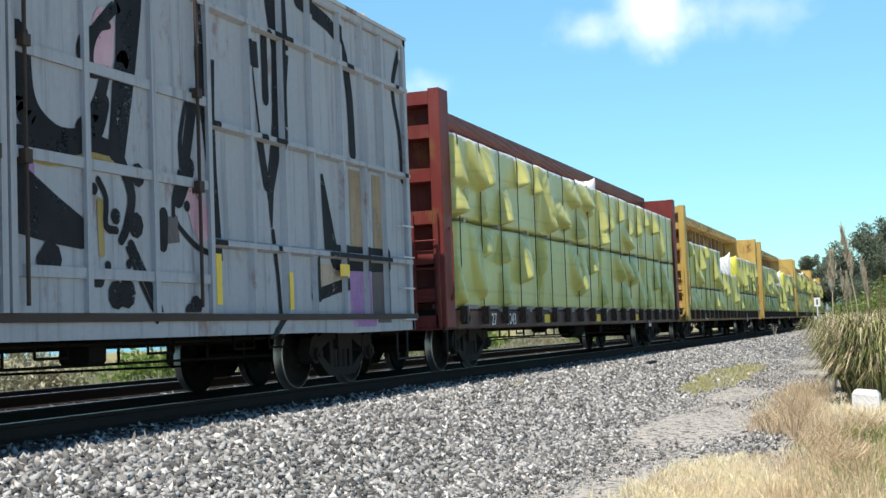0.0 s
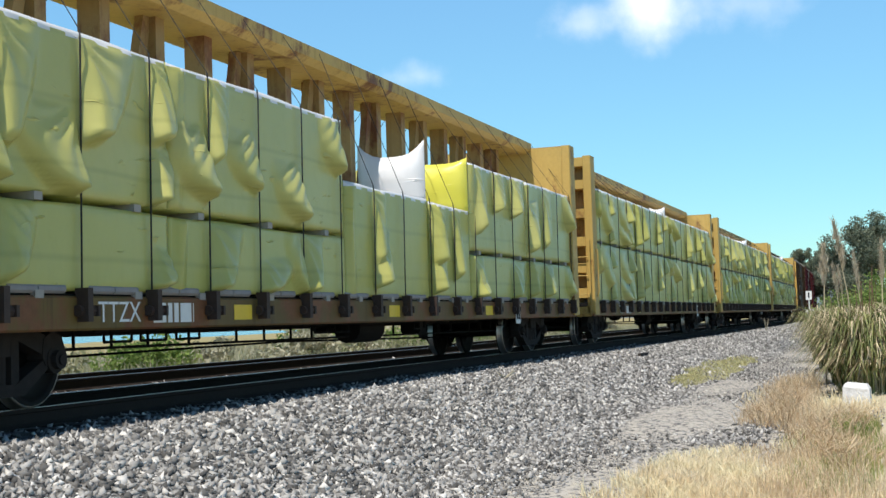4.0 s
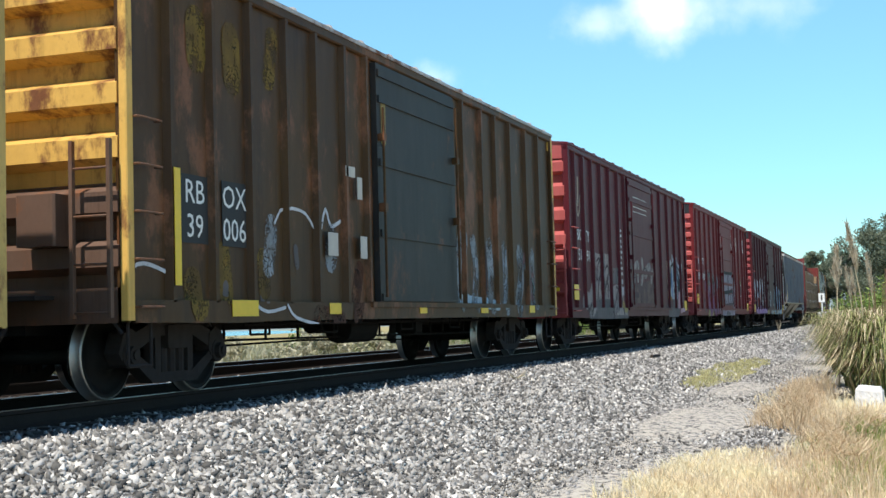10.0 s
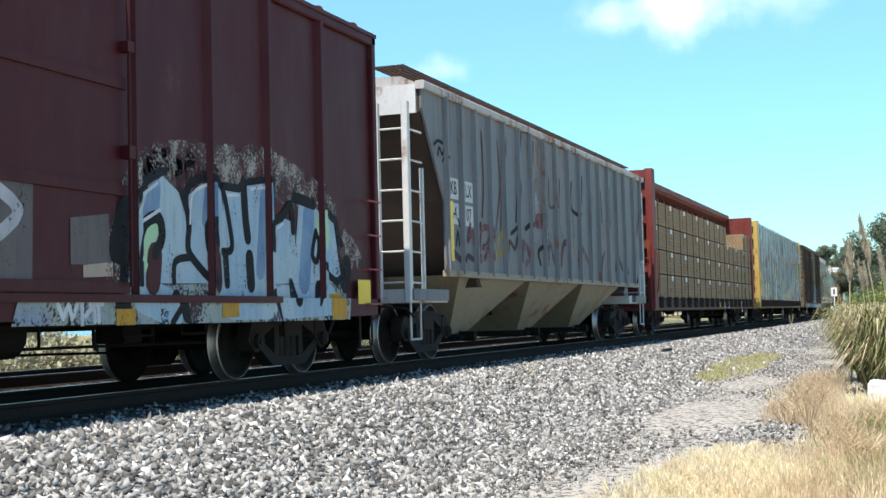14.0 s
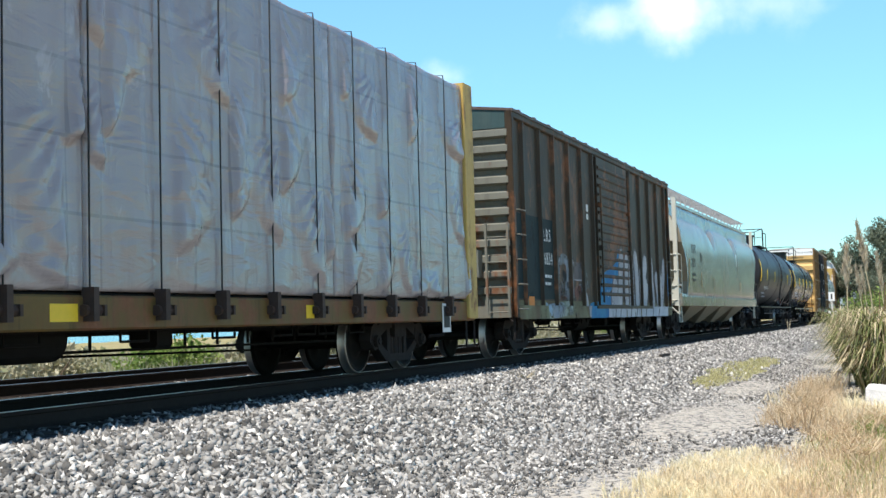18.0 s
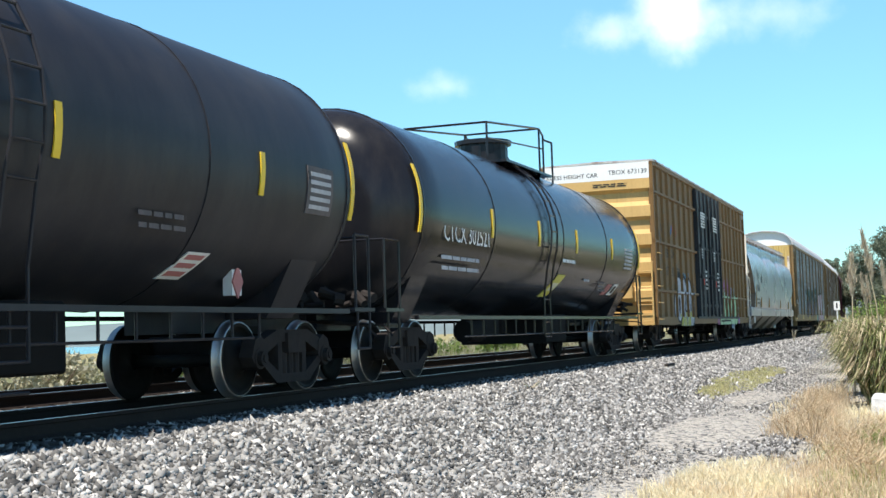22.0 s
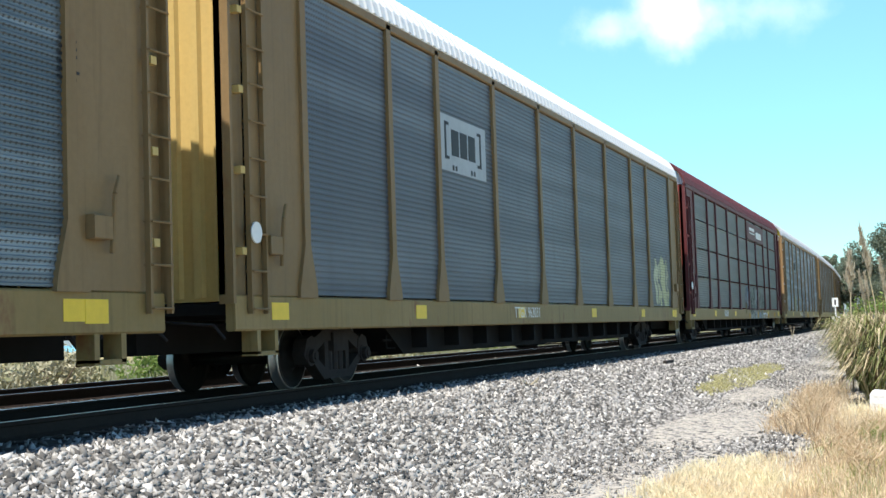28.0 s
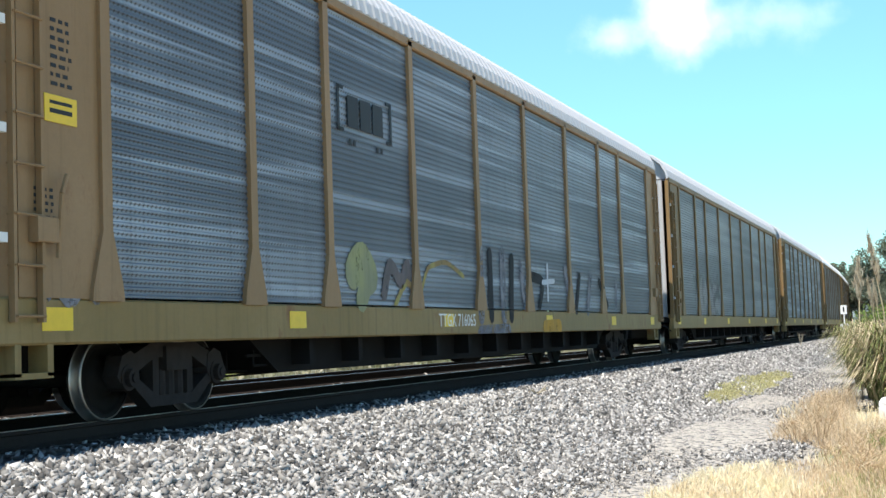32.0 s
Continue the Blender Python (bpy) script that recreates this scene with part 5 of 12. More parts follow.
def hopper_ends(car, L, m, deck_z, rail_top, face_m):
    e = L / 2
    for s in (-1, 1):
        part("end_platform", Shape().box(min(s * e, s * (e - 1.7)), max(s * e, s * (e - 1.7)), -1.4, 1.4, deck_z - 0.2, deck_z), m, car)
        for y in (-1.42, 1.42):
            part("corner_post", Shape().box(s * e - 0.06, s * e + 0.06, y - 0.05, y + 0.05, deck_z - 0.2, rail_top, 0.012), m, car)
        lad = Shape()
        z = deck_z + 0.1
        y0, y1 = -1.42, -0.95
        lad.box(s * e - 0.04, s * e + 0.04, y1 - 0.04, y1 + 0.04, deck_z - 0.15, rail_top)
        while z < rail_top - 0.3:
            lad.pipe([(s * e, y0, z), (s * e, y1, z)], 0.016)
            lad.pipe([(s * e, y0, z), (s * (e - 0.55), y0 - 0.03, z - 0.01)], 0.016)
            z += 0.46
        lad.box(s * (e - 0.55) - 0.03, s * (e - 0.55) + 0.03, y0 - 0.05, y0 + 0.0, deck_z - 0.2, deck_z + 1.85)
        part("corner_ladder", lad, m, car)
        part("end_rail", Shape().pipe([(s * e, -0.95, deck_z + 1.05), (s * e, 0.95, deck_z + 1.05)], 0.02).pipe([(s * e, 0.95, deck_z - 0.1), (s * e, 0.95, deck_z + 1.05)], 0.02), m, car)
        part("brake_gear", Shape().tube((s * (e - 0.45), 0.1, deck_z + 0.25), (s * (e - 0.45), 0.6, deck_z + 0.25), 0.17, 12).box(s * (e - 0.5) - 0.2, s * (e - 0.5) + 0.2, -0.5, -0.1, deck_z, deck_z + 0.35)
             .tube((s * (e - 0.3), -0.7, deck_z + 0.2), (s * (e - 0.3), -0.3, deck_z + 0.2), 0.08, 8), UNDER, car)
        step_iron(car, s * (e - 0.25) - 0.2, deck_z - 0.2, m, y=-1.42, drop=0.55)


def ribbed_hopper(label, L, m, m_low, roof_m, half, ribs, top=4.22, low=1.38, end_m=None):
    car = thing("covered_hopper", label, "hopper car", "freight cars of the train")
    e, yw = L / 2, 1.53
    a, b = -e + 1.35, e - 0.35
    for s in (-1, 1):
        ring = [(a, low + 0.02), (b - 1.0, low + 0.02), (b, low + 1.1), (b, top), (-e + 0.4, top), (-e + 0.4, top - 0.35), (a, low + 1.15)]
        part("side_wall", Shape().prism(ring, "y", min(s * yw, s * (yw - 0.04)), max(s * yw, s * (yw - 0.04))), m, car)
        for x in ribs:
            z0 = low if x < b - 1.0 else low + 1.1 * (x - b + 1.0)
            if x < a:
                z0 = low + 1.15
            part("side_post", post(x, z0, top - 0.03, s * yw, s * 0.07, 0.13, 0.06), m, car)
        part("top_chord", Shape().box(-e + 0.35, b + 0.05, min(s * 1.6, s * 1.45), max(s * 1.6, s * 1.45), top - 0.06, top + 0.07, 0.02), roof_m, car)
        part("bottom_chord", Shape().box(a, b - 0.9, min(s * 1.57, s * 1.46), max(s * 1.57, s * 1.46), low - 0.05, low + 0.05), m_low, car)
        part("side_sill", Shape().box(-e, -e + 1.5, min(s * 1.5, s * 1.4), max(s * 1.5, s * 1.4), 0.95, 1.12).box(e - 1.3, e, min(s * 1.5, s * 1.4), max(s * 1.5, s * 1.4), 0.95, 1.12), m, car)
    part("end_slope", Shape().prism([(-e + 0.4, top - 0.4), (-e + 0.4, top), (-e + 0.5, top), (a + 0.1, low + 1.15), (a + 1.8, low - 0.2), (a + 1.6, low - 0.2)], "y", -1.5, 1.5), END_SHADE, car)
    part("end_slope", Shape().prism([(b, top - 0.1), (b - 0.1, top), (b - 1.1, low + 0.9), (b - 2.4, low - 0.2), (b - 2.2, low - 0.2), (b, low + 1.0)], "y", -1.5, 1.5), m, car)
    part("roof", Shape().prism([(-1.55, top), (1.55, top), (1.2, top + 0.16), (0, top + 0.22), (-1.2, top + 0.16)], "x", -e + 0.4, b), roof_m, car)
    walkway(car, -e + 0.5, b, top + 0.34, STEEL_WORN, 0.95)
    for k in range(6):
        x = -5.8 + k * 2.3
        part("roof_hatch", Shape().box(x, x + 1.6, -0.45, 0.45, top + 0.2, top + 0.33, 0.03), roof_m, car)
    pockets(car, (-4.3, -0.2, 3.9), 1.95, 0.36, low, m_low)
    hopper_ends(car, L, end_m or m, 1.12, top - 0.3, m)
    part("end_sheet", Shape().box(-e + 0.36, -e + 0.4, -1.45, 1.45, top - 0.42, top + 0.02), end_m or m, car, "white end sheet")
    couplers(car, L)
    part("center_sill", Shape().box(-e, e, -0.3, 0.3, 0.7, 1.05), UNDER, car)
    running_gear(car, half)
    return car


def walkway(car, x0, x1, z, m, y=0.8, mesh_w=0.5, rise=0.0):
    """Running boards of open grating on both sides of the roof, on slanting struts."""
    for side in (-1, 1):
        s = Shape()
        n = max(4, int(mesh_w / 0.075))
        for k in range(n + 1):
            yy = side * (y + k * mesh_w / n - mesh_w / 2)
            s.box(x0, x1, yy - 0.007, yy + 0.007, z, z + 0.028)
        x = x0
        while x < x1:
            s.box(x, x + 0.01, side * y - mesh_w / 2, side * y + mesh_w / 2, z + 0.004, z + 0.026)
            x += 0.11
        part("running_board", s, m, car)
        x = x0 + 0.2
        while x < x1:
            st = Shape().prism([(side * (y + mesh_w / 2 - 0.02), z), (side * (y + mesh_w / 2), z - 0.02), (side * (y + mesh_w / 2 - 0.12), z - rise - 0.02), (side * (y + mesh_w / 2 - 0.17), z - rise)], "x", x, x + 0.045)
            part("board_strut", st, m, car)
            x += 0.95


# dark brown that paints the shade inside a hopper's open end
END_SHADE = plain("shaded end slope", (0.06, 0.047, 0.04, 1), 0.9, 0.0, 3, 0.5, 0.3, spec=0.1)
# rust colour, darkened to carry the end hood's shadow on the sheet
SLOPE = plain("rusty shaded slope sheet", (0.16, 0.13, 0.10, 1), 0.85, 0.0, 4, 0.4, 0.3, spec=0.15)


GRATE = plain("galvanised grating", (0.42, 0.43, 0.44, 1), 0.6, 0.3, 9, 0.3)


def smooth_ends(car, L, m, plated):
    """Corner posts, grab irons, end platform and steps of a smooth-sided hopper."""
    e = L / 2
    steps = (2.62, 2.12, 1.65, 1.2)
    for s in (-1, 1):
        x, xs = s * (e - 0.02), s * (e - 0.58)
        part("end_platform", Shape().box(min(x, s * (e - 1.7)), max(x, s * (e - 1.7)), -1.4, 1.4, 1.04, 1.2), m, car)
        for y in (-1.45, 1.45):
            sy = 1 if y > 0 else -1
            angle = Shape().box(x - 0.055, x + 0.055, y - 0.012, y + 0.012, 0.62 if plated else 1.02, 4.42, 0.006)
            angle.box(x + s * 0.03 - 0.012, x + s * 0.03 + 0.012, min(y, y - sy * 0.12), max(y, y - sy * 0.12), 1.02, 4.42, 0.006)
            part("corner_post", angle, m, car)
            part("grab_post", Shape().box(xs - 0.022, xs + 0.022, y - 0.03, y - 0.005, 1.1, 2.64, 0.006), m, car)
            for z in steps:
                part("grab_iron", Shape().pipe([(x, y, z), (x - s * 0.05, y + sy * 0.05, z + 0.01), (xs, y + sy * 0.02, z - 0.01)], 0.017), m, car)
                part("end_rung", Shape().pipe([(x, y, z), (x + s * 0.06, y - sy * 0.06, z), (x + s * 0.06, y - sy * 0.52, z), (x, y - sy * 0.56, z)], 0.017), m, car)
            if not plated:
                part("inner_post", Shape().box(x - 0.04, x + 0.04, y - sy * 0.56 - 0.03, y - sy * 0.56 + 0.03, 1.04, 4.3, 0.008), m, car)
            st = Shape().box(x - 0.025, x + 0.025, y - 0.02, y + 0.02, 0.52, 1.06, 0.005).box(xs + s * 0.16 - 0.02, xs + s * 0.16 + 0.02, y - 0.02, y + 0.02, 0.52, 1.06, 0.005)
            xa, xb = min(x, xs + s * 0.16), max(x, xs + s * 0.16)
            st.box(xa, xb, y - 0.05, y + 0.03, 0.5, 0.53, 0.005).box(xa, xb, y - 0.03, y + 0.01, 0.8, 0.825, 0.005)
            st.pipe([(x, y, 0.75), (x + s * 0.04, y - sy * 0.3, 1.06)], 0.025)
            part("step_iron", st, m, car)
            if plated:
                part("corner_gusset", Shape().prism([(y, 1.6), (y, 2.04), (y - sy * 0.1, 1.96), (y - sy * 0.22, 1.6)], "x", x - 0.02, x + 0.02), m, car)
                part("corner_box", Shape().box(min(x, s * (e - 0.5)), max(x, s * (e - 0.5)), min(y, y - sy * 0.14), max(y, y - sy * 0.14), 1.2, 1.57, 0.035), m, car)
        if plated:
            part("end_plate", Shape().box(x - 0.02, x + 0.02, -1.44, 1.44, 1.14, 1.6, 0.01), m, car)
            part("plate_rail", Shape().box(x - 0.05, x + 0.07, -1.3, 1.3, 1.6, 1.64, 0.01).box(x - 0.05, x + 0.07, -1.3, 1.3, 1.12, 1.16, 0.01), m, car)
        else:
            part("end_rail", Shape().pipe([(x + s * 0.05, -0.9, 1.3), (x + s * 0.3, -0.8, 1.32), (x + s * 0.3, 0.8, 1.32), (x + s * 0.05, 0.9, 1.3)], 0.022), m, car)
            part("brake_gear", Shape().tube((s * (e - 0.5), -1.1, 1.5), (s * (e - 0.5), -0.75, 1.5), 0.16, 14).box(s * (e - 0.45) - 0.12, s * (e - 0.45) + 0.12, -1.2, -1.0, 1.38, 1.62, 0.03).tube((s * (e - 0.8), -0.9, 1.35), (s * (e - 0.8), -0.2, 1.35), 0.12, 12), m, car)
            part("brake_rod", Shape().pipe([(s * (e - 0.9), -1.2, 1.22), (s * (e - 0.9), -1.2, 1.45), (s * (e - 1.2), -1.2, 1.45)], 0.02), UNDER, car)


def smooth_hopper(label, L, m, m_low, half, bays=3, sill_m=None, edge_m=None, hood_m=None, deck=4.74, notch=(), plated=False, slope_m=None):
    car = thing("covered_hopper", label, "hopper car", "freight cars of the train")
    e = L / 2
    nx, v, f = 132, [], []
    zs_, outs = [q[0] for q in notch], [q[1] for q in notch]
    joints = [L * (k / bays - 0.5) * 0.87 for k in range(1, bays)]
    low = [(1.54, 1.28), (1.565, 1.5), (1.572, 1.62), (1.585, 1.8), (1.592, 2.0), (1.6, 2.15), (1.6, 2.4)]
    np_ = len(low) + 15
    for s in (-1, 1):
        for i in range(nx + 1):
            x0 = (2 * i / nx - 1) * e
            near = min(abs(x0 - j) for j in joints)
            crest = 3.5 + 0.36 * (1 - math.exp(-near / 0.42))
            ring = low + [(1.235 + 0.365 * (1 - (k / 12) ** 3.0) ** 0.66, 2.4 + (crest - 2.4) * k / 12) for k in range(1, 13)]
            ring += [(1.228, crest + 0.03), (1.215, crest + (4.34 - crest) * 0.5), (1.21, 4.34)]
            for y, z in ring:
                out = float(np.interp(z, zs_, outs))
                v.append((max(-(e - out), min(e - out, x0)), s * y, z))
    m1 = (nx + 1) * np_
    for s in (0, 1):
        for i in range(nx):
            for j in range(np_ - 1):
                a = s * m1 + i * np_ + j
                f.append((a, a + np_, a + np_ + 1, a + 1))
    for i in range(nx):
        a = i * np_ + np_ - 1
        f.append((a, a + np_, m1 + a + np_, m1 + a))
        a = i * np_
        f.append((a, m1 + a, m1 + a + np_, a + np_))
    for i in (0, nx):
        for j in range(np_ - 1):
            a = i * np_ + j
            f.append((a, a + 1, m1 + a + 1, m1 + a))
    body = part("body", Shape().add(v, f), [m, slope_m or SLOPE], car)
    body.data.polygons.foreach_set("material_index", [0] * (len(f) - 2 * (np_ - 1)) + [1] * (2 * (np_ - 1)))
    body.data.polygons.foreach_set("use_smooth", [True] * (2 * nx * (np_ - 1)) + [False] * (len(f) - 2 * nx * (np_ - 1)))
    part("roof", Shape().prism([(-1.2, 4.30), (1.2, 4.30), (0.8, 4.46), (-0.8, 4.46)], "x", -e + 0.4, e - 0.4), m, car)
    for s in (-1, 1):
        part("roof_edge", Shape().box(-e + 0.36, e - 0.36, min(s * 1.1, s * 1.235), max(s * 1.1, s * 1.235), 4.25, 4.37, 0.02), edge_m or m, car)
        part("side_sill", Shape().prism([(s * 1.42, 1.02), (s * 1.545, 1.02), (s * 1.555, 1.3), (s * 1.535, 1.4), (s * 1.42, 1.4)], "x", -e + 0.05, e - 0.05), sill_m or m, car)
        h0, x_in, x_out = (3.06, 0.5, 0.03) if plated else (2.86, 0.75, 0.3)
        hood = Shape().prism([(-1.47, h0), (1.47, h0), (1.40, 3.5), (1.22, 3.86), (1.2, 4.3), (-1.2, 4.3), (-1.22, 3.86), (-1.40, 3.5)], "x", min(s * (e - x_out), s * (e - x_in)), max(s * (e - x_out), s * (e - x_in)))
        hood = part("end_hood", hood, hood_m or m, car)
        if not plated:
            for y in (-0.98, -0.5, 0.5, 0.98):
                part("hood_rib", Shape().box(min(s * (e - 0.3), s * (e - 0.22)), max(s * (e - 0.3), s * (e - 0.22)), y - 0.03, y + 0.03, h0, 4.28, 0.01), hood_m or m, hood)
    walkway(car, -e + 0.3, e - 0.3, deck, GRATE, 0.87, 0.55, deck - 4.35)
    pockets_n = 4
    pitch = (L - 5.2) / pockets_n
    pockets(car, [(-e + 2.6 + pitch * (k + 0.5)) for k in range(pockets_n)], pitch * 0.49, 0.34, 1.1, m_low, pipe=True)
    smooth_ends(car, L, hood_m or m, plated)
    couplers(car, L)
    part("center_sill", Shape().box(-e, e, -0.3, 0.3, 0.72, 1.05), UNDER, car)
    running_gear(car, half)
    return car


# ---- tank cars ----
def tank_decal(car, r, zc, x0, x1, z0, z1, material, name, label="", skew=0.0, lift=0.012):
    """A thin label on the shell's near side, bent to its curve."""
    v, n = [], 5
    for k in range(n + 1):
        z = z0 + (z1 - z0) * k / n
        for q in (r + lift, r - 0.01):
            y = -math.sqrt(max(q * q - (z - zc) ** 2, 0.0))
            v += [(x0 + skew * k / n, y, z), (x1 + skew * k / n, y, z)]
    f = []
    for k in range(n):
        a, b = 4 * k, 4 * k + 4
        f += [(a, a + 1, b + 1, b), (a, b, b + 2, a + 2), (a + 1, a + 3, b + 3, b + 1)]
    f += [(0, 2, 3, 1), (4 * n, 4 * n + 1, 4 * n + 3, 4 * n + 2)]
    return part(name, Shape().add(v, f), material, car, label)


def tank_car(label, L, m, half, r, zc, bars_at, seed, lx=0.45, dx=0.0):
    car = thing("tank_car", label, "tank car", "freight cars of the train")
    e, n = L / 2, 48
    prof = [(-e, 0.02), (-e + 0.03, r * 0.35), (-e + 0.12, r * 0.62), (-e + 0.28, r * 0.83), (-e + 0.48, r * 0.95), (-e + 0.72, r)]
    prof += [(x, r) for x in np.linspace(-e + 1.6, e - 1.6, 9)] + [(-a, b) for a, b in prof[::-1]]
    v, f, k = [], [], len(prof)
    for i in range(n):
        a = 2 * math.pi * i / n
        v += [(x, q * math.sin(a), zc + q * math.cos(a)) for x, q in prof]
    f = [(i * k + j, ((i + 1) % n) * k + j, ((i + 1) % n) * k + j + 1, i * k + j + 1) for i in range(n) for j in range(k - 1)]
    part("shell", Shape().add(v, f), m, car, smooth=True)

    def hoop(x, w, q, mat, a0=0.0, a1=2 * math.pi, name="weld_seam", steps=40):
        s, vs, fs = Shape(), [], []
        for i in range(steps + 1):
            a = a0 + (a1 - a0) * i / steps
            for xx, rr in ((x - w / 2, q - 0.004), (x - w / 2, q + 0.012), (x + w / 2, q + 0.012), (x + w / 2, q - 0.004)):
                vs.append((xx, -rr * math.sin(a), zc + rr * math.cos(a)))
        for i in range(steps):
            for j in range(3):
                fs.append((i * 4 + j, (i + 1) * 4 + j, (i + 1) * 4 + j + 1, i * 4 + j + 1))
        fs += [(0, 1, 2, 3), (steps * 4, steps * 4 + 3, steps * 4 + 2, steps * 4 + 1)]
        return part(name, s.add(vs, fs), mat, car)

    for x in (-e + 0.74, -e / 2, 0.35, e / 2, e - 0.74):
        hoop(x, 0.03, r, m)
    for i, x in enumerate(bars_at):
        hi, lo = (3.22, 2.2) if i in (0, len(bars_at) - 1) else (2.8, 2.31)
        hoop(x, 0.1, r + 0.004, YELLOW_TAPE, math.acos((hi - zc) / r), math.acos((lo - zc) / r), "reflective_strip", 8)
    top = zc + r
    part("manway", Shape().tube((dx, 0, top - 0.1), (dx, 0, top + 0.40), 0.52, 20).tube((dx, 0, top + 0.38), (dx, 0, top + 0.47), 0.60, 20), m, car)
    part("valve", Shape().tube((dx + 0.8, 0.2, top - 0.1), (dx + 0.8, 0.2, top + 0.3), 0.08, 8).tube((dx - 0.9, -0.15, top - 0.1), (dx - 0.9, -0.15, top + 0.26), 0.1, 8).tube((dx + 0.75, -0.2, top + 0.2), (dx + 1.0, -0.2, top + 0.2), 0.06, 8), m, car)
    rail = Shape()
    for y in (-0.85, 0.85):
        rail.pipe([(dx - 2.3, y, top - 0.15), (dx - 2.3, y, top + 0.5), (dx + 1.3, y, top + 0.86), (dx + 1.6, y, top + 0.74), (dx + 1.6, y, top - 0.2)], 0.022)
        rail.pipe([(dx - 2.3, y, top + 0.2), (dx + 1.6, y, top + 0.45)], 0.016)
        rail.pipe([(dx + 1.3, y, top + 0.86), (dx + 1.3, y, top - 0.2)], 0.022)
    rail.pipe([(dx + 1.3, -0.85, top + 0.86), (dx + 1.3, 0.85, top + 0.86)], 0.022).pipe([(dx + 1.95, -0.95, top - 0.3), (dx + 1.95, -0.95, top + 0.62), (dx + 1.6, -0.85, top + 0.66)], 0.022)
    rail.pipe([(dx - 2.3, -0.85, top + 0.5), (dx - 2.3, 0.85, top + 0.5)], 0.022)
    part("safety_rail", rail, m, car)
    part("platform", Shape().box(dx - 1.7, dx + 1.5, -1.05, -0.55, top - 0.2, top - 0.15).box(dx - 1.7, dx + 1.5, 0.55, 1.05, top - 0.2, top - 0.15), m, car)
    lad = Shape()
    angles = [math.pi * (0.19 + 0.06 * k) for k in range(8)]
    for x in (lx, lx + 0.42):
        lad.pipe([(x, -(r + 0.09) * math.sin(a), zc + (r + 0.09) * math.cos(a)) for a in angles] + [(x, -1.5, 1.35), (x, -1.5, 0.55)], 0.02)
    for a in angles:
        lad.pipe([(lx, -(r + 0.09) * math.sin(a), zc + (r + 0.09) * math.cos(a)), (lx + 0.42, -(r + 0.09) * math.sin(a), zc + (r + 0.09) * math.cos(a))], 0.014)
    for z in (dx + 1.2, 0.85, 0.56):
        lad.pipe([(lx, -1.5, z), (lx + 0.42, -1.5, z)], 0.016)
    part("ladder", lad, m, car)
    run = Shape()
    for y in (-1.5, 1.5):
        run.box(-e + 0.6, e - 0.6, y - 0.035, y + 0.035, zc - r - 0.06, zc - r + 0.0)
        x = -e + 1.5
        while x < e - 1.2:
            if abs(abs(x) - half) > 1.4:
                run.pipe([(x, y * 0.93, zc - r - 0.04), (x, y * 0.93, zc - r - 0.34)], 0.018)
            x += 0.62
    run.pipe([(-half + 1.6, -1.4, zc - r - 0.34), (half - 1.6, -1.4, zc - r - 0.34)], 0.016)
    part("side_rail", run, m, car)
    for s in (-1, 1):
        part("saddle", Shape().prism([(-1.35, zc - r * 0.52), (1.35, zc - r * 0.52), (0.9, zc - r - 0.1), (-0.9, zc - r - 0.1)], "x", s * half - 0.35, s * half + 0.35), m, car)
        part("stub_sill", Shape().box(min(s * (half - 1.6), s * (e + 0.35)), max(s * (half - 1.6), s * (e + 0.35)), -0.32, 0.32, 0.78, zc - r + 0.1), m, car)
        part("end_platform", Shape().box(min(s * (e - 0.25), s * (e + 0.42)), max(s * (e - 0.25), s * (e + 0.42)), -1.45, 1.45, 1.02, 1.07), m, car)
        h = Shape().pipe([(s * (e + 0.35), -1.4, 1.05), (s * (e + 0.35), -1.4, 2.05), (s * (e - 0.15), -1.42, 2.05), (s * (e - 0.15), -1.42, 1.05)], 0.02)
        h.pipe([(s * (e + 0.35), -1.4, 2.05), (s * (e + 0.35), 1.4, 2.05), (s * (e + 0.35), 1.4, 1.05)], 0.02)
        part("end_handrail", h, m, car)
        rnd = random.Random(seed + s)
        for _ in range(9):
            x, y = s * (e + rnd.uniform(-0.1, 0.25)), rnd.uniform(-1.3, -0.2)
            g = Shape().tube((x, y, rnd.uniform(1.1, 1.3)), (x + rnd.uniform(-0.1, 0.1), y + rnd.uniform(0.1, 0.3), rnd.uniform(1.1, 1.35)), rnd.uniform(0.04, 0.09), 8)
            part("brake_gear", g, STEEL_DARK, car)
        step_iron(car, s * (e + 0.1) - 0.2, 1.02, m, y=-1.42, drop=0.5)
    part("bottom_outlet", Shape().tube((0.2, 0, zc - r - 0.3), (0.2, 0, zc - r + 0.1), 0.3, 14).box(-2.6, -1.7, -0.8, -0.35, zc - r - 0.35, zc - r - 0.02), UNDER, car)
    part("outlet_box", Shape().box(0.9, 2.5, -1.0, 0.9, 0.42, zc - r + 0.06, 0.03), UNDER, car)
    part("air_reservoir", Shape().tube((-3.6, -0.75, zc - r - 0.26), (-2.8, -0.75, zc - r - 0.26), 0.2, 12), UNDER, car)
    couplers(car, L + 0.7)
    running_gear(car, half)
    return car


# ---- auto racks ----
RACK_POSTS = (-11.9, -9.15, -7.2, -4.35, -1.5, 1.27, 4.17, 7.0, 9.0, 12.3)


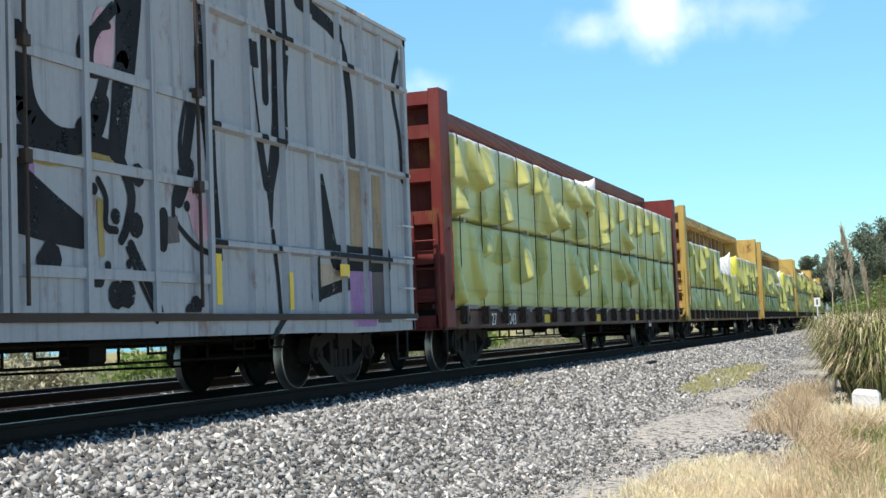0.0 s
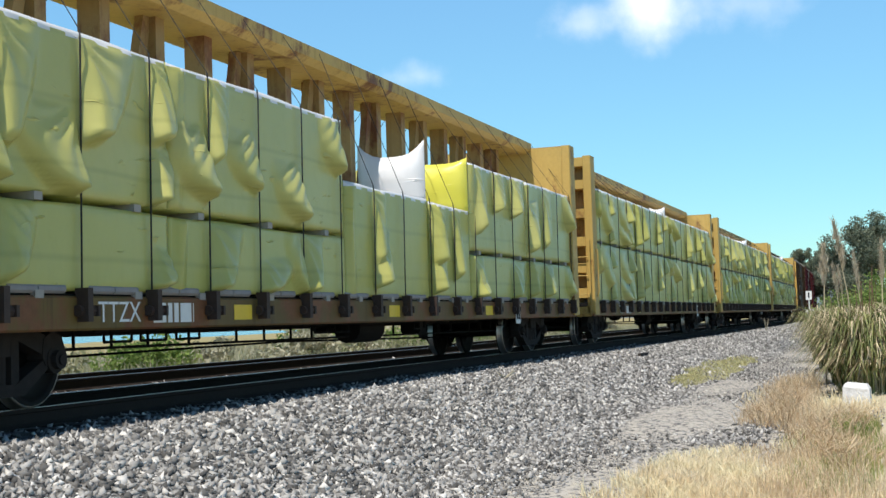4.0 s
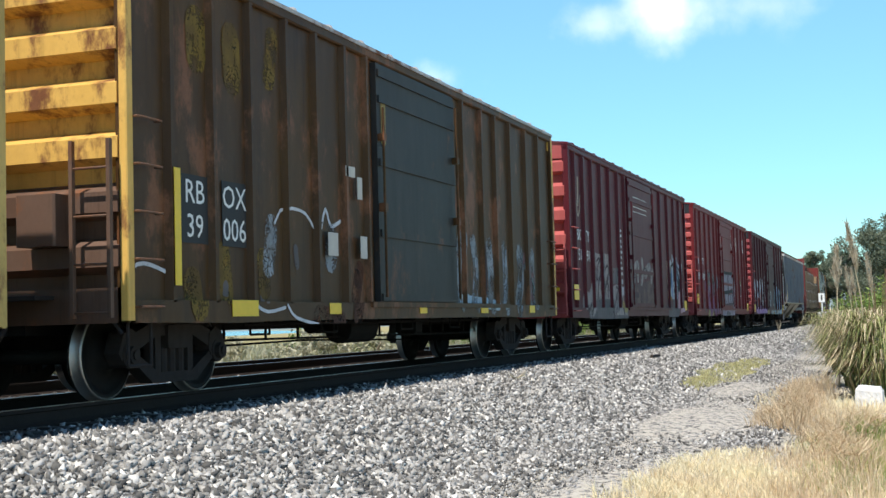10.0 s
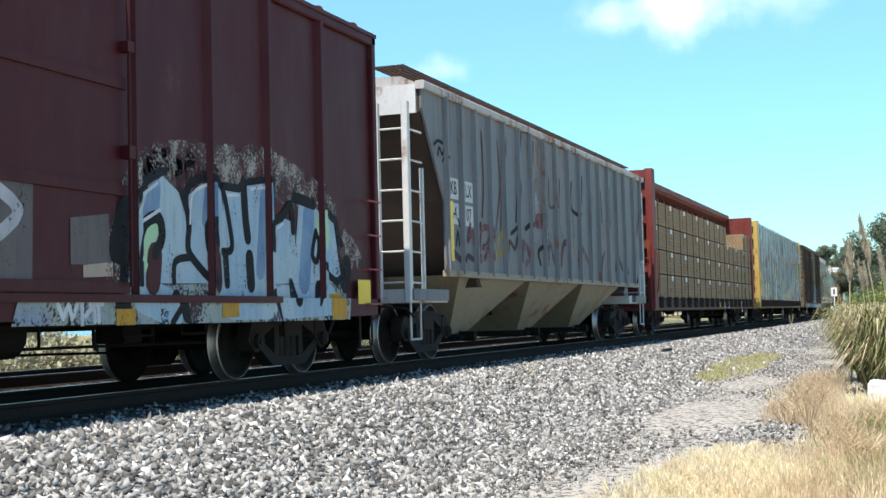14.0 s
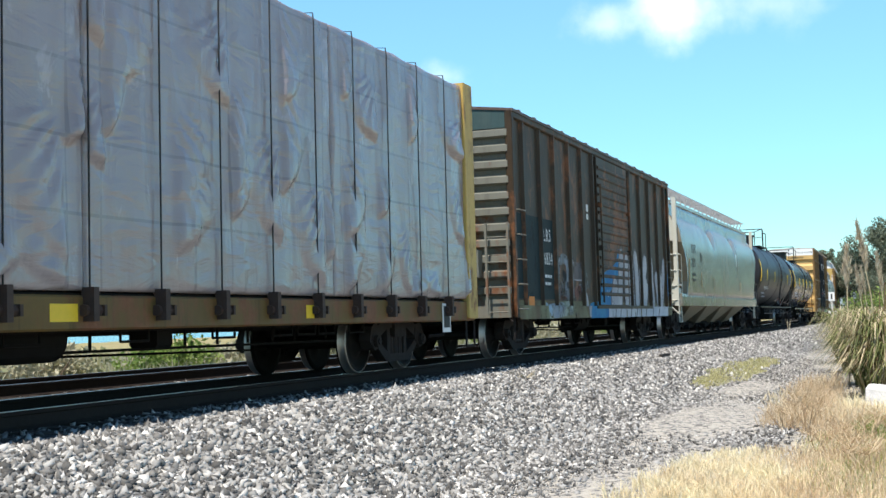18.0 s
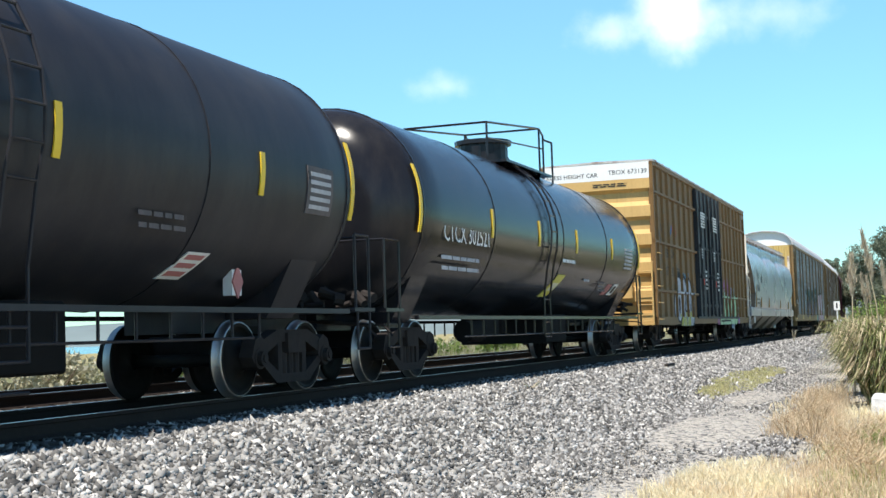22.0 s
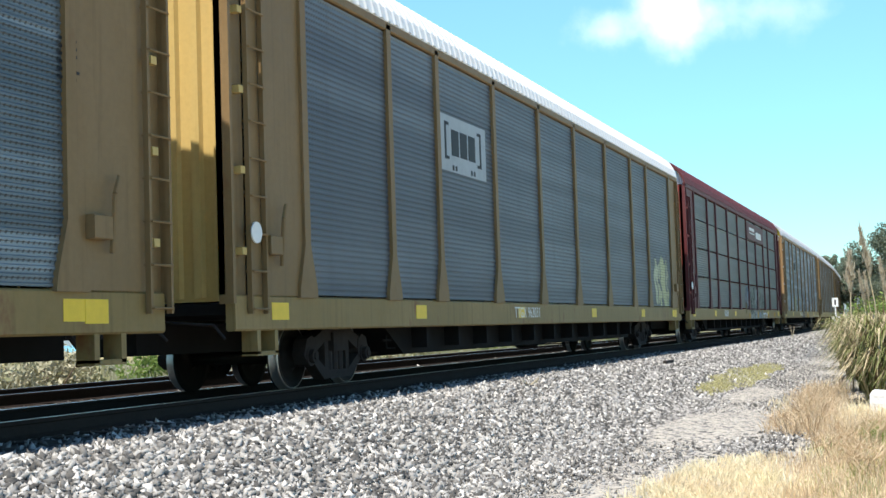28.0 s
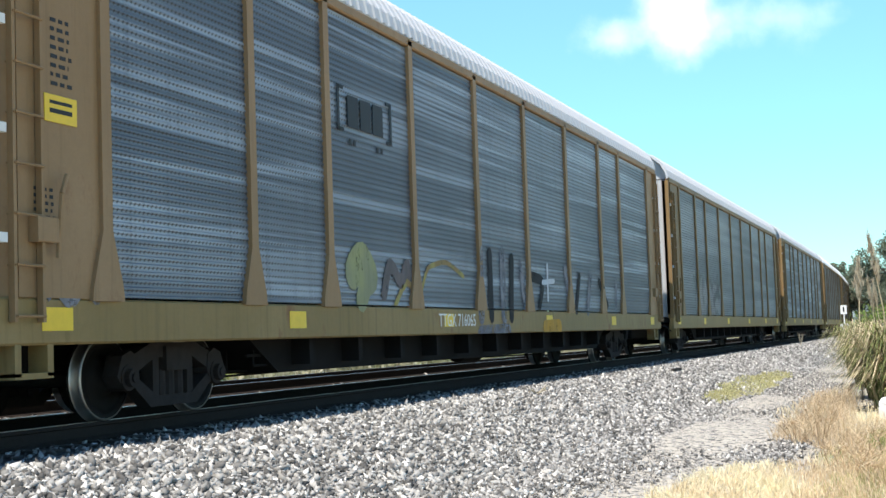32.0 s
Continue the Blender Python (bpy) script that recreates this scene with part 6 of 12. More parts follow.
def rack_panel(x0, x1, y, z0, z1, s, pitch=0.075, deep=0.011):
    n = int((z1 - z0) / pitch)
    ring = [(y - s * 0.02, z0)]
    for k in range(n):
        z = z0 + k * pitch
        ring += [(y, z), (y, z + pitch * 0.3), (y - s * deep, z + pitch * 0.45), (y - s * deep, z + pitch * 0.85)]
    ring += [(y, z1), (y - s * 0.02 - s * deep, z1), (y - s * 0.02 - s * deep, z0)]
    v = [(x, a, b) for x in (x0, x1) for a, b in ring]
    q = len(ring)
    return Shape().add(v, [(i, (i + 1) % q, q + (i + 1) % q, q + i) for i in range(q)])


def auto_rack(label, frame_m, panel_m, roof_m, door_m, sill_m, L=27.3, half=10.04, bands=(), door_top_m=None, split=(), ribs_apart=False):
    car = thing("auto_rack", label, "auto rack", "freight cars of the train")
    e, z0, eave = L / 2, 1.16, 5.12
    part("deck", Shape().box(-e + 0.3, e - 0.3, -1.42, 1.42, 0.95, 1.08), UNDER, car)
    part("upper_deck", Shape().box(-e + 0.8, e - 0.8, -1.4, 1.4, 3.0, 3.08), UNDER, car)
    for s in (-1, 1):
        part("side_sill", Shape().box(-e + 0.15, e - 0.15, min(s * 1.56, s * 1.44), max(s * 1.56, s * 1.44), 0.76, z0, 0.02), sill_m, car)
        part("top_rail", Shape().box(-e + 0.2, e - 0.2, min(s * 1.6, s * 1.5), max(s * 1.6, s * 1.5), eave - 0.14, eave, 0.02), frame_m, car)
        for x in RACK_POSTS:
            w = 0.075
            ring = [(x - w - 0.17, z0 - 0.02), (x - w - 0.15, z0 + 0.12), (x - w, z0 + 0.62), (x - w, eave - 0.05), (x + w, eave - 0.05), (x + w, z0 + 0.62), (x + w + 0.15, z0 + 0.12), (x + w + 0.17, z0 - 0.02)]
            part("side_post", Shape().prism(ring, "y", min(s * 1.6, s * 1.5), max(s * 1.6, s * 1.5)), frame_m, car)
        for a, b in zip(RACK_POSTS, RACK_POSTS[1:]):
            cuts = [z0 + 0.02, *split, eave - 0.16]
            for c, d in zip(cuts, cuts[1:]):
                part("screen_panel", rack_panel(a + 0.06, b - 0.06, s * 1.555, c + (0.025 if split else 0), d - (0.025 if split else 0), s), panel_m, car)
        for s2 in (-1, 1):
            a, b = sorted((12.35 if s2 > 0 else -11.95, s2 * (e - 0.55)))
            part("end_plate", Shape().box(a, b, min(s * 1.56, s * 1.5), max(s * 1.56, s * 1.5), z0, eave - 0.05), frame_m, car)
            c, d = sorted((s2 * (e - 0.5), s2 * (e - 0.05)))
            part("end_column", Shape().box(c, d, min(s * 1.5, s * 1.42), max(s * 1.5, s * 1.42), z0, eave - 0.1).box(d - 0.06 if s2 > 0 else c, d if s2 > 0 else c + 0.06, min(s * 1.6, s * 1.42), max(s * 1.6, s * 1.42), z0 - 0.1, eave - 0.1), frame_m, car)
    for s2 in (-1, 1):
        x0 = s2 * (e - 0.45) - 0.02
        ladder(car, x0 if s2 > 0 else x0, 0.95, eave - 0.4, frame_m, w=0.36, step=0.42, y=-1.6)
        part("hand_brake", Shape().box(s2 * 12.75 - 0.22, s2 * 12.75 + 0.06, -1.66, -1.56, 1.62, 1.84, 0.01).pipe([(s2 * 12.75 + 0.08, -1.63, 1.5), (s2 * 12.75 + 0.1, -1.66, 2.05), (s2 * 12.75 + 0.2, -1.64, 2.22)], 0.025), frame_m, car)
        part("step_bracket", Shape().box(s2 * 12.9 - 0.25, s2 * 12.9 - 0.17, -1.55, -1.35, 0.5, 1.0).box(s2 * 12.9 + 0.17, s2 * 12.9 + 0.25, -1.55, -1.35, 0.5, 1.0).box(s2 * 12.9 - 0.25, s2 * 12.9 + 0.25, -1.55, -1.35, 0.48, 0.53), sill_m, car)
    curve = [(-1.6, eave), (-1.56, eave + 0.2), (-1.42, eave + 0.44), (-1.15, eave + 0.66), (-0.7, eave + 0.8), (0, eave + 0.86)]
    curve = curve + [(-y, z) for y, z in curve[-2::-1]]
    inner = [(y * 0.97, z - 0.06) for y, z in curve[::-1]]
    roof = Shape().prism(curve + inner, "x", -e + 0.1, e - 0.1)
    x, spots = -e + 0.2, []
    while x < e - 0.2:
        spots.append(x)
        x += 0.26
    top_sheet = part("roof", roof, roof_m, car)
    q = len(curve)
    v = [(xx, y * k, eave + (z - eave) * k + (k - 1) * 1.0) for xx, k in ((0.0, 1.0), (0.04, 1.009), (0.09, 1.009), (0.13, 1.0)) for y, z in curve]
    rib = [(r * q + i, r * q + i + 1, (r + 1) * q + i + 1, (r + 1) * q + i) for r in range(3) for i in range(q - 1)]
    if ribs_apart:
        me = Shape().add(v, rib).mesh("roof_rib", roof_m)
        for x in spots:
            part("roof_rib", me, roof_m, top_sheet, at=(x, 0, 0))
    else:
        rest = Shape()
        for x in spots:
            rest.add([(a + x, b, c) for a, b, c in v], rib)
        tagged(part("roof_ribs", rest, roof_m, top_sheet), kind="stuff")
    for s2 in (-1, 1):
        xd = s2 * (e - 0.32)
        arch = [(y * 0.95, z - 0.06) for y, z in curve]
        part("door_header", Shape().prism(arch, "x", min(xd, xd - s2 * 0.05), max(xd, xd - s2 * 0.05)), door_top_m or door_m, car)
        for y0, y1 in ((-1.46, -0.02), (0.02, 1.46)):
            leaf = part("end_door", Shape().box(min(xd, xd - s2 * 0.06), max(xd, xd - s2 * 0.06), y0, y1, 1.1, eave - 0.02), door_m, car)
            for k in range(5):
                yy = y0 + (y1 - y0) * (k + 0.5) / 5
                part("door_fold", Shape().prism([(xd, yy - 0.08), (xd + s2 * 0.05, yy - 0.05), (xd + s2 * 0.05, yy + 0.05), (xd, yy + 0.08)], "z", 1.14, eave - 0.06), door_m, leaf)
            yh = -1.5 if y0 < 0 else 1.5
            for zh in (1.6, 2.5, 3.4, 4.3):
                part("hinge", Shape().box(xd - 0.05, xd + 0.05, yh - 0.1, yh + 0.1, zh, zh + 0.08), door_m, leaf)
    couplers(car, L, reach=0.7)
    part("underframe", Shape().prism([(-half + 1.5, 0.76), (half - 1.5, 0.76), (half - 2.2, 0.36), (-half + 2.2, 0.36)], "y", -1.15, 1.15), UNDER, car)
    for x in np.arange(-half + 2.6, half - 2.4, 1.45):
        part("cross_bearer", Shape().box(x - 0.06, x + 0.06, -1.4, 1.4, 0.45, 0.78), UNDER, car)
    underbody(car, L, half, 0.68, 7, tanks=True)
    running_gear(car, half, 0.42, 1.68)
    return car

# ---- sprayed paint on the cars ----
BOX_FACES = {}


def cut(poly, xa, xb, za, zb):
    """The part of a convex (x, z) outline inside a rectangle."""
    for i, v, keep_more in ((0, xa, True), (0, xb, False), (1, za, True), (1, zb, False)):
        out = []
        for p, q in zip(poly, poly[1:] + poly[:1]):
            a, b = (p[i] >= v) == keep_more, (q[i] >= v) == keep_more
            if a:
                out.append(p)
            if a != b:
                t = (v - p[i]) / (q[i] - p[i])
                out.append((p[0] + (q[0] - p[0]) * t, p[1] + (q[1] - p[1]) * t))
        poly = out
        if len(poly) < 3:
            return []
    return poly


def spray_paint(name, a, b, scale=1.3, wear=0.38):
    """Sprayed paint, uneven, streaked, and worn through in places by the amount wear."""
    if name in MADE:
        return MADE[name]
    n = Nodes(name)
    c = n.mix(n.ramp(n.noise(scale, 3, 0.5), 0.38, 0.62), a, b)
    streak = n.ramp(n.noise(7, 5, 0.7, n.scaled(1.6, 1, 0.25)), 0.42, 0.72)
    c = n.mix(n.math("MULTIPLY", streak, 0.4), c, tuple(v * 0.5 for v in a[:3]) + (1,))
    c = n.mix(n.math("MULTIPLY", n.ramp(n.noise(38, 3, 0.6), 0.5, 0.8), 0.25), c, tuple(min(1, v * 1.25 + 0.02) for v in b[:3]) + (1,))
    cover = n.math("ADD", n.math("MULTIPLY", n.noise(3.2, 5, 0.65, n.scaled(1, 1, 0.6)), 0.6), n.math("MULTIPLY", n.noise(30, 3, 0.6), 0.4))
    n.link(n.ramp(cover, wear - 0.05, wear + 0.06), n.b.inputs["Alpha"])
    MADE[name] = n.done(c, 0.65, 0.0, 0.12)
    return MADE[name]


class Spray:
    """Layers of sprayed strokes on a car's near side, following the posts, rails, sill and door."""

    def __init__(self, faces):
        self.faces, self.s, self.mats, self.k = faces, Shape(), [], 0

    def put(self, poly, material, lift):
        if material not in self.mats:
            self.mats.append(material)
        self.s.slot = self.mats.index(material)
        self.k += 1
        area = sum(p[0] * q[1] - q[0] * p[1] for p, q in zip(poly, poly[1:] + poly[:1]))
        if area < 0:
            poly = poly[::-1]
        for xa, xb, za, zb, y in self.faces:
            c = cut(poly, xa, xb, za, zb)
            if len(c) >= 3:
                self.s.add([(p[0], y - 0.003 - lift * 0.0016 - (self.k % 40) * 0.00003, p[1]) for p in c], [tuple(range(len(c)))])

    def line(self, pts, w, material, lift=0, w2=None, cap=True):
        w2 = w if w2 is None else w2
        n = len(pts) - 1
        for i in range(n):
            (x0, z0), (x1, z1) = pts[i], pts[i + 1]
            a, b = (w + (w2 - w) * i / n) / 2, (w + (w2 - w) * (i + 1) / n) / 2
            l = math.hypot(x1 - x0, z1 - z0) or 1
            nx, nz = -(z1 - z0) / l, (x1 - x0) / l
            self.put([(x0 + nx * a, z0 + nz * a), (x0 - nx * a, z0 - nz * a), (x1 - nx * b, z1 - nz * b), (x1 + nx * b, z1 + nz * b)], material, lift)
        if cap:
            for i, (x, z) in enumerate(pts):
                self.spot(x, z, (w + (w2 - w) * i / n) / 2, material, lift)
        return self

    def spot(self, x, z, r, material, lift=0, n=9):
        self.put([(x + r * math.cos(6.2832 * i / n), z + r * math.sin(6.2832 * i / n)) for i in range(n)], material, lift)
        return self

    def block(self, x0, x1, z0, z1, material, lift=0, skew=0.0):
        self.put([(x0, z0), (x1, z0), (x1 + skew, z1), (x0 + skew, z1)], material, lift)
        return self

    def done(self, car, label):
        return tagged(part("graffiti", self.s.mesh("graffiti", self.mats), None, car), label, kind="stuff")


def curve(pts, n=4):
    """A smooth line through the points."""
    out = []
    for i in range(len(pts) - 1):
        p0, p1, p2, p3 = pts[max(i - 1, 0)], pts[i], pts[i + 1], pts[min(i + 2, len(pts) - 1)]
        for k in range(n):
            t = k / n
            out.append(tuple(0.5 * (2 * b + (c - a) * t + (2 * a - 5 * b + 4 * c - d) * t * t + (3 * b - a - 3 * c + d) * t ** 3) for a, b, c, d in zip(p0, p1, p2, p3)))
    return out + [pts[-1]]


FORMS = [
    [((0, 0), (0.05, 0.5), (0, 1)), ((0, 1), (0.8, 0.9), (0.72, 0.55), (0.05, 0.5)), ((0.25, 0.5), (0.95, 0))],
    [((0.85, 0.88), (0.35, 1), (0, 0.6), (0.02, 0.25), (0.4, 0), (0.9, 0.14))],
    [((0.02, 0), (0.3, 0.6), (0.5, 1)), ((0.5, 1), (0.7, 0.5), (0.95, 0)), ((0.2, 0.35), (0.75, 0.32))],
    [((0.9, 0.9), (0.25, 1), (0.1, 0.65), (0.75, 0.42), (0.85, 0.1), (0.05, 0))],
    [((0, 1), (0.04, 0.5), (0, 0)), ((0, 0), (0.85, 0.05)), ((0, 0.5), (0.6, 0.52)), ((0, 1), (0.85, 0.94))],
    [((0.08, 1), (0.05, 0.35), (0.45, 0), (0.88, 0.3), (0.9, 1))],
    [((0.5, 1), (0.05, 0.7), (0.05, 0.25), (0.5, 0), (0.92, 0.3), (0.9, 0.72), (0.5, 1))],
    [((0, 0), (0.03, 0.5), (0, 1)), ((0.85, 1), (0.3, 0.6), (0.05, 0.5)), ((0.1, 0.5), (0.5, 0.3), (0.95, 0))],
]


def throw_up(sp, x0, x1, z0, z1, n, seed, w, fill, edge, halo=None, low=None, split=0.45, shine=None, rim=0.07, base=1):
    """A row of fat letter-like forms with an outline, a cloud of colour behind and a second colour below."""
    rnd = random.Random(seed)
    order = list(range(len(FORMS)))
    rnd.shuffle(order)
    lines = []
    cell = (x1 - x0) / n
    for k in range(n):
        sl, up = rnd.uniform(-0.1, 0.1), rnd.uniform(-0.06, 0.10) * (z1 - z0)
        mirror, turn = rnd.random() < 0.6, rnd.random() < 0.5
        for f in FORMS[order[k % len(order)]]:
            f = [(1 - a if mirror else a, 1 - b if turn else b) for a, b in f]
            lines.append(curve([(x0 + cell * (k + 1.12 * a - 0.06 + sl * (b - 0.5)), z0 + w / 2 + (z1 - z0 - w) * b + up) for a, b in f], 3))
    if halo:
        for l in lines:
            sp.line(l, w + 0.34, halo, base)
    for l in lines:
        sp.line(l, w + 2 * rim, edge, base + 1)
    for l in lines:
        sp.line(l, w, fill, base + 2)
    if low:
        zs = z0 + (z1 - z0) * split
        keep = sp.faces
        sp.faces = [(a, b, c, min(d, zs), y) for a, b, c, d, y in keep if c < zs]
        for l in lines:
            sp.line(l, w, low, base + 3)
        sp.faces = keep
    if shine:
        for l in lines:
            p = l[len(l) // 3]
            sp.line([(p[0] - w * 0.2, p[1] + 0.1), (p[0] - w * 0.2, p[1] - 0.04)], 0.035, shine, base + 4)
    return sp


def bars_faces(L):
    """Faces of an auto rack's near side: screens, posts, sill."""
    rows = [(a, b, 1.18, 4.95, -1.556) for a, b in zip(RACK_POSTS, RACK_POSTS[1:])]
    return rows + [(x - 0.07, x + 0.07, 1.7, 5.0, -1.601) for x in RACK_POSTS] + [(-L / 2 + 0.2, L / 2 - 0.2, 0.76, 1.16, -1.561)]


INK = spray_paint("black spray", (0.012, 0.012, 0.014, 1), (0.02, 0.02, 0.024, 1))
SILVER = spray_paint("silver spray", (0.48, 0.48, 0.50, 1), (0.36, 0.36, 0.39, 1))
CHALK = spray_paint("white spray", (0.60, 0.61, 0.64, 1), (0.50, 0.52, 0.56, 1))
LILAC = spray_paint("purple spray", (0.32, 0.17, 0.36, 1), (0.40, 0.26, 0.42, 1))
PINK = spray_paint("pink spray", (0.50, 0.28, 0.34, 1), (0.56, 0.38, 0.42, 1))
ORANGE = spray_paint("orange spray", (0.42, 0.10, 0.05, 1), (0.30, 0.06, 0.045, 1))
SKYBLUE = spray_paint("pale blue spray", (0.31, 0.42, 0.52, 1), (0.38, 0.47, 0.52, 1))
BLUE = spray_paint("blue spray", (0.03, 0.16, 0.36, 1), (0.05, 0.24, 0.42, 1))
MINT = spray_paint("mint spray", (0.36, 0.56, 0.32, 1), (0.44, 0.62, 0.42, 1))
MAGENTA = spray_paint("magenta spray", (0.22, 0.05, 0.15, 1), (0.34, 0.17, 0.30, 1), 3.0)
LEMON = spray_paint("yellow spray", (0.44, 0.42, 0.10, 1), (0.48, 0.46, 0.22, 1))
OCHRE = spray_paint("ochre spray", (0.28, 0.21, 0.06, 1), (0.36, 0.28, 0.12, 1))
BUFF = spray_paint("buff spray", (0.42, 0.34, 0.26, 1), (0.38, 0.30, 0.25, 1))
TAN = spray_paint("tan patch", (0.30, 0.22, 0.14, 1), (0.36, 0.27, 0.18, 1))
MIST = spray_paint("grey mist", (0.34, 0.31, 0.28, 1), (0.20, 0.15, 0.15, 1), 7.0, 0.52)
WASH = spray_paint("pale wash", (0.34, 0.37, 0.30, 1), (0.26, 0.30, 0.36, 1), 1.3, 0.46)
BLUEWASH = spray_paint("denim spray", (0.12, 0.20, 0.34, 1), (0.20, 0.30, 0.42, 1))
ORANGE2 = spray_paint("orange tape", (0.50, 0.27, 0.04, 1), (0.42, 0.24, 0.05, 1), 4.0)
BUFF2 = spray_paint("dusty silver spray", (0.33, 0.28, 0.26, 1), (0.25, 0.21, 0.21, 1), 3.0, 0.43)
DIMINK = spray_paint("faded black spray", (0.05, 0.035, 0.04, 1), (0.08, 0.05, 0.055, 1), 3.0)
BROWNISH = spray_paint("dun spray", (0.15, 0.10, 0.085, 1), (0.10, 0.06, 0.06, 1), 4.0)
PALEB = spray_paint("pale blue-grey spray", (0.40, 0.42, 0.46, 1), (0.34, 0.38, 0.44, 1), 3.0)
PEACH = spray_paint("peach spray", (0.46, 0.34, 0.28, 1), (0.42, 0.28, 0.22, 1), 2.0)
ROSE = spray_paint("rose spray", (0.44, 0.25, 0.28, 1), (0.46, 0.34, 0.38, 1), 2.0)
ROSE2 = spray_paint("mauve spray", (0.36, 0.22, 0.30, 1), (0.42, 0.28, 0.34, 1), 2.0)
BUFF3 = spray_paint("salmon spray", (0.44, 0.22, 0.14, 1), (0.40, 0.22, 0.20, 1), 2.0)
TEALD = spray_paint("dusty teal spray", (0.13, 0.19, 0.19, 1), (0.17, 0.09, 0.09, 1), 6.0, 0.46)
OLIVE = spray_paint("olive spray", (0.17, 0.13, 0.04, 1), (0.12, 0.08, 0.03, 1), 4.0)
LEMOND = spray_paint("dusty yellow spray", (0.32, 0.28, 0.10, 1), (0.26, 0.18, 0.08, 1), 4.0)
LILAC2 = spray_paint("dusty purple spray", (0.17, 0.06, 0.15, 1), (0.22, 0.10, 0.17, 1), 3.0)
SILVER2 = spray_paint("dusty lilac silver", (0.27, 0.24, 0.29, 1), (0.22, 0.19, 0.22, 1), 3.0)
SLATE2 = spray_paint("dim grey panel", (0.12, 0.085, 0.09, 1), (0.08, 0.05, 0.055, 1), 3.0)
BRIGHTB = spray_paint("bright blue spray", (0.05, 0.28, 0.44, 1), (0.04, 0.22, 0.38, 1), 2.4)
CHALK2 = spray_paint("blue-white spray", (0.52, 0.54, 0.58, 1), (0.44, 0.47, 0.53, 1))
MINTY = spray_paint("sea-green spray", (0.18, 0.40, 0.32, 1), (0.24, 0.44, 0.36, 1))
MAROON2 = spray_paint("brown lettering", (0.16, 0.06, 0.04, 1), (0.20, 0.08, 0.05, 1))
SLATE = spray_paint("slate grey patch", (0.11, 0.10, 0.10, 1), (0.14, 0.12, 0.12, 1))
GHOST = spray_paint("ghostly pale spray", (0.26, 0.29, 0.32, 1), (0.17, 0.17, 0.17, 1), 3.0, 0.48)

# ---- the train ----
WHITE, GREYBLUE = (0.62, 0.63, 0.62, 1), (0.30, 0.34, 0.40, 1)


def wrap_material(name, colour, light, course, seed):
    """Lumber wrap: smooth thin plastic, a little glossy; the courses of the pack show faintly through it."""
    n = Nodes(name)
    x, y, z = n.xyz()
    broad = n.noise(0.5, 3, 0.5, n.scaled(1, 1, 1, (seed, 0, 0)))
    c = n.mix(n.ramp(broad, 0.3, 0.7), colour, light)
    zz = n.math("ADD", z, n.math("MULTIPLY", n.noise(0.4, 2, 0.5, n.scaled(1, 1, 0.2, (seed, 0, 0))), 0.10))
    gap = n.math("ABSOLUTE", n.math("SUBTRACT", n.math("FRACT", n.math("MULTIPLY", zz, 1 / course)), 0.5))
    c = n.mix(n.math("MULTIPLY", n.math("SUBTRACT", 1.0, n.ramp(gap, 0.0, 0.075)), 0.30), c, tuple(v * 0.55 for v in colour[:3]) + (1,))
    dust = n.noise(7, 5, 0.65, n.scaled(1, 1, 0.6, (0, seed, 0)))
    c = n.mix(n.math("MULTIPLY", n.ramp(dust, 0.45, 0.8), 0.12), c, tuple(v * 0.5 for v in colour[:3]) + (1,))
    pull = n.ramp(n.noise(1.0, 3, 0.55, n.scaled(2.2, 1, 9.0, (seed, 0, 0)), 0.5), 0.66, 0.80)
    n.bump(n.math("ADD", pull, n.math("MULTIPLY", n.noise(2.0, 3, 0.5, n.scaled(1, 1, 1, (seed, 0, 0))), 0.5)), 0.5, 0.05)
    return n.done(c, 0.34, 0.0, 0.5)


GREEN_WRAP = [wrap_material("green lumber wrap", (0.385, 0.38, 0.09, 1), (0.44, 0.425, 0.12, 1), 0.70, 1.0), wrap_material("green lumber wrap, paler", (0.40, 0.395, 0.105, 1), (0.47, 0.45, 0.145, 1), 0.62, 5.0)]
YELLOW_WRAP = wrap_material("yellow wrap end", (0.62, 0.58, 0.06, 1), (0.75, 0.70, 0.12, 1), 3.0, 3.0)
WHITE_WRAP = wrap_material("white wrap end", (0.66, 0.66, 0.66, 1), (0.78, 0.78, 0.78, 1), 3.0, 3.5)


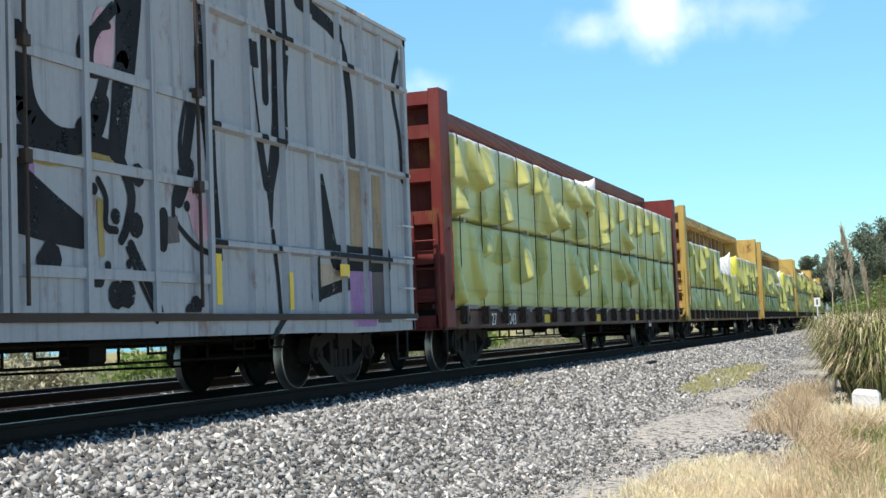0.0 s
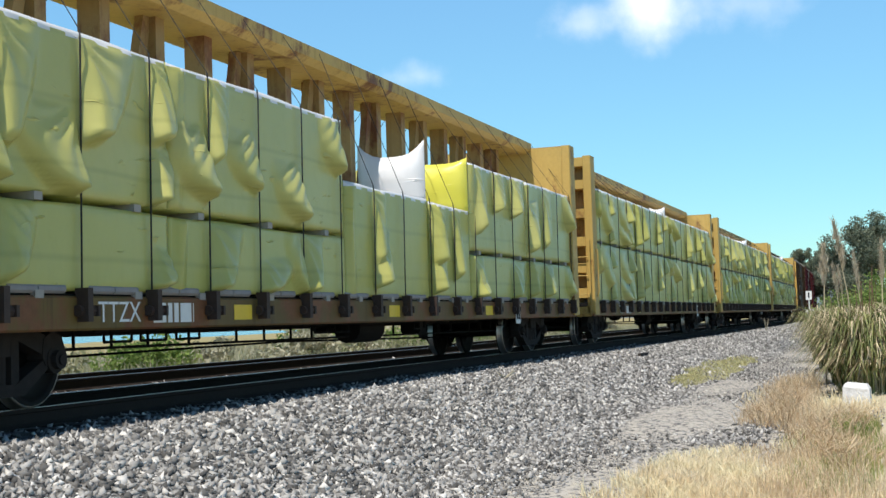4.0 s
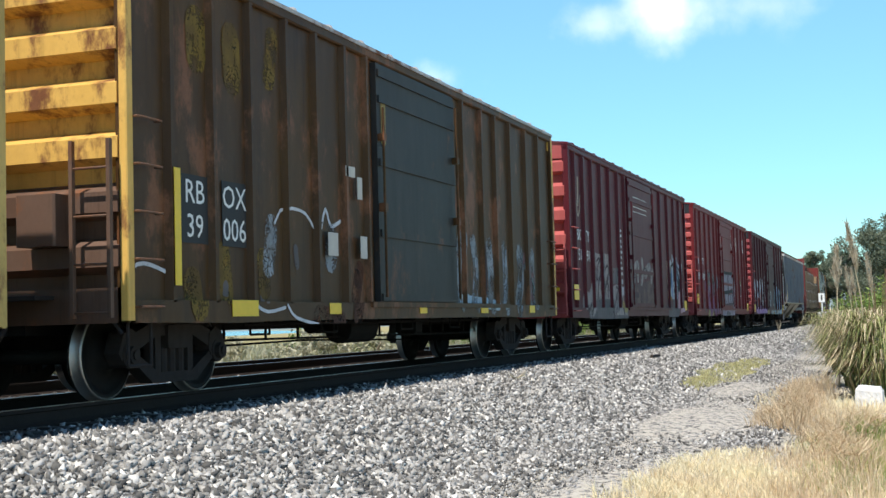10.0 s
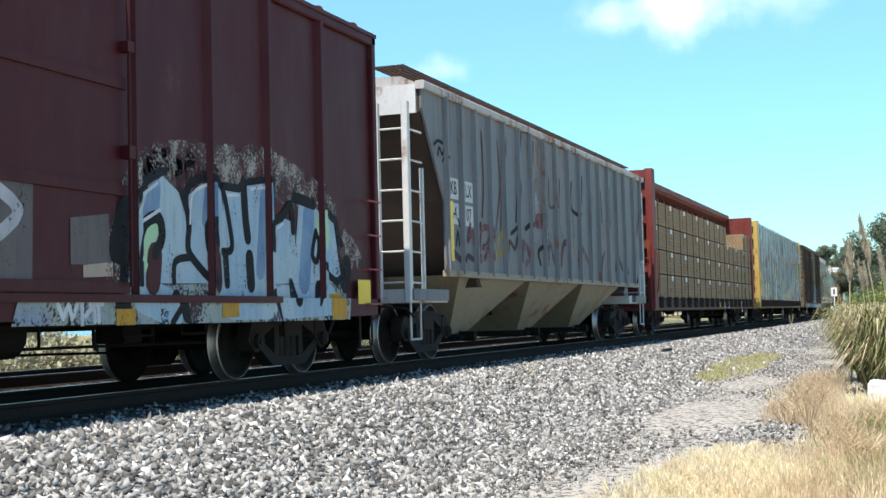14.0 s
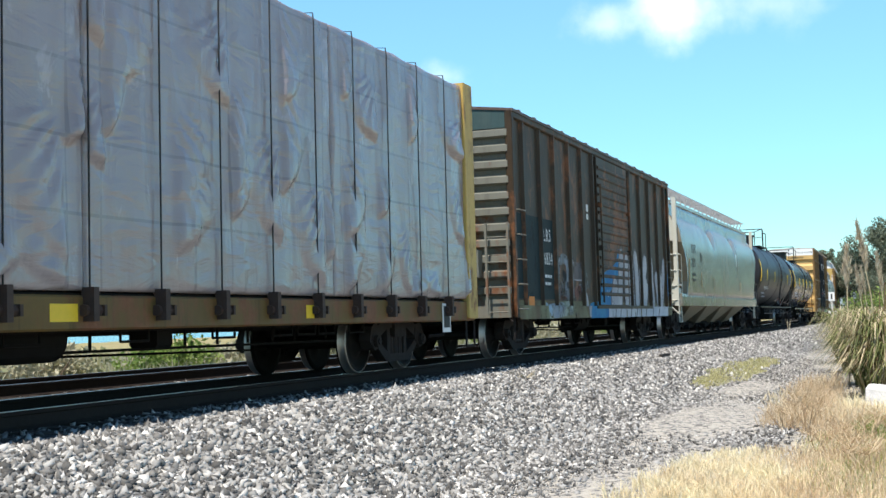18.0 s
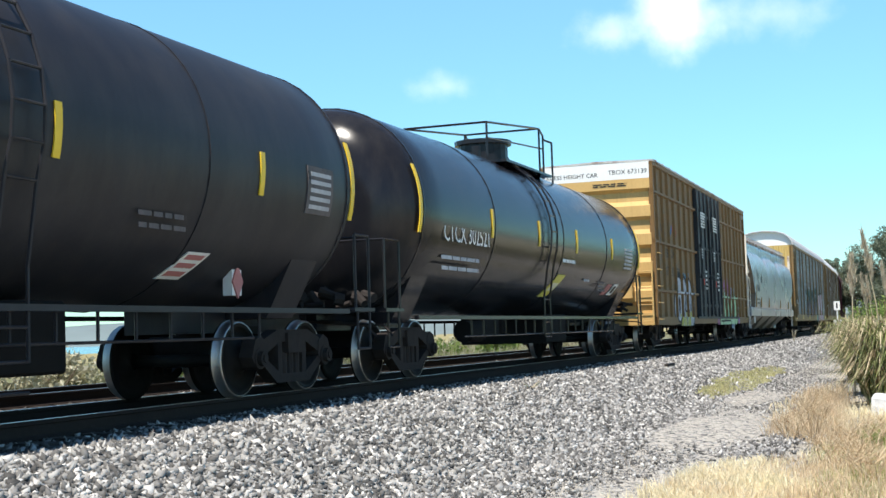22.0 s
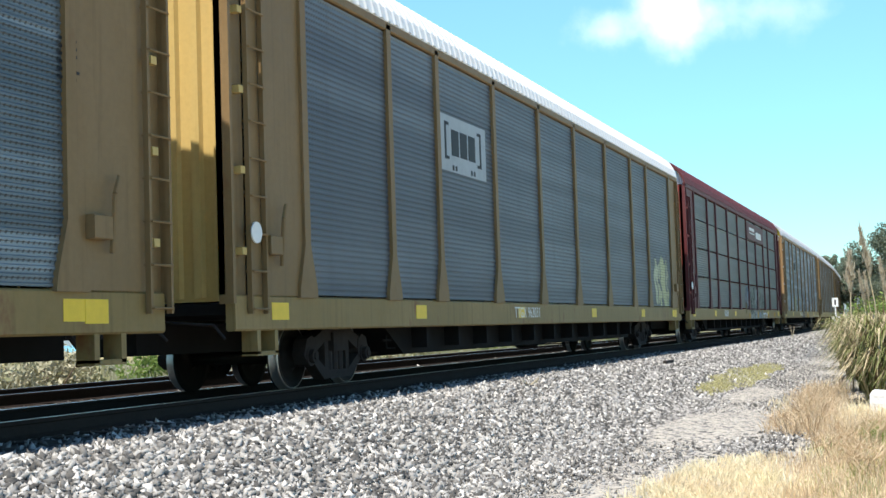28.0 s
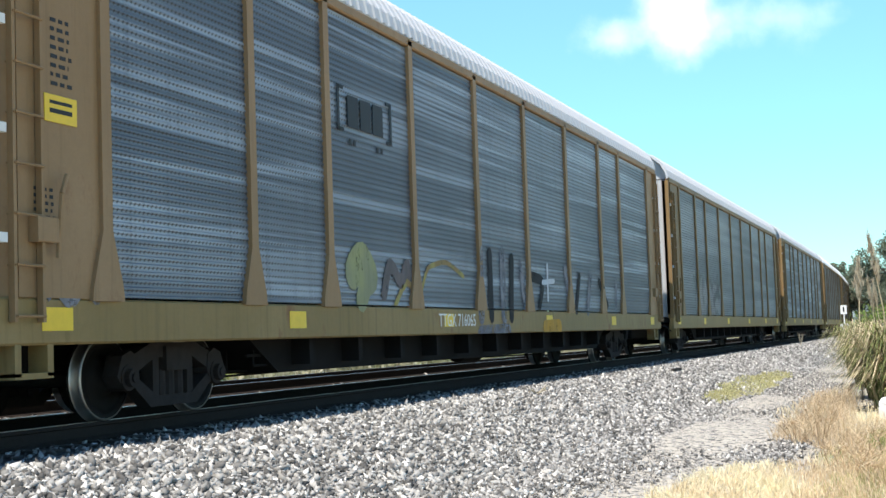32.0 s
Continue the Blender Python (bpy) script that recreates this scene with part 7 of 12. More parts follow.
def clear_wrap_material():
    """Greyish clear film over stacked packs, whose joints show through."""
    n = Nodes("clear film over timber")
    x, y, z = n.xyz()
    br = n.t.nodes.new("ShaderNodeTexBrick")
    vec = n.node("CombineXYZ")
    n.link(x, vec.inputs[0])
    n.link(z, vec.inputs[1])
    n.link(vec.outputs[0], br.inputs["Vector"])
    br.offset, br.squash = 0.0, 1.0
    for k, v in (("Scale", 1.0), ("Mortar Size", 0.02), ("Mortar Smooth", 0.4), ("Brick Width", 2.4), ("Row Height", 0.69)):
        br.inputs[k].default_value = v
    br.inputs["Color1"].default_value, br.inputs["Color2"].default_value, br.inputs["Mortar"].default_value = (0.29, 0.235, 0.225, 1), (0.24, 0.20, 0.20, 1), (0.15, 0.12, 0.115, 1)
    haze = n.noise(0.7, 4, 0.6, n.scaled(1, 1, 1.2))
    c = n.mix(n.math("ADD", n.math("MULTIPLY", n.ramp(haze, 0.3, 0.7), 0.55), 0.3), br.outputs["Color"], (0.27, 0.235, 0.245, 1))
    cling = n.ramp(n.noise(1.3, 5, 0.65, n.scaled(1.4, 1, 0.8, (3, 0, 1)), 0.8), 0.60, 0.68)
    c = n.mix(n.math("MULTIPLY", cling, 0.4), c, (0.44, 0.40, 0.41, 1))
    pull = n.noise(1.2, 3, 0.5, n.scaled(2.2, 1, 0.45), 0.6)
    n.bump(n.math("ADD", pull, n.math("MULTIPLY", n.noise(2.0, 4, 0.55, n.scaled(0.6, 1, 2.0), 1.0), 0.6)), 0.6, 0.08)
    return n.done(c, 0.2, 0.0, 0.7)


CLEAR_WRAP = clear_wrap_material()


def sawn_wood():
    n = Nodes("weathered sawn boards")
    grain = n.noise(4, 6, 0.65, n.scaled(0.5, 14, 14))
    ob = n.node("ObjectInfo")
    isl = n.node("NewGeometry")
    c = n.mix(grain, (0.19, 0.115, 0.06, 1), (0.34, 0.225, 0.12, 1))
    c = n.mix(n.math("MULTIPLY", isl.outputs["Random Per Island"], 0.5), c, (0.30, 0.20, 0.11, 1))
    c = n.mix(n.math("MULTIPLY", ob.outputs["Random"], 0.25), c, (0.36, 0.29, 0.2, 1))
    c = n.mix(n.math("MULTIPLY", n.ramp(n.noise(0.9, 4, 0.6), 0.5, 0.8), 0.3), c, (0.16, 0.12, 0.085, 1))
    n.bump(grain, 0.3, 0.01)
    return n.done(c, 0.8, 0.0, 0.25)


SAWN = sawn_wood()
TRAIN = []


def set_in(car, s0, s1):
    TRAIN.append((car, (s0 + s1) / 2))
    return car


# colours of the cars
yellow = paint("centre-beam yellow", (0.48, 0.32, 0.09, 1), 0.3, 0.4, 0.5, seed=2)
# real grime on the posts; its dark tone also paints the bulkheads' shade
yellow_in = paint("centre-beam grimy posts, shaded bulkheads", (0.30, 0.19, 0.07, 1), 0.3, 0.6, 0.6, seed=3)
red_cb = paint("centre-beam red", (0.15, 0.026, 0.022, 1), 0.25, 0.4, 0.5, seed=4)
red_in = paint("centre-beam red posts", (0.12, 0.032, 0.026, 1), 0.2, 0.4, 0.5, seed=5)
# sill paints hold both road grime and the deep shade below the load
sill_yellow = paint("grimy shaded yellow sill", (0.125, 0.08, 0.026, 1), 0.2, 0.7, 0.8, seed=17, faded=(0.22, 0.145, 0.035, 1))
sill_red = paint("grimy shaded red sill", (0.055, 0.022, 0.02, 1), 0.2, 0.4, 0.7, seed=18)
roof_grey = paint("galvanised roof", (0.42, 0.40, 0.38, 1), 0.3, 0.5, 0.4, seed=6)

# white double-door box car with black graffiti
# one white paint in two tones: side darkened for its shade, end left bright
c1_side = paint("white car shaded side", (0.34, 0.35, 0.38, 1), 0.15, 0.25, 0.9, seed=7)
white_end = paint("white car sunlit end", (0.6, 0.6, 0.6, 1), 0.2, 0.3, 0.4, seed=8)
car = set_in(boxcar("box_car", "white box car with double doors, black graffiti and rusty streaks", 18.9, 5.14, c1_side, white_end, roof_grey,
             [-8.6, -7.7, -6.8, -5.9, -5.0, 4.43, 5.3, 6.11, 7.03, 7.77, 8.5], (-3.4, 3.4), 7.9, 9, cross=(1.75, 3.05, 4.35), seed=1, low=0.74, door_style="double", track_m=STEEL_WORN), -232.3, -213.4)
plates(car, [(2.0, 1.85, 0.1, 0.6), (3.55, 1.35, 0.12, 0.55), (5.3, 1.25, 0.1, 0.45)], YELLOW_TAPE, "reflective_strip")
plates(car, [(6.9, 1.55, 0.3, 0.16)], YELLOW_TAPE, "placard", label="yellow placard")

sp = Spray(BOX_FACES[car.name])
sp.line(curve([(0.1, 3.4), (0.07, 3.11), (0.14, 2.85), (0.34, 2.63), (0.64, 2.56)], 3), 0.2, INK, 2, 0.17)
sp.line(curve([(0.08, 2.45), (0.63, 2.51), (1.14, 2.55), (1.49, 2.53)], 3), 0.23, INK, 2, 0.16)
sp.line(curve([(1.77, 4), (1.84, 3.68), (1.72, 3.28), (1.65, 2.88), (1.58, 2.5)], 3), 0.25, INK, 2, 0.18)
sp.line(curve([(1.46, 3.18), (1.32, 2.89), (1.07, 2.65)], 3), 0.15, INK, 2, 0.18)
sp.line(curve([(1.55, 3.7), (1.15, 3.55), (1.06, 3.33), (1.23, 3.18), (1.48, 3.24)], 3), 0.07, INK, 2)
sp.line([(1.33, 3.53), (1.36, 3.33)], 0.19, PINK, 1)
sp.line(curve([(0.09, 1.97), (0.4, 1.86), (0.73, 1.77), (1.04, 1.71)], 3), 0.27, INK, 2, 0.17)
sp.line(curve([(1.69, 2.44), (1.87, 2.12), (1.78, 1.81), (1.68, 1.67)], 3), 0.16, INK, 2, 0.1)
sp.line(curve([(1.32, 2.21), (1.44, 2.05), (1.43, 1.79), (1.6, 1.76)], 3), 0.08, INK, 2)
sp.line(curve([(3.24, 3.74), (3.3, 3.25), (3.37, 2.77), (3.43, 2.22), (3.54, 1.59)], 3), 0.26, INK, 2, 0.13)
sp.line([(3.23, 4.34), (3.27, 3.74)], 0.06, INK, 2, 0.09)
sp.line(curve([(2.95, 3.26), (2.79, 2.81), (2.8, 2.49)], 3), 0.06, INK, 2, 0.08)
sp.line(curve([(2.75, 2.43), (2.62, 1.98), (3.04, 1.69), (3.35, 1.62)], 3), 0.06, INK, 2, 0.07)
sp.line([(2.9, 2.37), (3.05, 1.89)], 0.24, PINK, 1, 0.14)
sp.line([(2.43, 1.96), (2.41, 1.67)], 0.17, INK, 2)
sp.line(curve([(1.77, 1.6), (2.01, 1.25), (2.3, 0.9)], 3), 0.04, INK, 2, 0.06)
sp.spot(0.48, 1.43, 0.09, INK, 3)
sp.spot(-0.04, 1.47, 0.07, INK, 3)
sp.spot(1.58, 1.15, 0.14, INK, 3)
sp.spot(1.26, 1.27, 0.06, INK, 3)
sp.spot(2.89, 1, 0.08, INK, 3)
sp.spot(1.8, 1.45, 0.05, INK, 3)
sp.spot(1.25, 2.12, 0.06, INK, 3)
sp.spot(2.89, 2.09, 0.06, INK, 3)
sp.spot(1.45, 1.42, 0.05, INK, 3)
sp.line(curve([(0.18, 3.29), (0.23, 2.88), (0.4, 2.63), (0.78, 2.5), (1.25, 2.62), (1.44, 2.95)]), 0.38, INK, 2, 0.18)
sp.line([(1.92, 4.9), (1.9, 4.04), (1.81, 3.35), (1.65, 2.5)], 0.53, INK, 2, 0.24).line(curve([(1.63, 3.89), (1.29, 3.56), (1.24, 3.25), (1.53, 3.24)]), 0.13, INK, 2)
sp.line([(3.42, 3.76), (3.46, 3.16), (3.54, 2.5), (3.69, 1.55)], 0.56, INK, 2, 0.17, cap=False).line([(3.04, 3.14), (2.87, 2.55)], 0.18, INK, 2).line([(2.72, 2.16), (2.95, 2.5)], 0.22, INK, 2)
sp.line([(0.05, 1.98), (0.57, 1.82), (1.08, 1.69)], 0.64, INK, 2, 0.28).line([(5.2, 4.95), (5.33, 4.2), (5.22, 3.25), (4.96, 2.45), (4.97, 2.0)], 0.6, INK, 2, 0.04, cap=False)
sp.line([(4.9, 4.29), (4.91, 3.53)], 0.16, INK, 2).line([(4.72, 3.05), (4.87, 2.5)], 0.16, INK, 2).line([(4.56, 4.17), (4.59, 3.86)], 0.33, INK, 2, cap=False).line([(4.59, 3.86), (4.75, 3.0)], 0.04, INK, 2)
sp.line(curve([(5.87, 4.95), (7.03, 4.75), (7.38, 4.1), (7.46, 3.18)]), 0.22, INK, 2, 0.22).line([(6.42, 2.79), (6.66, 1.75)], 0.08, INK, 2, 0.42, cap=False).line(curve([(9.3, 4.9), (9.03, 4.31), (9.24, 3.66), (9.3, 2.99)]), 0.13, INK, 2)
sp.line([(6.15, 1.64), (6.09, 1.2), (7.05, 1.37)], 0.16, INK, 2).line([(6.78, 1.72), (8.44, 1.74)], 0.34, INK, 2).block(7.15, 7.95, 0.8, 1.6, LILAC, 1).block(8.0, 8.5, 0.85, 1.65, SLATE, 1).block(6.2, 7.0, 1.25, 1.62, BUFF, 1)
sp.block(7.3, 7.7, 1.9, 2.95, TAN, 1).block(8.1, 8.45, 1.86, 2.95, TAN, 1).line(curve([(0.1, 2.43), (0.58, 2.34), (1.57, 2.47)]), 0.16, OCHRE, 1).line([(1.84, 1.63), (2.33, 1.0)], 0.12, INK, 2).line([(5.0, 1.95), (5.1, 1.4), (5.15, 0.95), (4.72, 0.64)], 0.09, INK, 2)
sp.line([(1.47, 3.7), (1.44, 3.4)], 0.34, PINK, 1).line([(0.13, 2.35), (0.15, 2.0)], 0.5, LILAC, 1).line([(2.95, 2.3), (3.2, 1.9)], 0.36, PINK, 1).line([(1.34, 2.0), (1.36, 1.54)], 0.1, OCHRE, 1).line([(2.58, 1.96), (2.61, 1.69)], 0.24, SLATE, 2, cap=False)
for x, z, r in ((0.59, 1.45, 0.16), (1.75, 1.17, 0.15), (1.31, 1.29, 0.08), (3.02, 1.05, 0.12), (1.98, 2.32, 0.12), (1.93, 1.83, 0.13), (1.59, 1.89, 0.08)):
    sp.spot(x, z, r, INK, 3)
for k in range(5):
    x = -8.6 + k * 1.25
    sp.line(curve([(x, 4.3 - 0.3 * (k % 2)), (x + 0.5, 3.2), (x + 0.2, 2.2), (x + 0.9, 1.3)]), 0.49, INK, 2, 0.11).spot(x + 0.75, 2.6, 0.3, PINK, 1)
sp.done(car, "black and pink sprayed shapes")

# six centre-beam cars with wrapped timber
PACK = {}
BEARER = Shape().box(-0.06, 0.06, -0.585, 0.585, -0.074, 0.0).mesh("bearer", plain("grey bearer wood", (0.32, 0.30, 0.27, 1), 0.85, 0.0, 9, 0.3))


def green_load(car, L, seed, cols):
    """Wrapped packs on each side of the beam; cols: x0, x1 and the tiers (z, height) of each stack."""
    for k, (x0, x1, tiers) in enumerate(cols):
        for tier, (z, h) in enumerate(tiers):
            for s in (-1, 1):
                near = s < 0
                step = (-L / 2 + 0.9 - x0 - 0.015) % 1.185
                key = (round(x1 - x0, 1), h, seed * 40 + k * 4 + tier if near else 20)
                if key not in PACK:
                    PACK[key] = wrapped_pack(x1 - x0 - 0.03, h, 1.15, GREEN_WRAP[(seed + tier) % 2], key[2] + int(h * 10), nx=int((x1 - x0) * 26) if near else 10, nz=int(h * 28) if near else 4, first=step, hem=WHITE_WRAP if tier == len(tiers) - 1 and near else None)
                ob = tagged(new("lumber_pack"), "long pack of timber in creased yellow-green plastic wrap", "lumber pack", "wrapped lumber packs")
                part("wrap", PACK[key], None, ob)
                for n_ in range(3):
                    xb = (n_ - 1) * (x1 - x0) * 0.36
                    part("bearer", BEARER, None, ob, at=(xb, 0, 0))
                ride(ob, car, (x0 + x1) / 2, s * 0.92, z)


def end_cover(x, y0, y1, z0, z1, seed, ear=0.08):
    """A loose end flap of wrap, blown out and sunlit."""
    rnd = random.Random(seed)
    v, f, n = [], [], 9
    for i in range(n + 1):
        for j in range(n + 1):
            a, b = i / n, j / n
            o = 0.16 * math.sin(math.pi * a) ** 0.6 * math.sin(math.pi * b) ** 0.6 + 0.03 * noise.noise(Vector((a * 5 + seed, b * 5, 0)))
            v.append((x - o, y0 + (y1 - y0) * a, z0 + (z1 - z0) * b + ear * (abs(a - 0.5) * 2) ** 3 * b))
    f = [(i * (n + 1) + j, (i + 1) * (n + 1) + j, (i + 1) * (n + 1) + j + 1, i * (n + 1) + j + 1) for i in range(n) for j in range(n)]
    m = len(v)
    v += [(x + 0.02, p[1], p[2]) for p in v]
    f += [tuple(m + q for q in r[::-1]) for r in f]
    rim = [i * (n + 1) for i in range(n + 1)] + [n * (n + 1) + j for j in range(1, n + 1)] + [i * (n + 1) + n for i in range(n - 1, -1, -1)] + [j for j in range(n - 1, 0, -1)]
    f += [(a, b, b + m, a + m) for a, b in zip(rim, rim[1:] + rim[:1])]
    return Shape().add(v, f)


CB = [(-211.8, -189.0, 2, 4.05), (-187.2, -164.9, 3, None), (-163.0, -140.2, 4, None), (-138.5, -116.6, 5, 3.94), (-114.9, -92.0, 6, 4.06), (-90.8, -68.3, 7, 4.11)]
for i, (a, b, sd, high) in enumerate(CB):
    L = b - a
    red = i == 0
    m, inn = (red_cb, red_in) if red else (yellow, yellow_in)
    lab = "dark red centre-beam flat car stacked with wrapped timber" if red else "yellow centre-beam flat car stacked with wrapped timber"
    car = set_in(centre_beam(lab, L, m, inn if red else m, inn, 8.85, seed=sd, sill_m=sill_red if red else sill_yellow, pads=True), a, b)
    x0, x1 = -L / 2 + 0.46, L / 2 - 0.46
    if high is None:
        two = ((1.09, 0.79), (1.955, 1.545))
        cols = [(x0, -6.55, two), (-6.55, -2.0, two), (-2.0, 1.36, ((1.09, 1.58),)), (1.40, 3.5, ((1.09, 1.55),)), (3.5, 7.2, two), (7.2, x1, two)]
        tie_downs(car, L, lambda x: 2.68 if -2.0 < x < 3.5 else 3.5)
        part("end_cover", end_cover(3.47, -1.48, -0.42, 2.62, 3.5, sd), YELLOW_WRAP, car, "sunlit yellow end flap of a wrapped pack", smooth=True)
        part("end_cover", end_cover(1.34, -1.46, -0.3, 2.66, 3.4, sd + 5, 0.24), WHITE_WRAP, car, "blown white end flap of a wrapped pack", smooth=True)
    else:
        h1 = 1.46
        two = ((1.09, h1), (1.09 + h1 + 0.075, high - 1.09 - h1 - 0.075))
        q = (x1 - x0) / 4
        cols = [(x0 + q * k, x0 + q * (k + 1), two) for k in range(4)]
        tie_downs(car, L, lambda x: high)
        part("loose_flap", end_cover(0.0, -1.5, -1.0, high - 0.12, high + 0.2, sd + 9), WHITE_WRAP, car, "torn white corner of wrap", smooth=True)
    green_load(car, L, sd, cols)
    mk = WHITE_MARK
    if red:
        text(car, "27", -8.7, 0.87, 0.22, mk, y=-1.503)
        text(car, "1043", -7.6, 0.87, 0.22, mk, y=-1.503)
    elif i == 5:
        text(car, "TZX", -5.6, 0.88, 0.2, mk, y=-1.503)
        text(car, "3614", -4.6, 0.88, 0.2, mk, y=-1.503)
    else:
        text(car, "TTZX", -7.5, 0.88, 0.2, mk, y=-1.503)
        bars(car, -6.9, 0.98, 0.8, 1, mk, y=-1.503, h=0.2, seed=i)
    plates(car, [(-5.0 + 2.37 * k, 0.88, 0.42, 0.17) for k in range(0, 6, 2)], YELLOW_TAPE, "reflective_strip", y=-1.503)
    part("data_board", Shape().box(6.2, 6.5, -1.512, -1.5, 0.62, 1.0), WHITE_MARK, car, "white data stencil")
    part("data_board_print", Shape().box(6.23, 6.34, -1.516, -1.513, 0.7, 0.97).box(6.36, 6.47, -1.516, -1.513, 0.7, 0.97), BLACK_MARK, car)

# yellow-brown box car
FADED_OCHRE = spray_paint("faded ochre", (0.17, 0.11, 0.025, 1), (0.10, 0.06, 0.02, 1), 2.0, 0.45)
c8_side = paint("box car tan", (0.054, 0.024, 0.007, 1), 0.3, 0.45, 0.85, seed=11, faded=(0.100, 0.050, 0.010, 1))
c8_end = paint("box car yellow end", (0.64, 0.38, 0.09, 1), 0.3, 0.4, 0.6, seed=12)
c8_door = paint("replacement door, dark", (0.022, 0.021, 0.02, 1), 0.2, 0.25, 0.5, seed=13)
car = set_in(boxcar("box_car", "yellow-brown rusty box car with a dark replacement door", 15.75, 4.55, c8_side, c8_end, roof_grey, [-7.05, -6.19, -5.33, -4.42, -3.58, -2.7, -1.95, 2.14, 3.16, 3.96, 4.88, 5.92, 6.83], (-1.7, 1.57), 6.22, 6,
             door_m=c8_door, track_m=c8_side, seed=21, sill_m=c8_side, door_style="panel", deep=0.2, foot_m=paint("rusty end foot", (0.10, 0.055, 0.036, 1), 0.3, 0.4, 0.6, seed=14)), -66.6, -50.85)
for k, (a, b) in enumerate((("RB", "39"), ("OX", "006"))):
    x = -6.55 + 0.85 * k
    plates(car, [(x, 1.96, 0.54, 0.72)], BLACK_MARK, "number_panel", y=-1.542)
    text(car, a, x, 2.13, 0.25, WHITE_MARK, y=-1.546)
    text(car, b, x, 1.77, 0.25, WHITE_MARK, y=-1.546)
plates(car, [(-7.0, 1.75, 0.12, 1.2), (-5.6, 0.92, 0.6, 0.18), (-3.2, 0.92, 0.35, 0.14), (0.0, 0.92, 0.3, 0.14), (3.0, 0.92, 0.4, 0.14), (6.0, 0.92, 0.35, 0.14)], YELLOW_TAPE, "reflective_strip")
plates(car, [(-2.2, 1.75, 0.22, 0.3), (-2.6, 2.75, 0.3, 0.14), (-2.3, 2.55, 0.16, 0.3), (-3.2, 1.75, 0.3, 0.3)], plain("worn white patch", (0.5, 0.47, 0.42, 1), 0.7), "placard", y=-1.6)

sp = Spray(BOX_FACES[car.name])
RUSTY2 = spray_paint("dark rust bloom", (0.05, 0.02, 0.012, 1), (0.09, 0.035, 0.018, 1), 3.0, 0.46)
sp.line(curve([(2.02, 2.07), (1.85, 1.55), (1.87, 1.03)], 3), 0.34, GHOST, 2)
sp.line(curve([(2.67, 2.06), (2.81, 1.57), (2.66, 0.99)], 3), 0.3, GHOST, 2)
sp.line(curve([(3.56, 2.04), (3.64, 1.5), (3.52, 0.99)], 3), 0.35, GHOST, 2)
sp.line(curve([(4.48, 2.04), (4.52, 1.41), (4.4, 0.94)], 3), 0.3, GHOST, 2)
sp.line(curve([(5.47, 1.97), (5.52, 1.43), (5.2, 0.95)], 3), 0.4, GHOST, 2)
sp.line([(6.34, 2.01), (6.39, 1)], 0.25, GHOST, 2)
sp.line(curve([(5.76, 1.88), (6.36, 1.45), (6.06, 1)], 3), 0.3, TEALD, 2)
sp.line([(1.76, 1.08), (3.85, 0.99)], 0.2, SKYBLUE, 2)
sp.line([(2.31, 2.04), (2.23, 1.18)], 0.06, DIMINK, 2)
sp.line([(3.17, 2.03), (3.15, 1.19)], 0.06, DIMINK, 2)
sp.line([(4.09, 2.02), (4.01, 1.15)], 0.06, DIMINK, 2)
sp.line([(4.95, 2.06), (4.93, 1.16)], 0.06, DIMINK, 2)
sp.line(curve([(-4.57, 2.09), (-4.27, 2.14), (-3.88, 2.1), (-3.64, 1.93)], 3), 0.04, CHALK, 2)
sp.line([(-4.72, 1.93), (-4.57, 2.09)], 0.04, CHALK, 2)
sp.line(curve([(-7.87, 1.06), (-7.79, 1.27), (-7.52, 1.36), (-7.13, 1.29)], 3), 0.04, CHALK, 2)
sp.line(curve([(-5.35, 0.96), (-5.06, 0.88), (-4.62, 0.93)], 3), 0.04, CHALK, 2)
sp.line(curve([(-4.55, 0.96), (-4.33, 0.81), (-3.7, 0.72)], 3), 0.04, CHALK, 2)
sp.line(curve([(-3.44, 1.9), (-3.29, 2.2), (-3.13, 1.99), (-2.84, 2.07)], 3), 0.05, CHALK, 2)
sp.line([(-5.95, 1.51), (-5.89, 1.08)], 0.3, FADED_OCHRE, 2)
sp.line([(-5.03, 1.48), (-4.99, 1.16)], 0.3, FADED_OCHRE, 2)
sp.line([(-6.61, 1.19), (-6.57, 0.95)], 0.35, FADED_OCHRE, 2)
sp.line([(-4.8, 1.89), (-4.89, 1.42)], 0.3, GHOST, 2)
sp.line([(-3.13, 1.85), (-3.15, 1.55)], 0.35, GHOST, 2)
sp.line([(-5.91, 1.17), (-5.92, 1.05)], 0.12, SLATE, 2)
sp.line([(-5.05, 1.09), (-5.05, 1.03)], 0.12, SLATE, 2)
sp.line([(-4.17, 1.65), (-4.14, 1.45)], 0.12, SLATE, 2)
sp.line([(-2.24, 1.43), (-2.47, 0.82)], 0.3, RUSTY2, 2)
sp.line([(-3.7, 0.82), (-3.02, 0.75)], 0.3, RUSTY2, 2)
sp.line([(-6.47, 3.96), (-6.46, 3.6)], 0.4, FADED_OCHRE, 2)
sp.line([(-5.71, 3.93), (-5.68, 3.49)], 0.4, FADED_OCHRE, 2)
sp.line([(-4.7, 4.13), (-4.8, 3.64)], 0.3, FADED_OCHRE, 2)
sp.line([(-1.47, 3.79), (-1.48, 3.3)], 0.18, LEMOND, 2)
sp.done(car, "blue and white sprayed letters, thin white outlines")

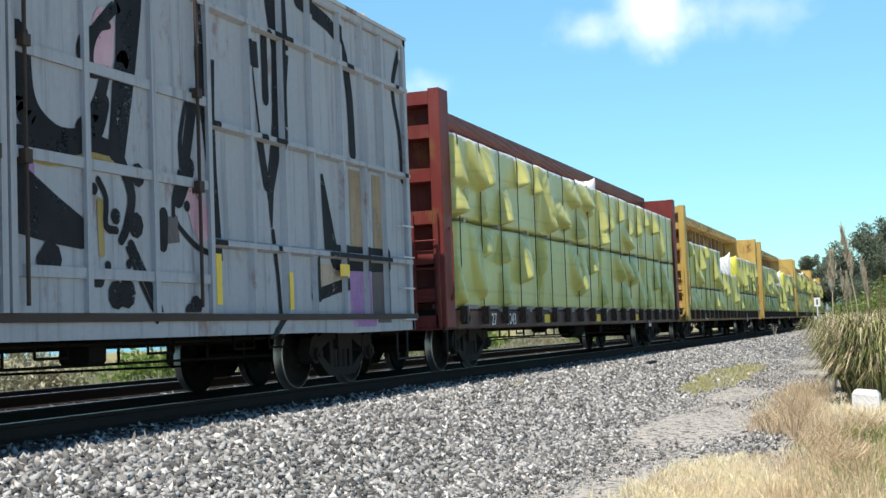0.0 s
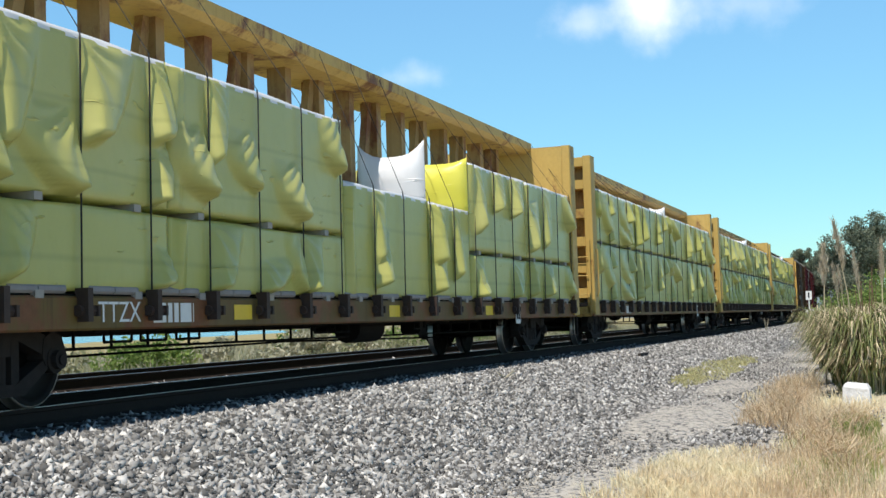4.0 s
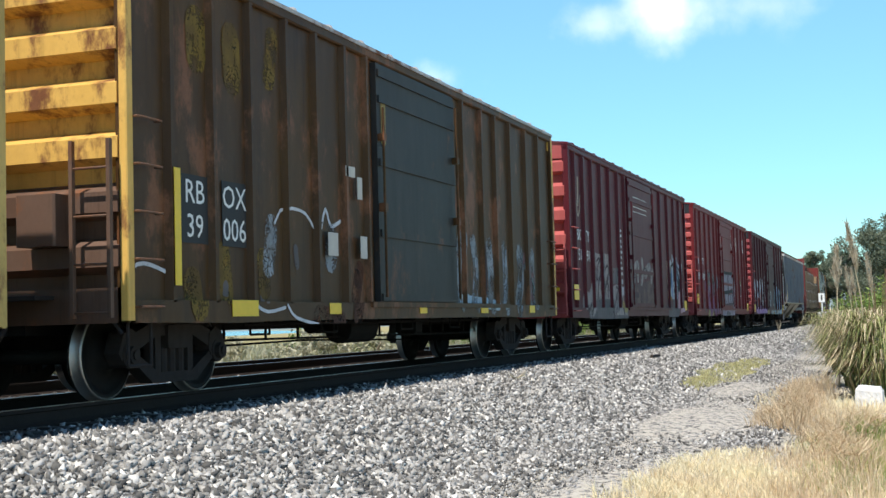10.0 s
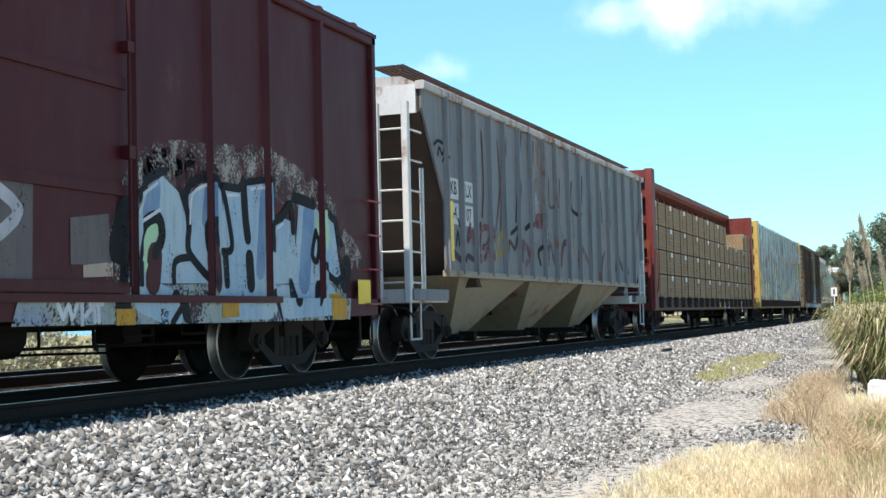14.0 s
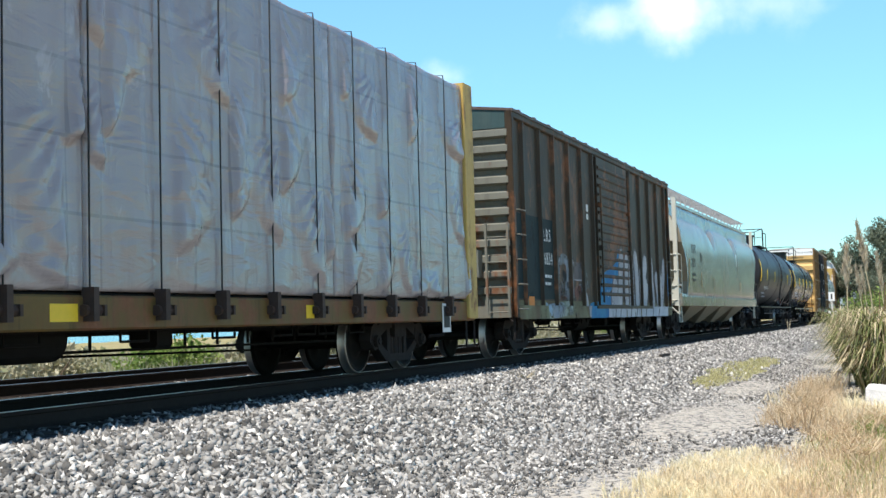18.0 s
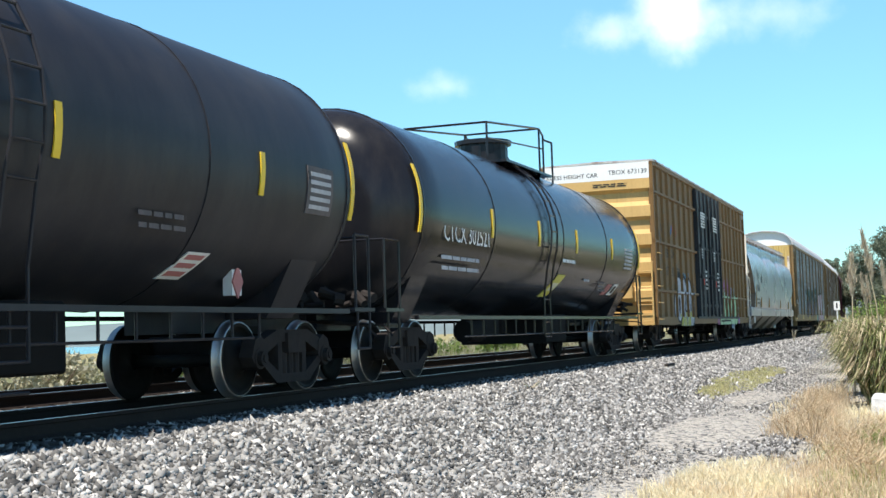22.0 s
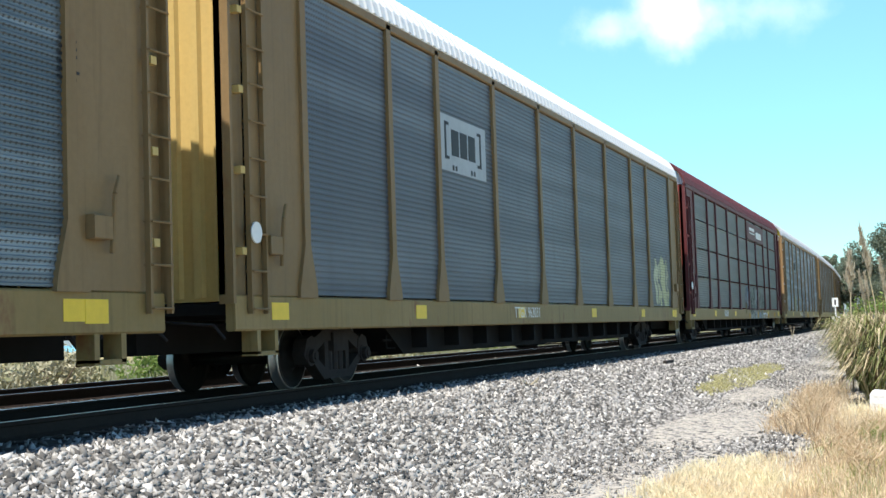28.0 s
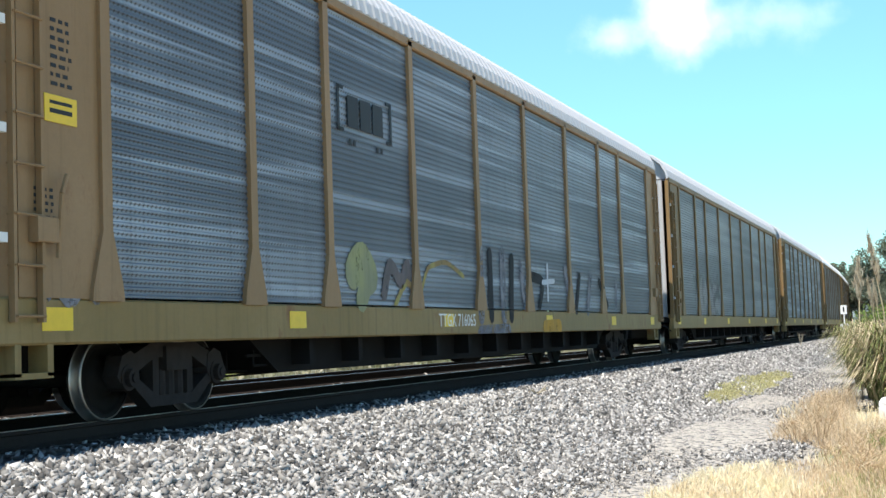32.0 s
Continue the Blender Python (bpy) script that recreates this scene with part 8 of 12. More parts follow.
# three red box cars
# each red in two tones: side with its shade painted in, end with sun
reds = {"a": ((0.075, 0.006, 0.012, 1), (0.36, 0.075, 0.07, 1)), "b": ((0.125, 0.010, 0.013, 1), (0.42, 0.095, 0.09, 1)), "c": ((0.054, 0.005, 0.009, 1), (0.30, 0.065, 0.07, 1))}
mats = {k: (paint("red car shaded side " + k, c, 0.15, 0.08, 0.5, seed=30 + i, faded=(c[0] * 1.3, c[1] * 1.6, c[2] * 1.6, 1)), paint("red car sunlit end " + k, e_, 0.2, 0.15, 0.3, seed=40 + i), paint("red car roof " + k, tuple(v * 1.2 for v in c[:3]) + (1,), 0.3, 0.3, seed=50 + i)) for i, (k, (c, e_)) in enumerate(reds.items())}
sides = {"a": ([-7.18, -6.35, -5.51, -4.58, -3.63, -2.63, -1.78, 2.04, 3.27, 4.54, 5.68, 6.69], (-1.55, 1.65), -49.5, -33.9, 6, "dark red box car with pale silver graffiti along its lower side"),
         "b": ([-7.13, -6.12, -4.94, -3.79, -2.69, -1.79, 2.06, 3.48, 4.68, 5.89, 6.83], (-1.4, 1.8), -32.2, -16.7, 10, "bright red box car with purple graffiti and a silver panel"),
         "c": ([-7.47, -6.38, -5.21, -4.03, -2.87, -1.74, 2.14, 3.56, 4.85, 6.25], (-1.5, 1.92), -14.9, 1.0, 11, "maroon box car with white and purple graffiti")}
for k, (ribs, door, a, b, n, lab) in sides.items():
    sm, em, rm = mats[k]
    car = set_in(boxcar("box_car", lab, b - a, 4.57, sm, em, rm, ribs, door, 6.22, n, seed=ord(k), door_style="panel", low=0.74, end_white=BLACK_MARK if k != "a" else None), a, b)
    e = (b - a) / 2
    plates(car, [(-e + 0.42, 1.3, 0.42, 0.34)] if k != "c" else [(-e + 0.4, 1.0, 0.35, 0.35), (-4.3, 0.86, 0.3, 0.16)], YELLOW_TAPE, "reflective_strip", y=-1.604)
    plates(car, [(e - 0.55, 1.05, 0.4, 0.32)], YELLOW_TAPE, "reflective_strip", y=-1.604)
    part("end_placard", Shape().box(-e - 0.09, -e - 0.08, -0.75, -0.35, 1.75, 2.15), WHITE_MARK, car, "blank white placard")
    part("end_reflector", Shape().box(-e - 0.12, -e - 0.1, -1.35, -1.1, 1.32, 1.4), YELLOW_TAPE, car)
    sp = Spray(BOX_FACES[car.name])
    if k == "a":
        sp.put([(-5.22, 1.17), (-5.25, 2.06), (-5.17, 2.27), (-4.55, 2.24), (-4.5, 1.16)], BUFF2, 1)
        sp.put([(-4.5, 1.16), (-4.5, 1.82), (-4.3, 2.28), (-3.77, 2.29), (-3.72, 1.86), (-3.6, 1.18)], BUFF2, 1)
        sp.line(curve([(-6.45, 1.05), (-6.23, 1.22), (-5.86, 1.16), (-5.57, 1.41), (-5.45, 1.14)], 3), 0.3, BUFF2, 1)
        sp.line([(-6.02, 0.89), (-5.63, 1.06)], 0.4, BUFF2, 1)
        sp.line(curve([(-5.62, 1.2), (-5.5, 1.55), (-5.27, 1.63)], 3), 0.2, BUFF2, 1)
        sp.put([(-3.54, 0.78), (-3.42, 1.48), (-2.97, 1.56), (-2.23, 1.52), (-2, 0.77)], BUFF2, 1)
        sp.put([(-6.21, 0.71), (-6.32, 0.92), (-1.9, 0.93), (-1.92, 0.66)], SLATE, 0)
        sp.put([(-5.46, 0.89), (-5.39, 1.15), (-3.52, 1.18), (-3.54, 0.89)], SLATE, 3)
        sp.put([(-3.34, 1.56), (-3.32, 1.96), (-2.68, 1.99), (-2.71, 1.58)], SLATE, 2)
        sp.line(curve([(-5.17, 1.64), (-4.99, 1.94), (-4.74, 2.1), (-4.57, 1.96)], 3), 0.06, DIMINK, 4)
        sp.line(curve([(-5.05, 1.21), (-4.93, 1.58), (-4.69, 1.73), (-4.59, 1.52)], 3), 0.08, DIMINK, 4)
        sp.line(curve([(-4.41, 1.52), (-4.29, 1.83), (-3.94, 2), (-3.76, 1.85), (-4.03, 1.69)], 3), 0.06, DIMINK, 4)
        sp.line(curve([(-4.39, 1.15), (-4.2, 1.46), (-3.88, 1.7)], 3), 0.08, DIMINK, 4)
        sp.line([(-4.45, 2.12), (-4.45, 1.45)], 0.1, DIMINK, 4)
        sp.line(curve([(-4.08, 1.61), (-3.86, 1.47), (-3.94, 1.23)], 3), 0.06, DIMINK, 4)
        sp.line(curve([(-5.18, 1.42), (-5.27, 1.56), (-5.03, 1.65)], 3), 0.06, DIMINK, 4)
        sp.line(curve([(-3.29, 0.93), (-2.99, 1.25), (-2.76, 1.42), (-2.97, 1.49)], 3), 0.06, DIMINK, 4)
        sp.line([(-2.65, 1.18), (-2.45, 0.89)], 0.12, DIMINK, 4)
        sp.line([(-6.32, 0.92), (-6.17, 1.02)], 0.2, DIMINK, 4)
        sp.line([(-5.87, 0.92), (-5.71, 1.06)], 0.08, DIMINK, 4)
        sp.line(curve([(-4.68, 1.88), (-4.79, 1.66), (-4.59, 1.59)], 3), 0.06, DIMINK, 4)
        sp.line(curve([(-5.1, 2.07), (-4.84, 2.15), (-4.6, 2.09)], 3), 0.05, DIMINK, 4)
        sp.line([(-2.44, 1.63), (-2.17, 1.64)], 0.12, SILVER, 2)
        sp.line([(-2.4, 1), (-2.13, 0.98)], 0.3, OCHRE, 4)
        sp.line([(-2.55, 1.38), (-2.05, 1.4)], 0.22, SILVER, 3, cap=False)
        sp.put([(-1.47, 0.98), (-1.13, 1.55), (1.48, 1.78), (1.79, 0.99)], BROWNISH, 1)
        sp.line(curve([(-1.23, 1.55), (-0.94, 2), (-0.52, 2.11)], 3), 0.3, BUFF2, 2)
        sp.line([(-0.6, 1.75), (-0.57, 2.11)], 0.25, BUFF2, 2)
        sp.line(curve([(0.03, 2.24), (0.12, 1.96), (-0.12, 1.67)], 3), 0.25, BUFF2, 2)
        sp.line(curve([(0.4, 1.88), (1.01, 2.1), (1.3, 1.92)], 3), 0.3, BUFF2, 2)
        sp.line([(1.29, 1.72), (1.63, 2.03)], 0.2, BUFF2, 2)
        sp.line([(-1.08, 1.55), (-0.69, 1.92)], 0.06, DIMINK, 3)
        sp.line(curve([(-0.16, 1.86), (0.42, 2.07), (0.99, 1.81)], 3), 0.06, DIMINK, 3)
        sp.line([(-1.14, 1.33), (-0.63, 1.3)], 0.15, DIMINK, 3)
        sp.line([(1.43, 1.93), (1.65, 1.54)], 0.06, DIMINK, 3)
        sp.put([(4.42, 1.36), (4.38, 2.41), (4.77, 2.39), (4.91, 2.08), (4.84, 1.68), (4.68, 1.38)], PEACH, 1)
        sp.put([(4.6, 1.32), (4.68, 1.38), (4.84, 1.63), (4.99, 1.94), (5.09, 2.25), (5.24, 1.35)], PALEB, 2)
        sp.put([(4.99, 2.09), (4.91, 2.41), (5.08, 2.48), (5.26, 2.35), (5.22, 1.96)], PALEB, 2)
        sp.put([(5.16, 1.24), (5.23, 2.33), (5.48, 2.36), (5.51, 1.88), (5.47, 1.25)], PALEB, 2)
        sp.put([(5.47, 1.2), (5.56, 1.78), (5.75, 2.43), (6.07, 2.31), (6.11, 1.22)], PALEB, 2)
        sp.put([(6.05, 1.22), (6.13, 2.29), (6.69, 2.09), (6.47, 1.56), (6.26, 1.22)], PALEB, 2)
        sp.line([(5.39, 2.57), (5.41, 2.33)], 0.16, PALEB, 2)
        sp.line([(5.48, 2.4), (5.74, 2.48)], 0.22, PALEB, 2)
        sp.line(curve([(6.19, 2.37), (6.37, 2.25), (6.84, 2.27), (6.73, 2.12)], 3), 0.22, PALEB, 2)
        sp.put([(6.22, 0.79), (6.2, 1.17), (6.47, 1.59), (6.89, 1.61), (6.96, 0.87)], ROSE, 3)
        sp.line([(6.96, 1.59), (6.96, 0.95)], 0.25, LILAC, 3)
        sp.line([(6.86, 2.04), (6.79, 1.69)], 0.4, MIST, 1)
        sp.line(curve([(4.91, 2.06), (4.97, 1.74), (4.98, 1.66), (5.08, 1.85), (5.06, 2.15), (5.11, 2.26), (5.47, 2.34), (5.52, 2.14), (5.47, 1.62)], 3), 0.1, INK, 4)
        sp.line([(5.59, 2.2), (5.62, 1.84)], 0.3, INK, 4)
        sp.line(curve([(5.74, 2.4), (6.17, 2.29), (6.71, 2.09), (6.56, 1.79), (6.27, 1.44), (6.17, 1.22)], 3), 0.1, INK, 4)
        sp.line(curve([(6, 1.8), (6.22, 1.74), (6.45, 1.63)], 3), 0.3, INK, 4)
        sp.line(curve([(5.79, 2.06), (5.88, 1.96), (5.76, 1.82)], 3), 0.14, INK, 4)
        sp.line([(6.28, 2.11), (6.34, 1.95)], 0.16, INK, 4)
        sp.line([(6.42, 1.98), (6.48, 1.82)], 0.16, INK, 4)
        sp.line(curve([(6.15, 2.48), (6.17, 1.33), (6.11, 1.11)], 3), 0.06, INK, 4)
        sp.line(curve([(4.49, 1.99), (4.53, 1.75), (4.46, 1.6)], 3), 0.15, INK, 4)
        sp.line([(4.99, 2.09), (5.02, 1.79)], 0.3, SLATE, 3)
        sp.line([(5.57, 2.31), (5.6, 1.89)], 0.3, SLATE, 3)
        sp.put([(5.47, 1.63), (5.48, 1.79), (5.69, 1.82), (5.69, 1.64)], CHALK, 5)
        sp.put([(5.4, 1.41), (5.4, 1.6), (5.83, 1.61), (5.83, 1.42)], CHALK, 5)
        sp.put([(5.43, 1.43), (5.43, 1.58), (5.63, 1.59), (5.63, 1.43)], INK, 6)
        sp.put([(5.67, 1.43), (5.68, 1.59), (5.81, 1.59), (5.81, 1.43)], INK, 6)
        sp.put([(4.44, 1.22), (4.44, 1.33), (4.96, 1.31), (4.95, 1.23)], ORANGE2, 5)
        sp.put([(5.23, 0.66), (5.26, 1.25), (6.05, 1.24), (6, 0.79), (5.71, 0.67)], SLATE, 4)
        sp.put([(4.09, 0.67), (4.09, 0.98), (5.24, 0.99), (5.23, 0.66)], SLATE, 1)
        sp.line([(5.19, 2.11), (5.16, 1.4)], 0.2, BLUEWASH, 4)
        sp.line([(6.15, 2.2), (6.09, 1.44)], 0.14, BLUEWASH, 4)
        sp.line([(4.09, 1.03), (5.03, 1.05)], 0.1, MIST, 3, cap=False)
        sp.line([(-6.75, 3.3), (-6.72, 3.9)], 0.09, BUFF, 1).line(curve([(-6.9, 3.4), (-6.8, 3.05), (-6.6, 3.2), (-6.55, 3.5)]), 0.06, BUFF, 1)
        sp.done(car, "silver, buff and blue sprayed letters")
    elif k == "b":
        sp.line([(-5.24, 2.26), (-5.24, 2.13)], 0.22, TEALD, 1)
        sp.line([(-4.95, 2.28), (-4.96, 2.15)], 0.22, TEALD, 1)
        sp.line([(-4.46, 2.32), (-4.47, 2.19)], 0.22, TEALD, 1)
        sp.line([(-3.9, 2.33), (-3.91, 2.2)], 0.22, TEALD, 1)
        sp.line([(-3.29, 2.4), (-3.29, 2.26)], 0.22, TEALD, 1)
        sp.line([(-3.05, 2.2), (-3.06, 2.06)], 0.22, TEALD, 1)
        sp.line([(-5.37, 1.32), (-5.37, 1.19)], 0.22, TEALD, 1)
        sp.line([(-5.61, 1.04), (-5.62, 0.92)], 0.22, TEALD, 1)
        sp.line(curve([(-4.8, 2.07), (-3.69, 2.11), (-2.19, 2), (-1.64, 1.93)], 3), 0.4, TEALD, 1)
        sp.line([(-4.59, 2), (-3.21, 2.03)], 0.35, OLIVE, 1)
        sp.line([(-4.87, 0.74), (-3.77, 0.74)], 0.4, LEMOND, 1, 0.2)
        sp.line([(-1.73, 1.47), (-1.7, 1.1)], 0.4, OLIVE, 1)
        sp.line(curve([(-5.02, 1.78), (-4.61, 1.55), (-4.36, 1.4)], 3), 0.4, LILAC2, 2)
        sp.line(curve([(-4.42, 1.23), (-4.1, 0.99), (-4.33, 0.82)], 3), 0.5, LILAC2, 2)
        sp.line([(-3.82, 1.75), (-3.54, 1.42)], 0.45, LILAC2, 2)
        sp.line([(-3.26, 1.25), (-3.04, 0.86)], 0.45, LILAC2, 2)
        sp.line([(-4.82, 1.62), (-4.63, 1.31)], 0.3, LILAC2, 2)
        sp.line([(-2.64, 1.53), (-2.4, 0.91)], 0.35, LILAC2, 2)
        sp.line(curve([(-5.03, 0.86), (-4.74, 1.23), (-4.82, 1.54), (-5.01, 1.86), (-4.8, 2.01), (-4.55, 1.96)], 3), 0.1, INK, 4)
        sp.line(curve([(-4.59, 2.04), (-4.47, 1.72), (-4.62, 1.47)], 3), 0.07, INK, 4)
        sp.line(curve([(-4.08, 1.74), (-3.79, 1.92), (-3.46, 1.89), (-3.39, 1.51), (-3.74, 1.24)], 3), 0.1, INK, 4)
        sp.line(curve([(-3.41, 1.94), (-3.19, 1.6), (-3.31, 1.34)], 3), 0.12, INK, 4)
        sp.line(curve([(-2.99, 1.7), (-3.07, 1.87), (-2.77, 1.97), (-2.63, 1.71), (-2.9, 1.52)], 3), 0.07, INK, 4)
        sp.line([(-3.75, 1.07), (-3.53, 0.82)], 0.1, INK, 4)
        sp.line(curve([(-2.72, 1.97), (-2.31, 1.81), (-2.5, 1.27), (-2.69, 0.82)], 3), 0.12, INK, 4)
        sp.line([(-4.18, 1.48), (-4.11, 1.24)], 0.08, INK, 4)
        sp.line(curve([(-2.2, 1.82), (-1.77, 1.74), (-1.47, 1.94)], 3), 0.1, INK, 4)
        sp.line(curve([(-2.02, 1.27), (-1.63, 1.32), (-1.48, 1)], 3), 0.12, INK, 4)
        sp.line([(-1.33, 2.23), (-1.38, 0.91)], 0.14, INK, 4)
        sp.line(curve([(-4.59, 1.88), (-4.34, 1.73), (-4.49, 1.47)], 3), 0.16, SILVER2, 5)
        sp.line([(-3.66, 1.84), (-3.6, 1.67)], 0.2, SILVER2, 5)
        sp.line([(-2.8, 1.88), (-2.76, 1.66)], 0.24, SILVER2, 5)
        sp.line([(-3.38, 1.25), (-3.48, 0.91)], 0.14, SILVER2, 5)
        sp.line([(-2.47, 1.71), (-2.45, 1.36)], 0.1, SILVER2, 5)
        sp.line([(-2.02, 2.1), (-1.87, 1.83)], 0.2, SILVER2, 5)
        sp.line([(-3.97, 1.91), (-4.08, 1.65)], 0.14, SILVER2, 5)
        sp.line([(-1.93, 1.09), (-1.83, 0.86)], 0.2, SILVER2, 5)
        sp.put([(-0.85, 1.66), (-0.73, 2.34), (0.42, 2.35), (0.43, 1.64)], SILVER2, 2)
        sp.put([(0.49, 1.65), (0.62, 2.35), (1.91, 2.34), (1.94, 1.83)], SILVER2, 2)
        sp.put([(-0.67, 1.15), (-0.55, 1.54), (0.35, 1.57), (0.38, 1.17)], SILVER2, 2)
        sp.put([(-1.28, 0.63), (-1.19, 1.08), (2.63, 1.03), (2.59, 0.61)], SILVER2, 2)
        sp.put([(1.84, 0.86), (2.06, 2.32), (2.95, 2.2), (3.47, 2.06), (3.1, 0.86)], SILVER2, 1)
        sp.put([(-1.08, 1.01), (-1.04, 1.48), (2.1, 1.57), (2.05, 1.02)], SLATE2, 2)
        sp.put([(-0.46, 1.16), (-0.43, 1.5), (0.35, 1.54), (0.32, 1.17)], SILVER2, 3)
        sp.put([(0.52, 1.2), (0.55, 1.5), (1.91, 1.58), (1.95, 1.19)], SILVER2, 3)
        sp.line([(0.49, 2.34), (0.48, 1.52)], 0.2, INK, 4)
        sp.line([(-0.91, 1.58), (2.31, 1.7)], 0.14, INK, 4)
        sp.line(curve([(-0.85, 2.38), (0.56, 2.38), (2.14, 2.38), (3.36, 2.17)], 3), 0.12, INK, 4)
        sp.line(curve([(-0.98, 2.25), (-0.91, 1.58), (-0.77, 1.1)], 3), 0.1, INK, 4)
        sp.line([(2.21, 2.33), (2.38, 1.68)], 0.22, INK, 4)
        sp.line([(1.03, 1.54), (1.14, 1.18)], 0.1, INK, 4)
        sp.line([(1.63, 1.77), (1.73, 1.18)], 0.1, INK, 4)
        sp.line([(-1.25, 1.02), (2.44, 1.03)], 0.1, INK, 4)
        sp.line(curve([(3.22, 2.05), (2.92, 1.48), (2.55, 1.03)], 3), 0.08, INK, 4)
        sp.line([(3.09, 1.59), (2.97, 1.14)], 0.14, BUFF2, 3)
        sp.line([(0.08, 0.71), (0.92, 0.69)], 0.3, SLATE, 4)
        sp.done(car, "purple letters and a silver block with black bars")
    else:
        sp.put([(-6.98, 1.92), (-7, 2.15), (-6.61, 2.42), (-6.3, 2.4), (-5.92, 2.09), (-5.89, 1.91)], CHALK, 2)
        sp.line(curve([(-6.6, 1.95), (-6.4, 1.55), (-6.26, 1.06)], 3), 0.36, CHALK, 2, 0.24)
        sp.line(curve([(-5.97, 2.07), (-5.94, 1.73), (-6.41, 1.49)], 3), 0.3, CHALK, 2)
        sp.put([(-5.83, 2.01), (-5.86, 2.26), (-5.29, 2.35), (-4.79, 2.35), (-4.76, 2.03)], CHALK, 2)
        sp.line(curve([(-5.73, 2.08), (-5.77, 1.57), (-5.85, 1.06)], 3), 0.26, CHALK, 2)
        sp.line(curve([(-5.8, 1.74), (-5.15, 1.58), (-4.58, 1.66)], 3), 0.22, CHALK, 2)
        sp.line(curve([(-4.94, 2.3), (-4.83, 1.78), (-4.69, 1.52)], 3), 0.3, CHALK, 2)
        sp.line(curve([(-4.11, 2.29), (-4.35, 1.89), (-4.9, 1.55)], 3), 0.42, CHALK, 2, 0.25)
        sp.line([(-3.77, 2.31), (-3.76, 1.82)], 0.4, CHALK, 2, 0.25)
        sp.line(curve([(-4.17, 1.53), (-3.8, 1.27), (-3.11, 1.28)], 3), 0.25, CHALK, 2)
        sp.line([(-3.2, 2.29), (-3.06, 1.85)], 0.3, CHALK, 2)
        sp.line(curve([(-2.6, 2.3), (-2.45, 1.88), (-2.16, 1.59), (-2.52, 1.09)], 3), 0.28, CHALK, 2, 0.2)
        sp.line([(-3.38, 1.56), (-2.97, 1.49)], 0.3, SLATE, 2)
        sp.line([(-6.72, 2.07), (-6.57, 2.32)], 0.12, BLUEWASH, 2)
        sp.line([(-5.1, 2.26), (-4.98, 1.77)], 0.16, SILVER, 3)
        sp.line([(-2.85, 2.25), (-2.69, 1.97)], 0.14, SILVER, 3)
        sp.put([(-6.84, 0.77), (-6.98, 1.15), (-6.31, 1.01), (-5.97, 0.73)], LILAC, 3)
        sp.put([(-5.97, 0.73), (-5.85, 1.06), (-5.23, 1.07), (-4.49, 0.75)], LILAC, 3)
        sp.put([(-4.91, 1.42), (-4.55, 1.43), (-4.23, 0.75), (-4.7, 0.75)], LILAC, 3)
        sp.put([(-4.33, 0.75), (-4.25, 1.15), (-3.37, 0.99), (-3.33, 0.75)], LILAC, 3)
        sp.put([(-3.39, 0.75), (-3.37, 0.97), (-1.88, 1.02), (-1.84, 0.75)], LILAC, 3)
        sp.line([(-6.19, 1.48), (-6.11, 1.23)], 0.3, ORANGE, 1)
        sp.line([(-5.4, 1.5), (-5.27, 1.2)], 0.3, ORANGE, 1)
        sp.line([(-4.31, 1.8), (-4.43, 1.53)], 0.3, ORANGE, 1)
        sp.line([(-2.39, 1.78), (-2.05, 1.4)], 0.3, ORANGE, 1)
        sp.line([(-6.47, 1.83), (-6.39, 1.7)], 0.07, INK, 4)
        sp.line([(-5.27, 1.94), (-5.13, 1.77)], 0.07, INK, 4)
        sp.line(curve([(-6.21, 1.19), (-6.04, 0.94), (-6.01, 0.76)], 3), 0.07, INK, 4)
        sp.line(curve([(-4.64, 1.52), (-4.57, 1.08), (-4.79, 0.9)], 3), 0.07, INK, 4)
        sp.line(curve([(-3.49, 2.31), (-3.5, 1.55), (-3.48, 0.99)], 3), 0.07, INK, 4)
        sp.line([(-5.87, 2.09), (-5.8, 1.74)], 0.07, INK, 4)
        sp.line([(-5.27, 1.24), (-4.99, 0.98)], 0.07, INK, 4)
        sp.line([(-3.06, 1.85), (-2.26, 1.84)], 0.07, INK, 4)
        sp.line([(-2.89, 1.09), (-2.41, 1.58)], 0.07, INK, 4)
        sp.line([(-6.13, 1.73), (-6.03, 1.86)], 0.16, INK, 4, 0.03)
        sp.put([(-1.78, 0.7), (-1.69, 0.95), (-0.54, 0.95), (-0.56, 0.71)], OCHRE, 1)
        sp.put([(-1.07, 1.05), (-0.98, 1.89), (0.52, 2), (0.5, 1.06)], SLATE, 0)
        sp.line(curve([(-0.46, 1.75), (-0.66, 1.53), (-0.32, 1.32)], 3), 0.12, SILVER, 1)
        sp.line(curve([(-0.04, 1.87), (0.33, 1.66), (0.07, 1.44)], 3), 0.12, SILVER, 1)
        sp.line([(-0.77, 1.21), (-0.15, 1.17)], 0.12, SILVER, 1)
        sp.line([(-0.81, 1.84), (-0.65, 1.64)], 0.12, SILVER, 1)
        sp.line(curve([(1.8, 1.14), (1.9, 1.62), (2.15, 2.01), (2.75, 2.26), (3.64, 2.32), (4.64, 2.42), (5.49, 2.3), (6.42, 2.02), (6.94, 1.47)], 3), 0.55, MIST, 1)
        sp.line(curve([(2.44, 2.21), (2.65, 2.37), (2.85, 2.25), (3.24, 2.39), (3.75, 2.33)], 3), 0.3, MIST, 1, 0.12)
        sp.line(curve([(4.92, 2.38), (5.2, 2.54), (5.64, 2.31)], 3), 0.25, MIST, 1, 0.1)
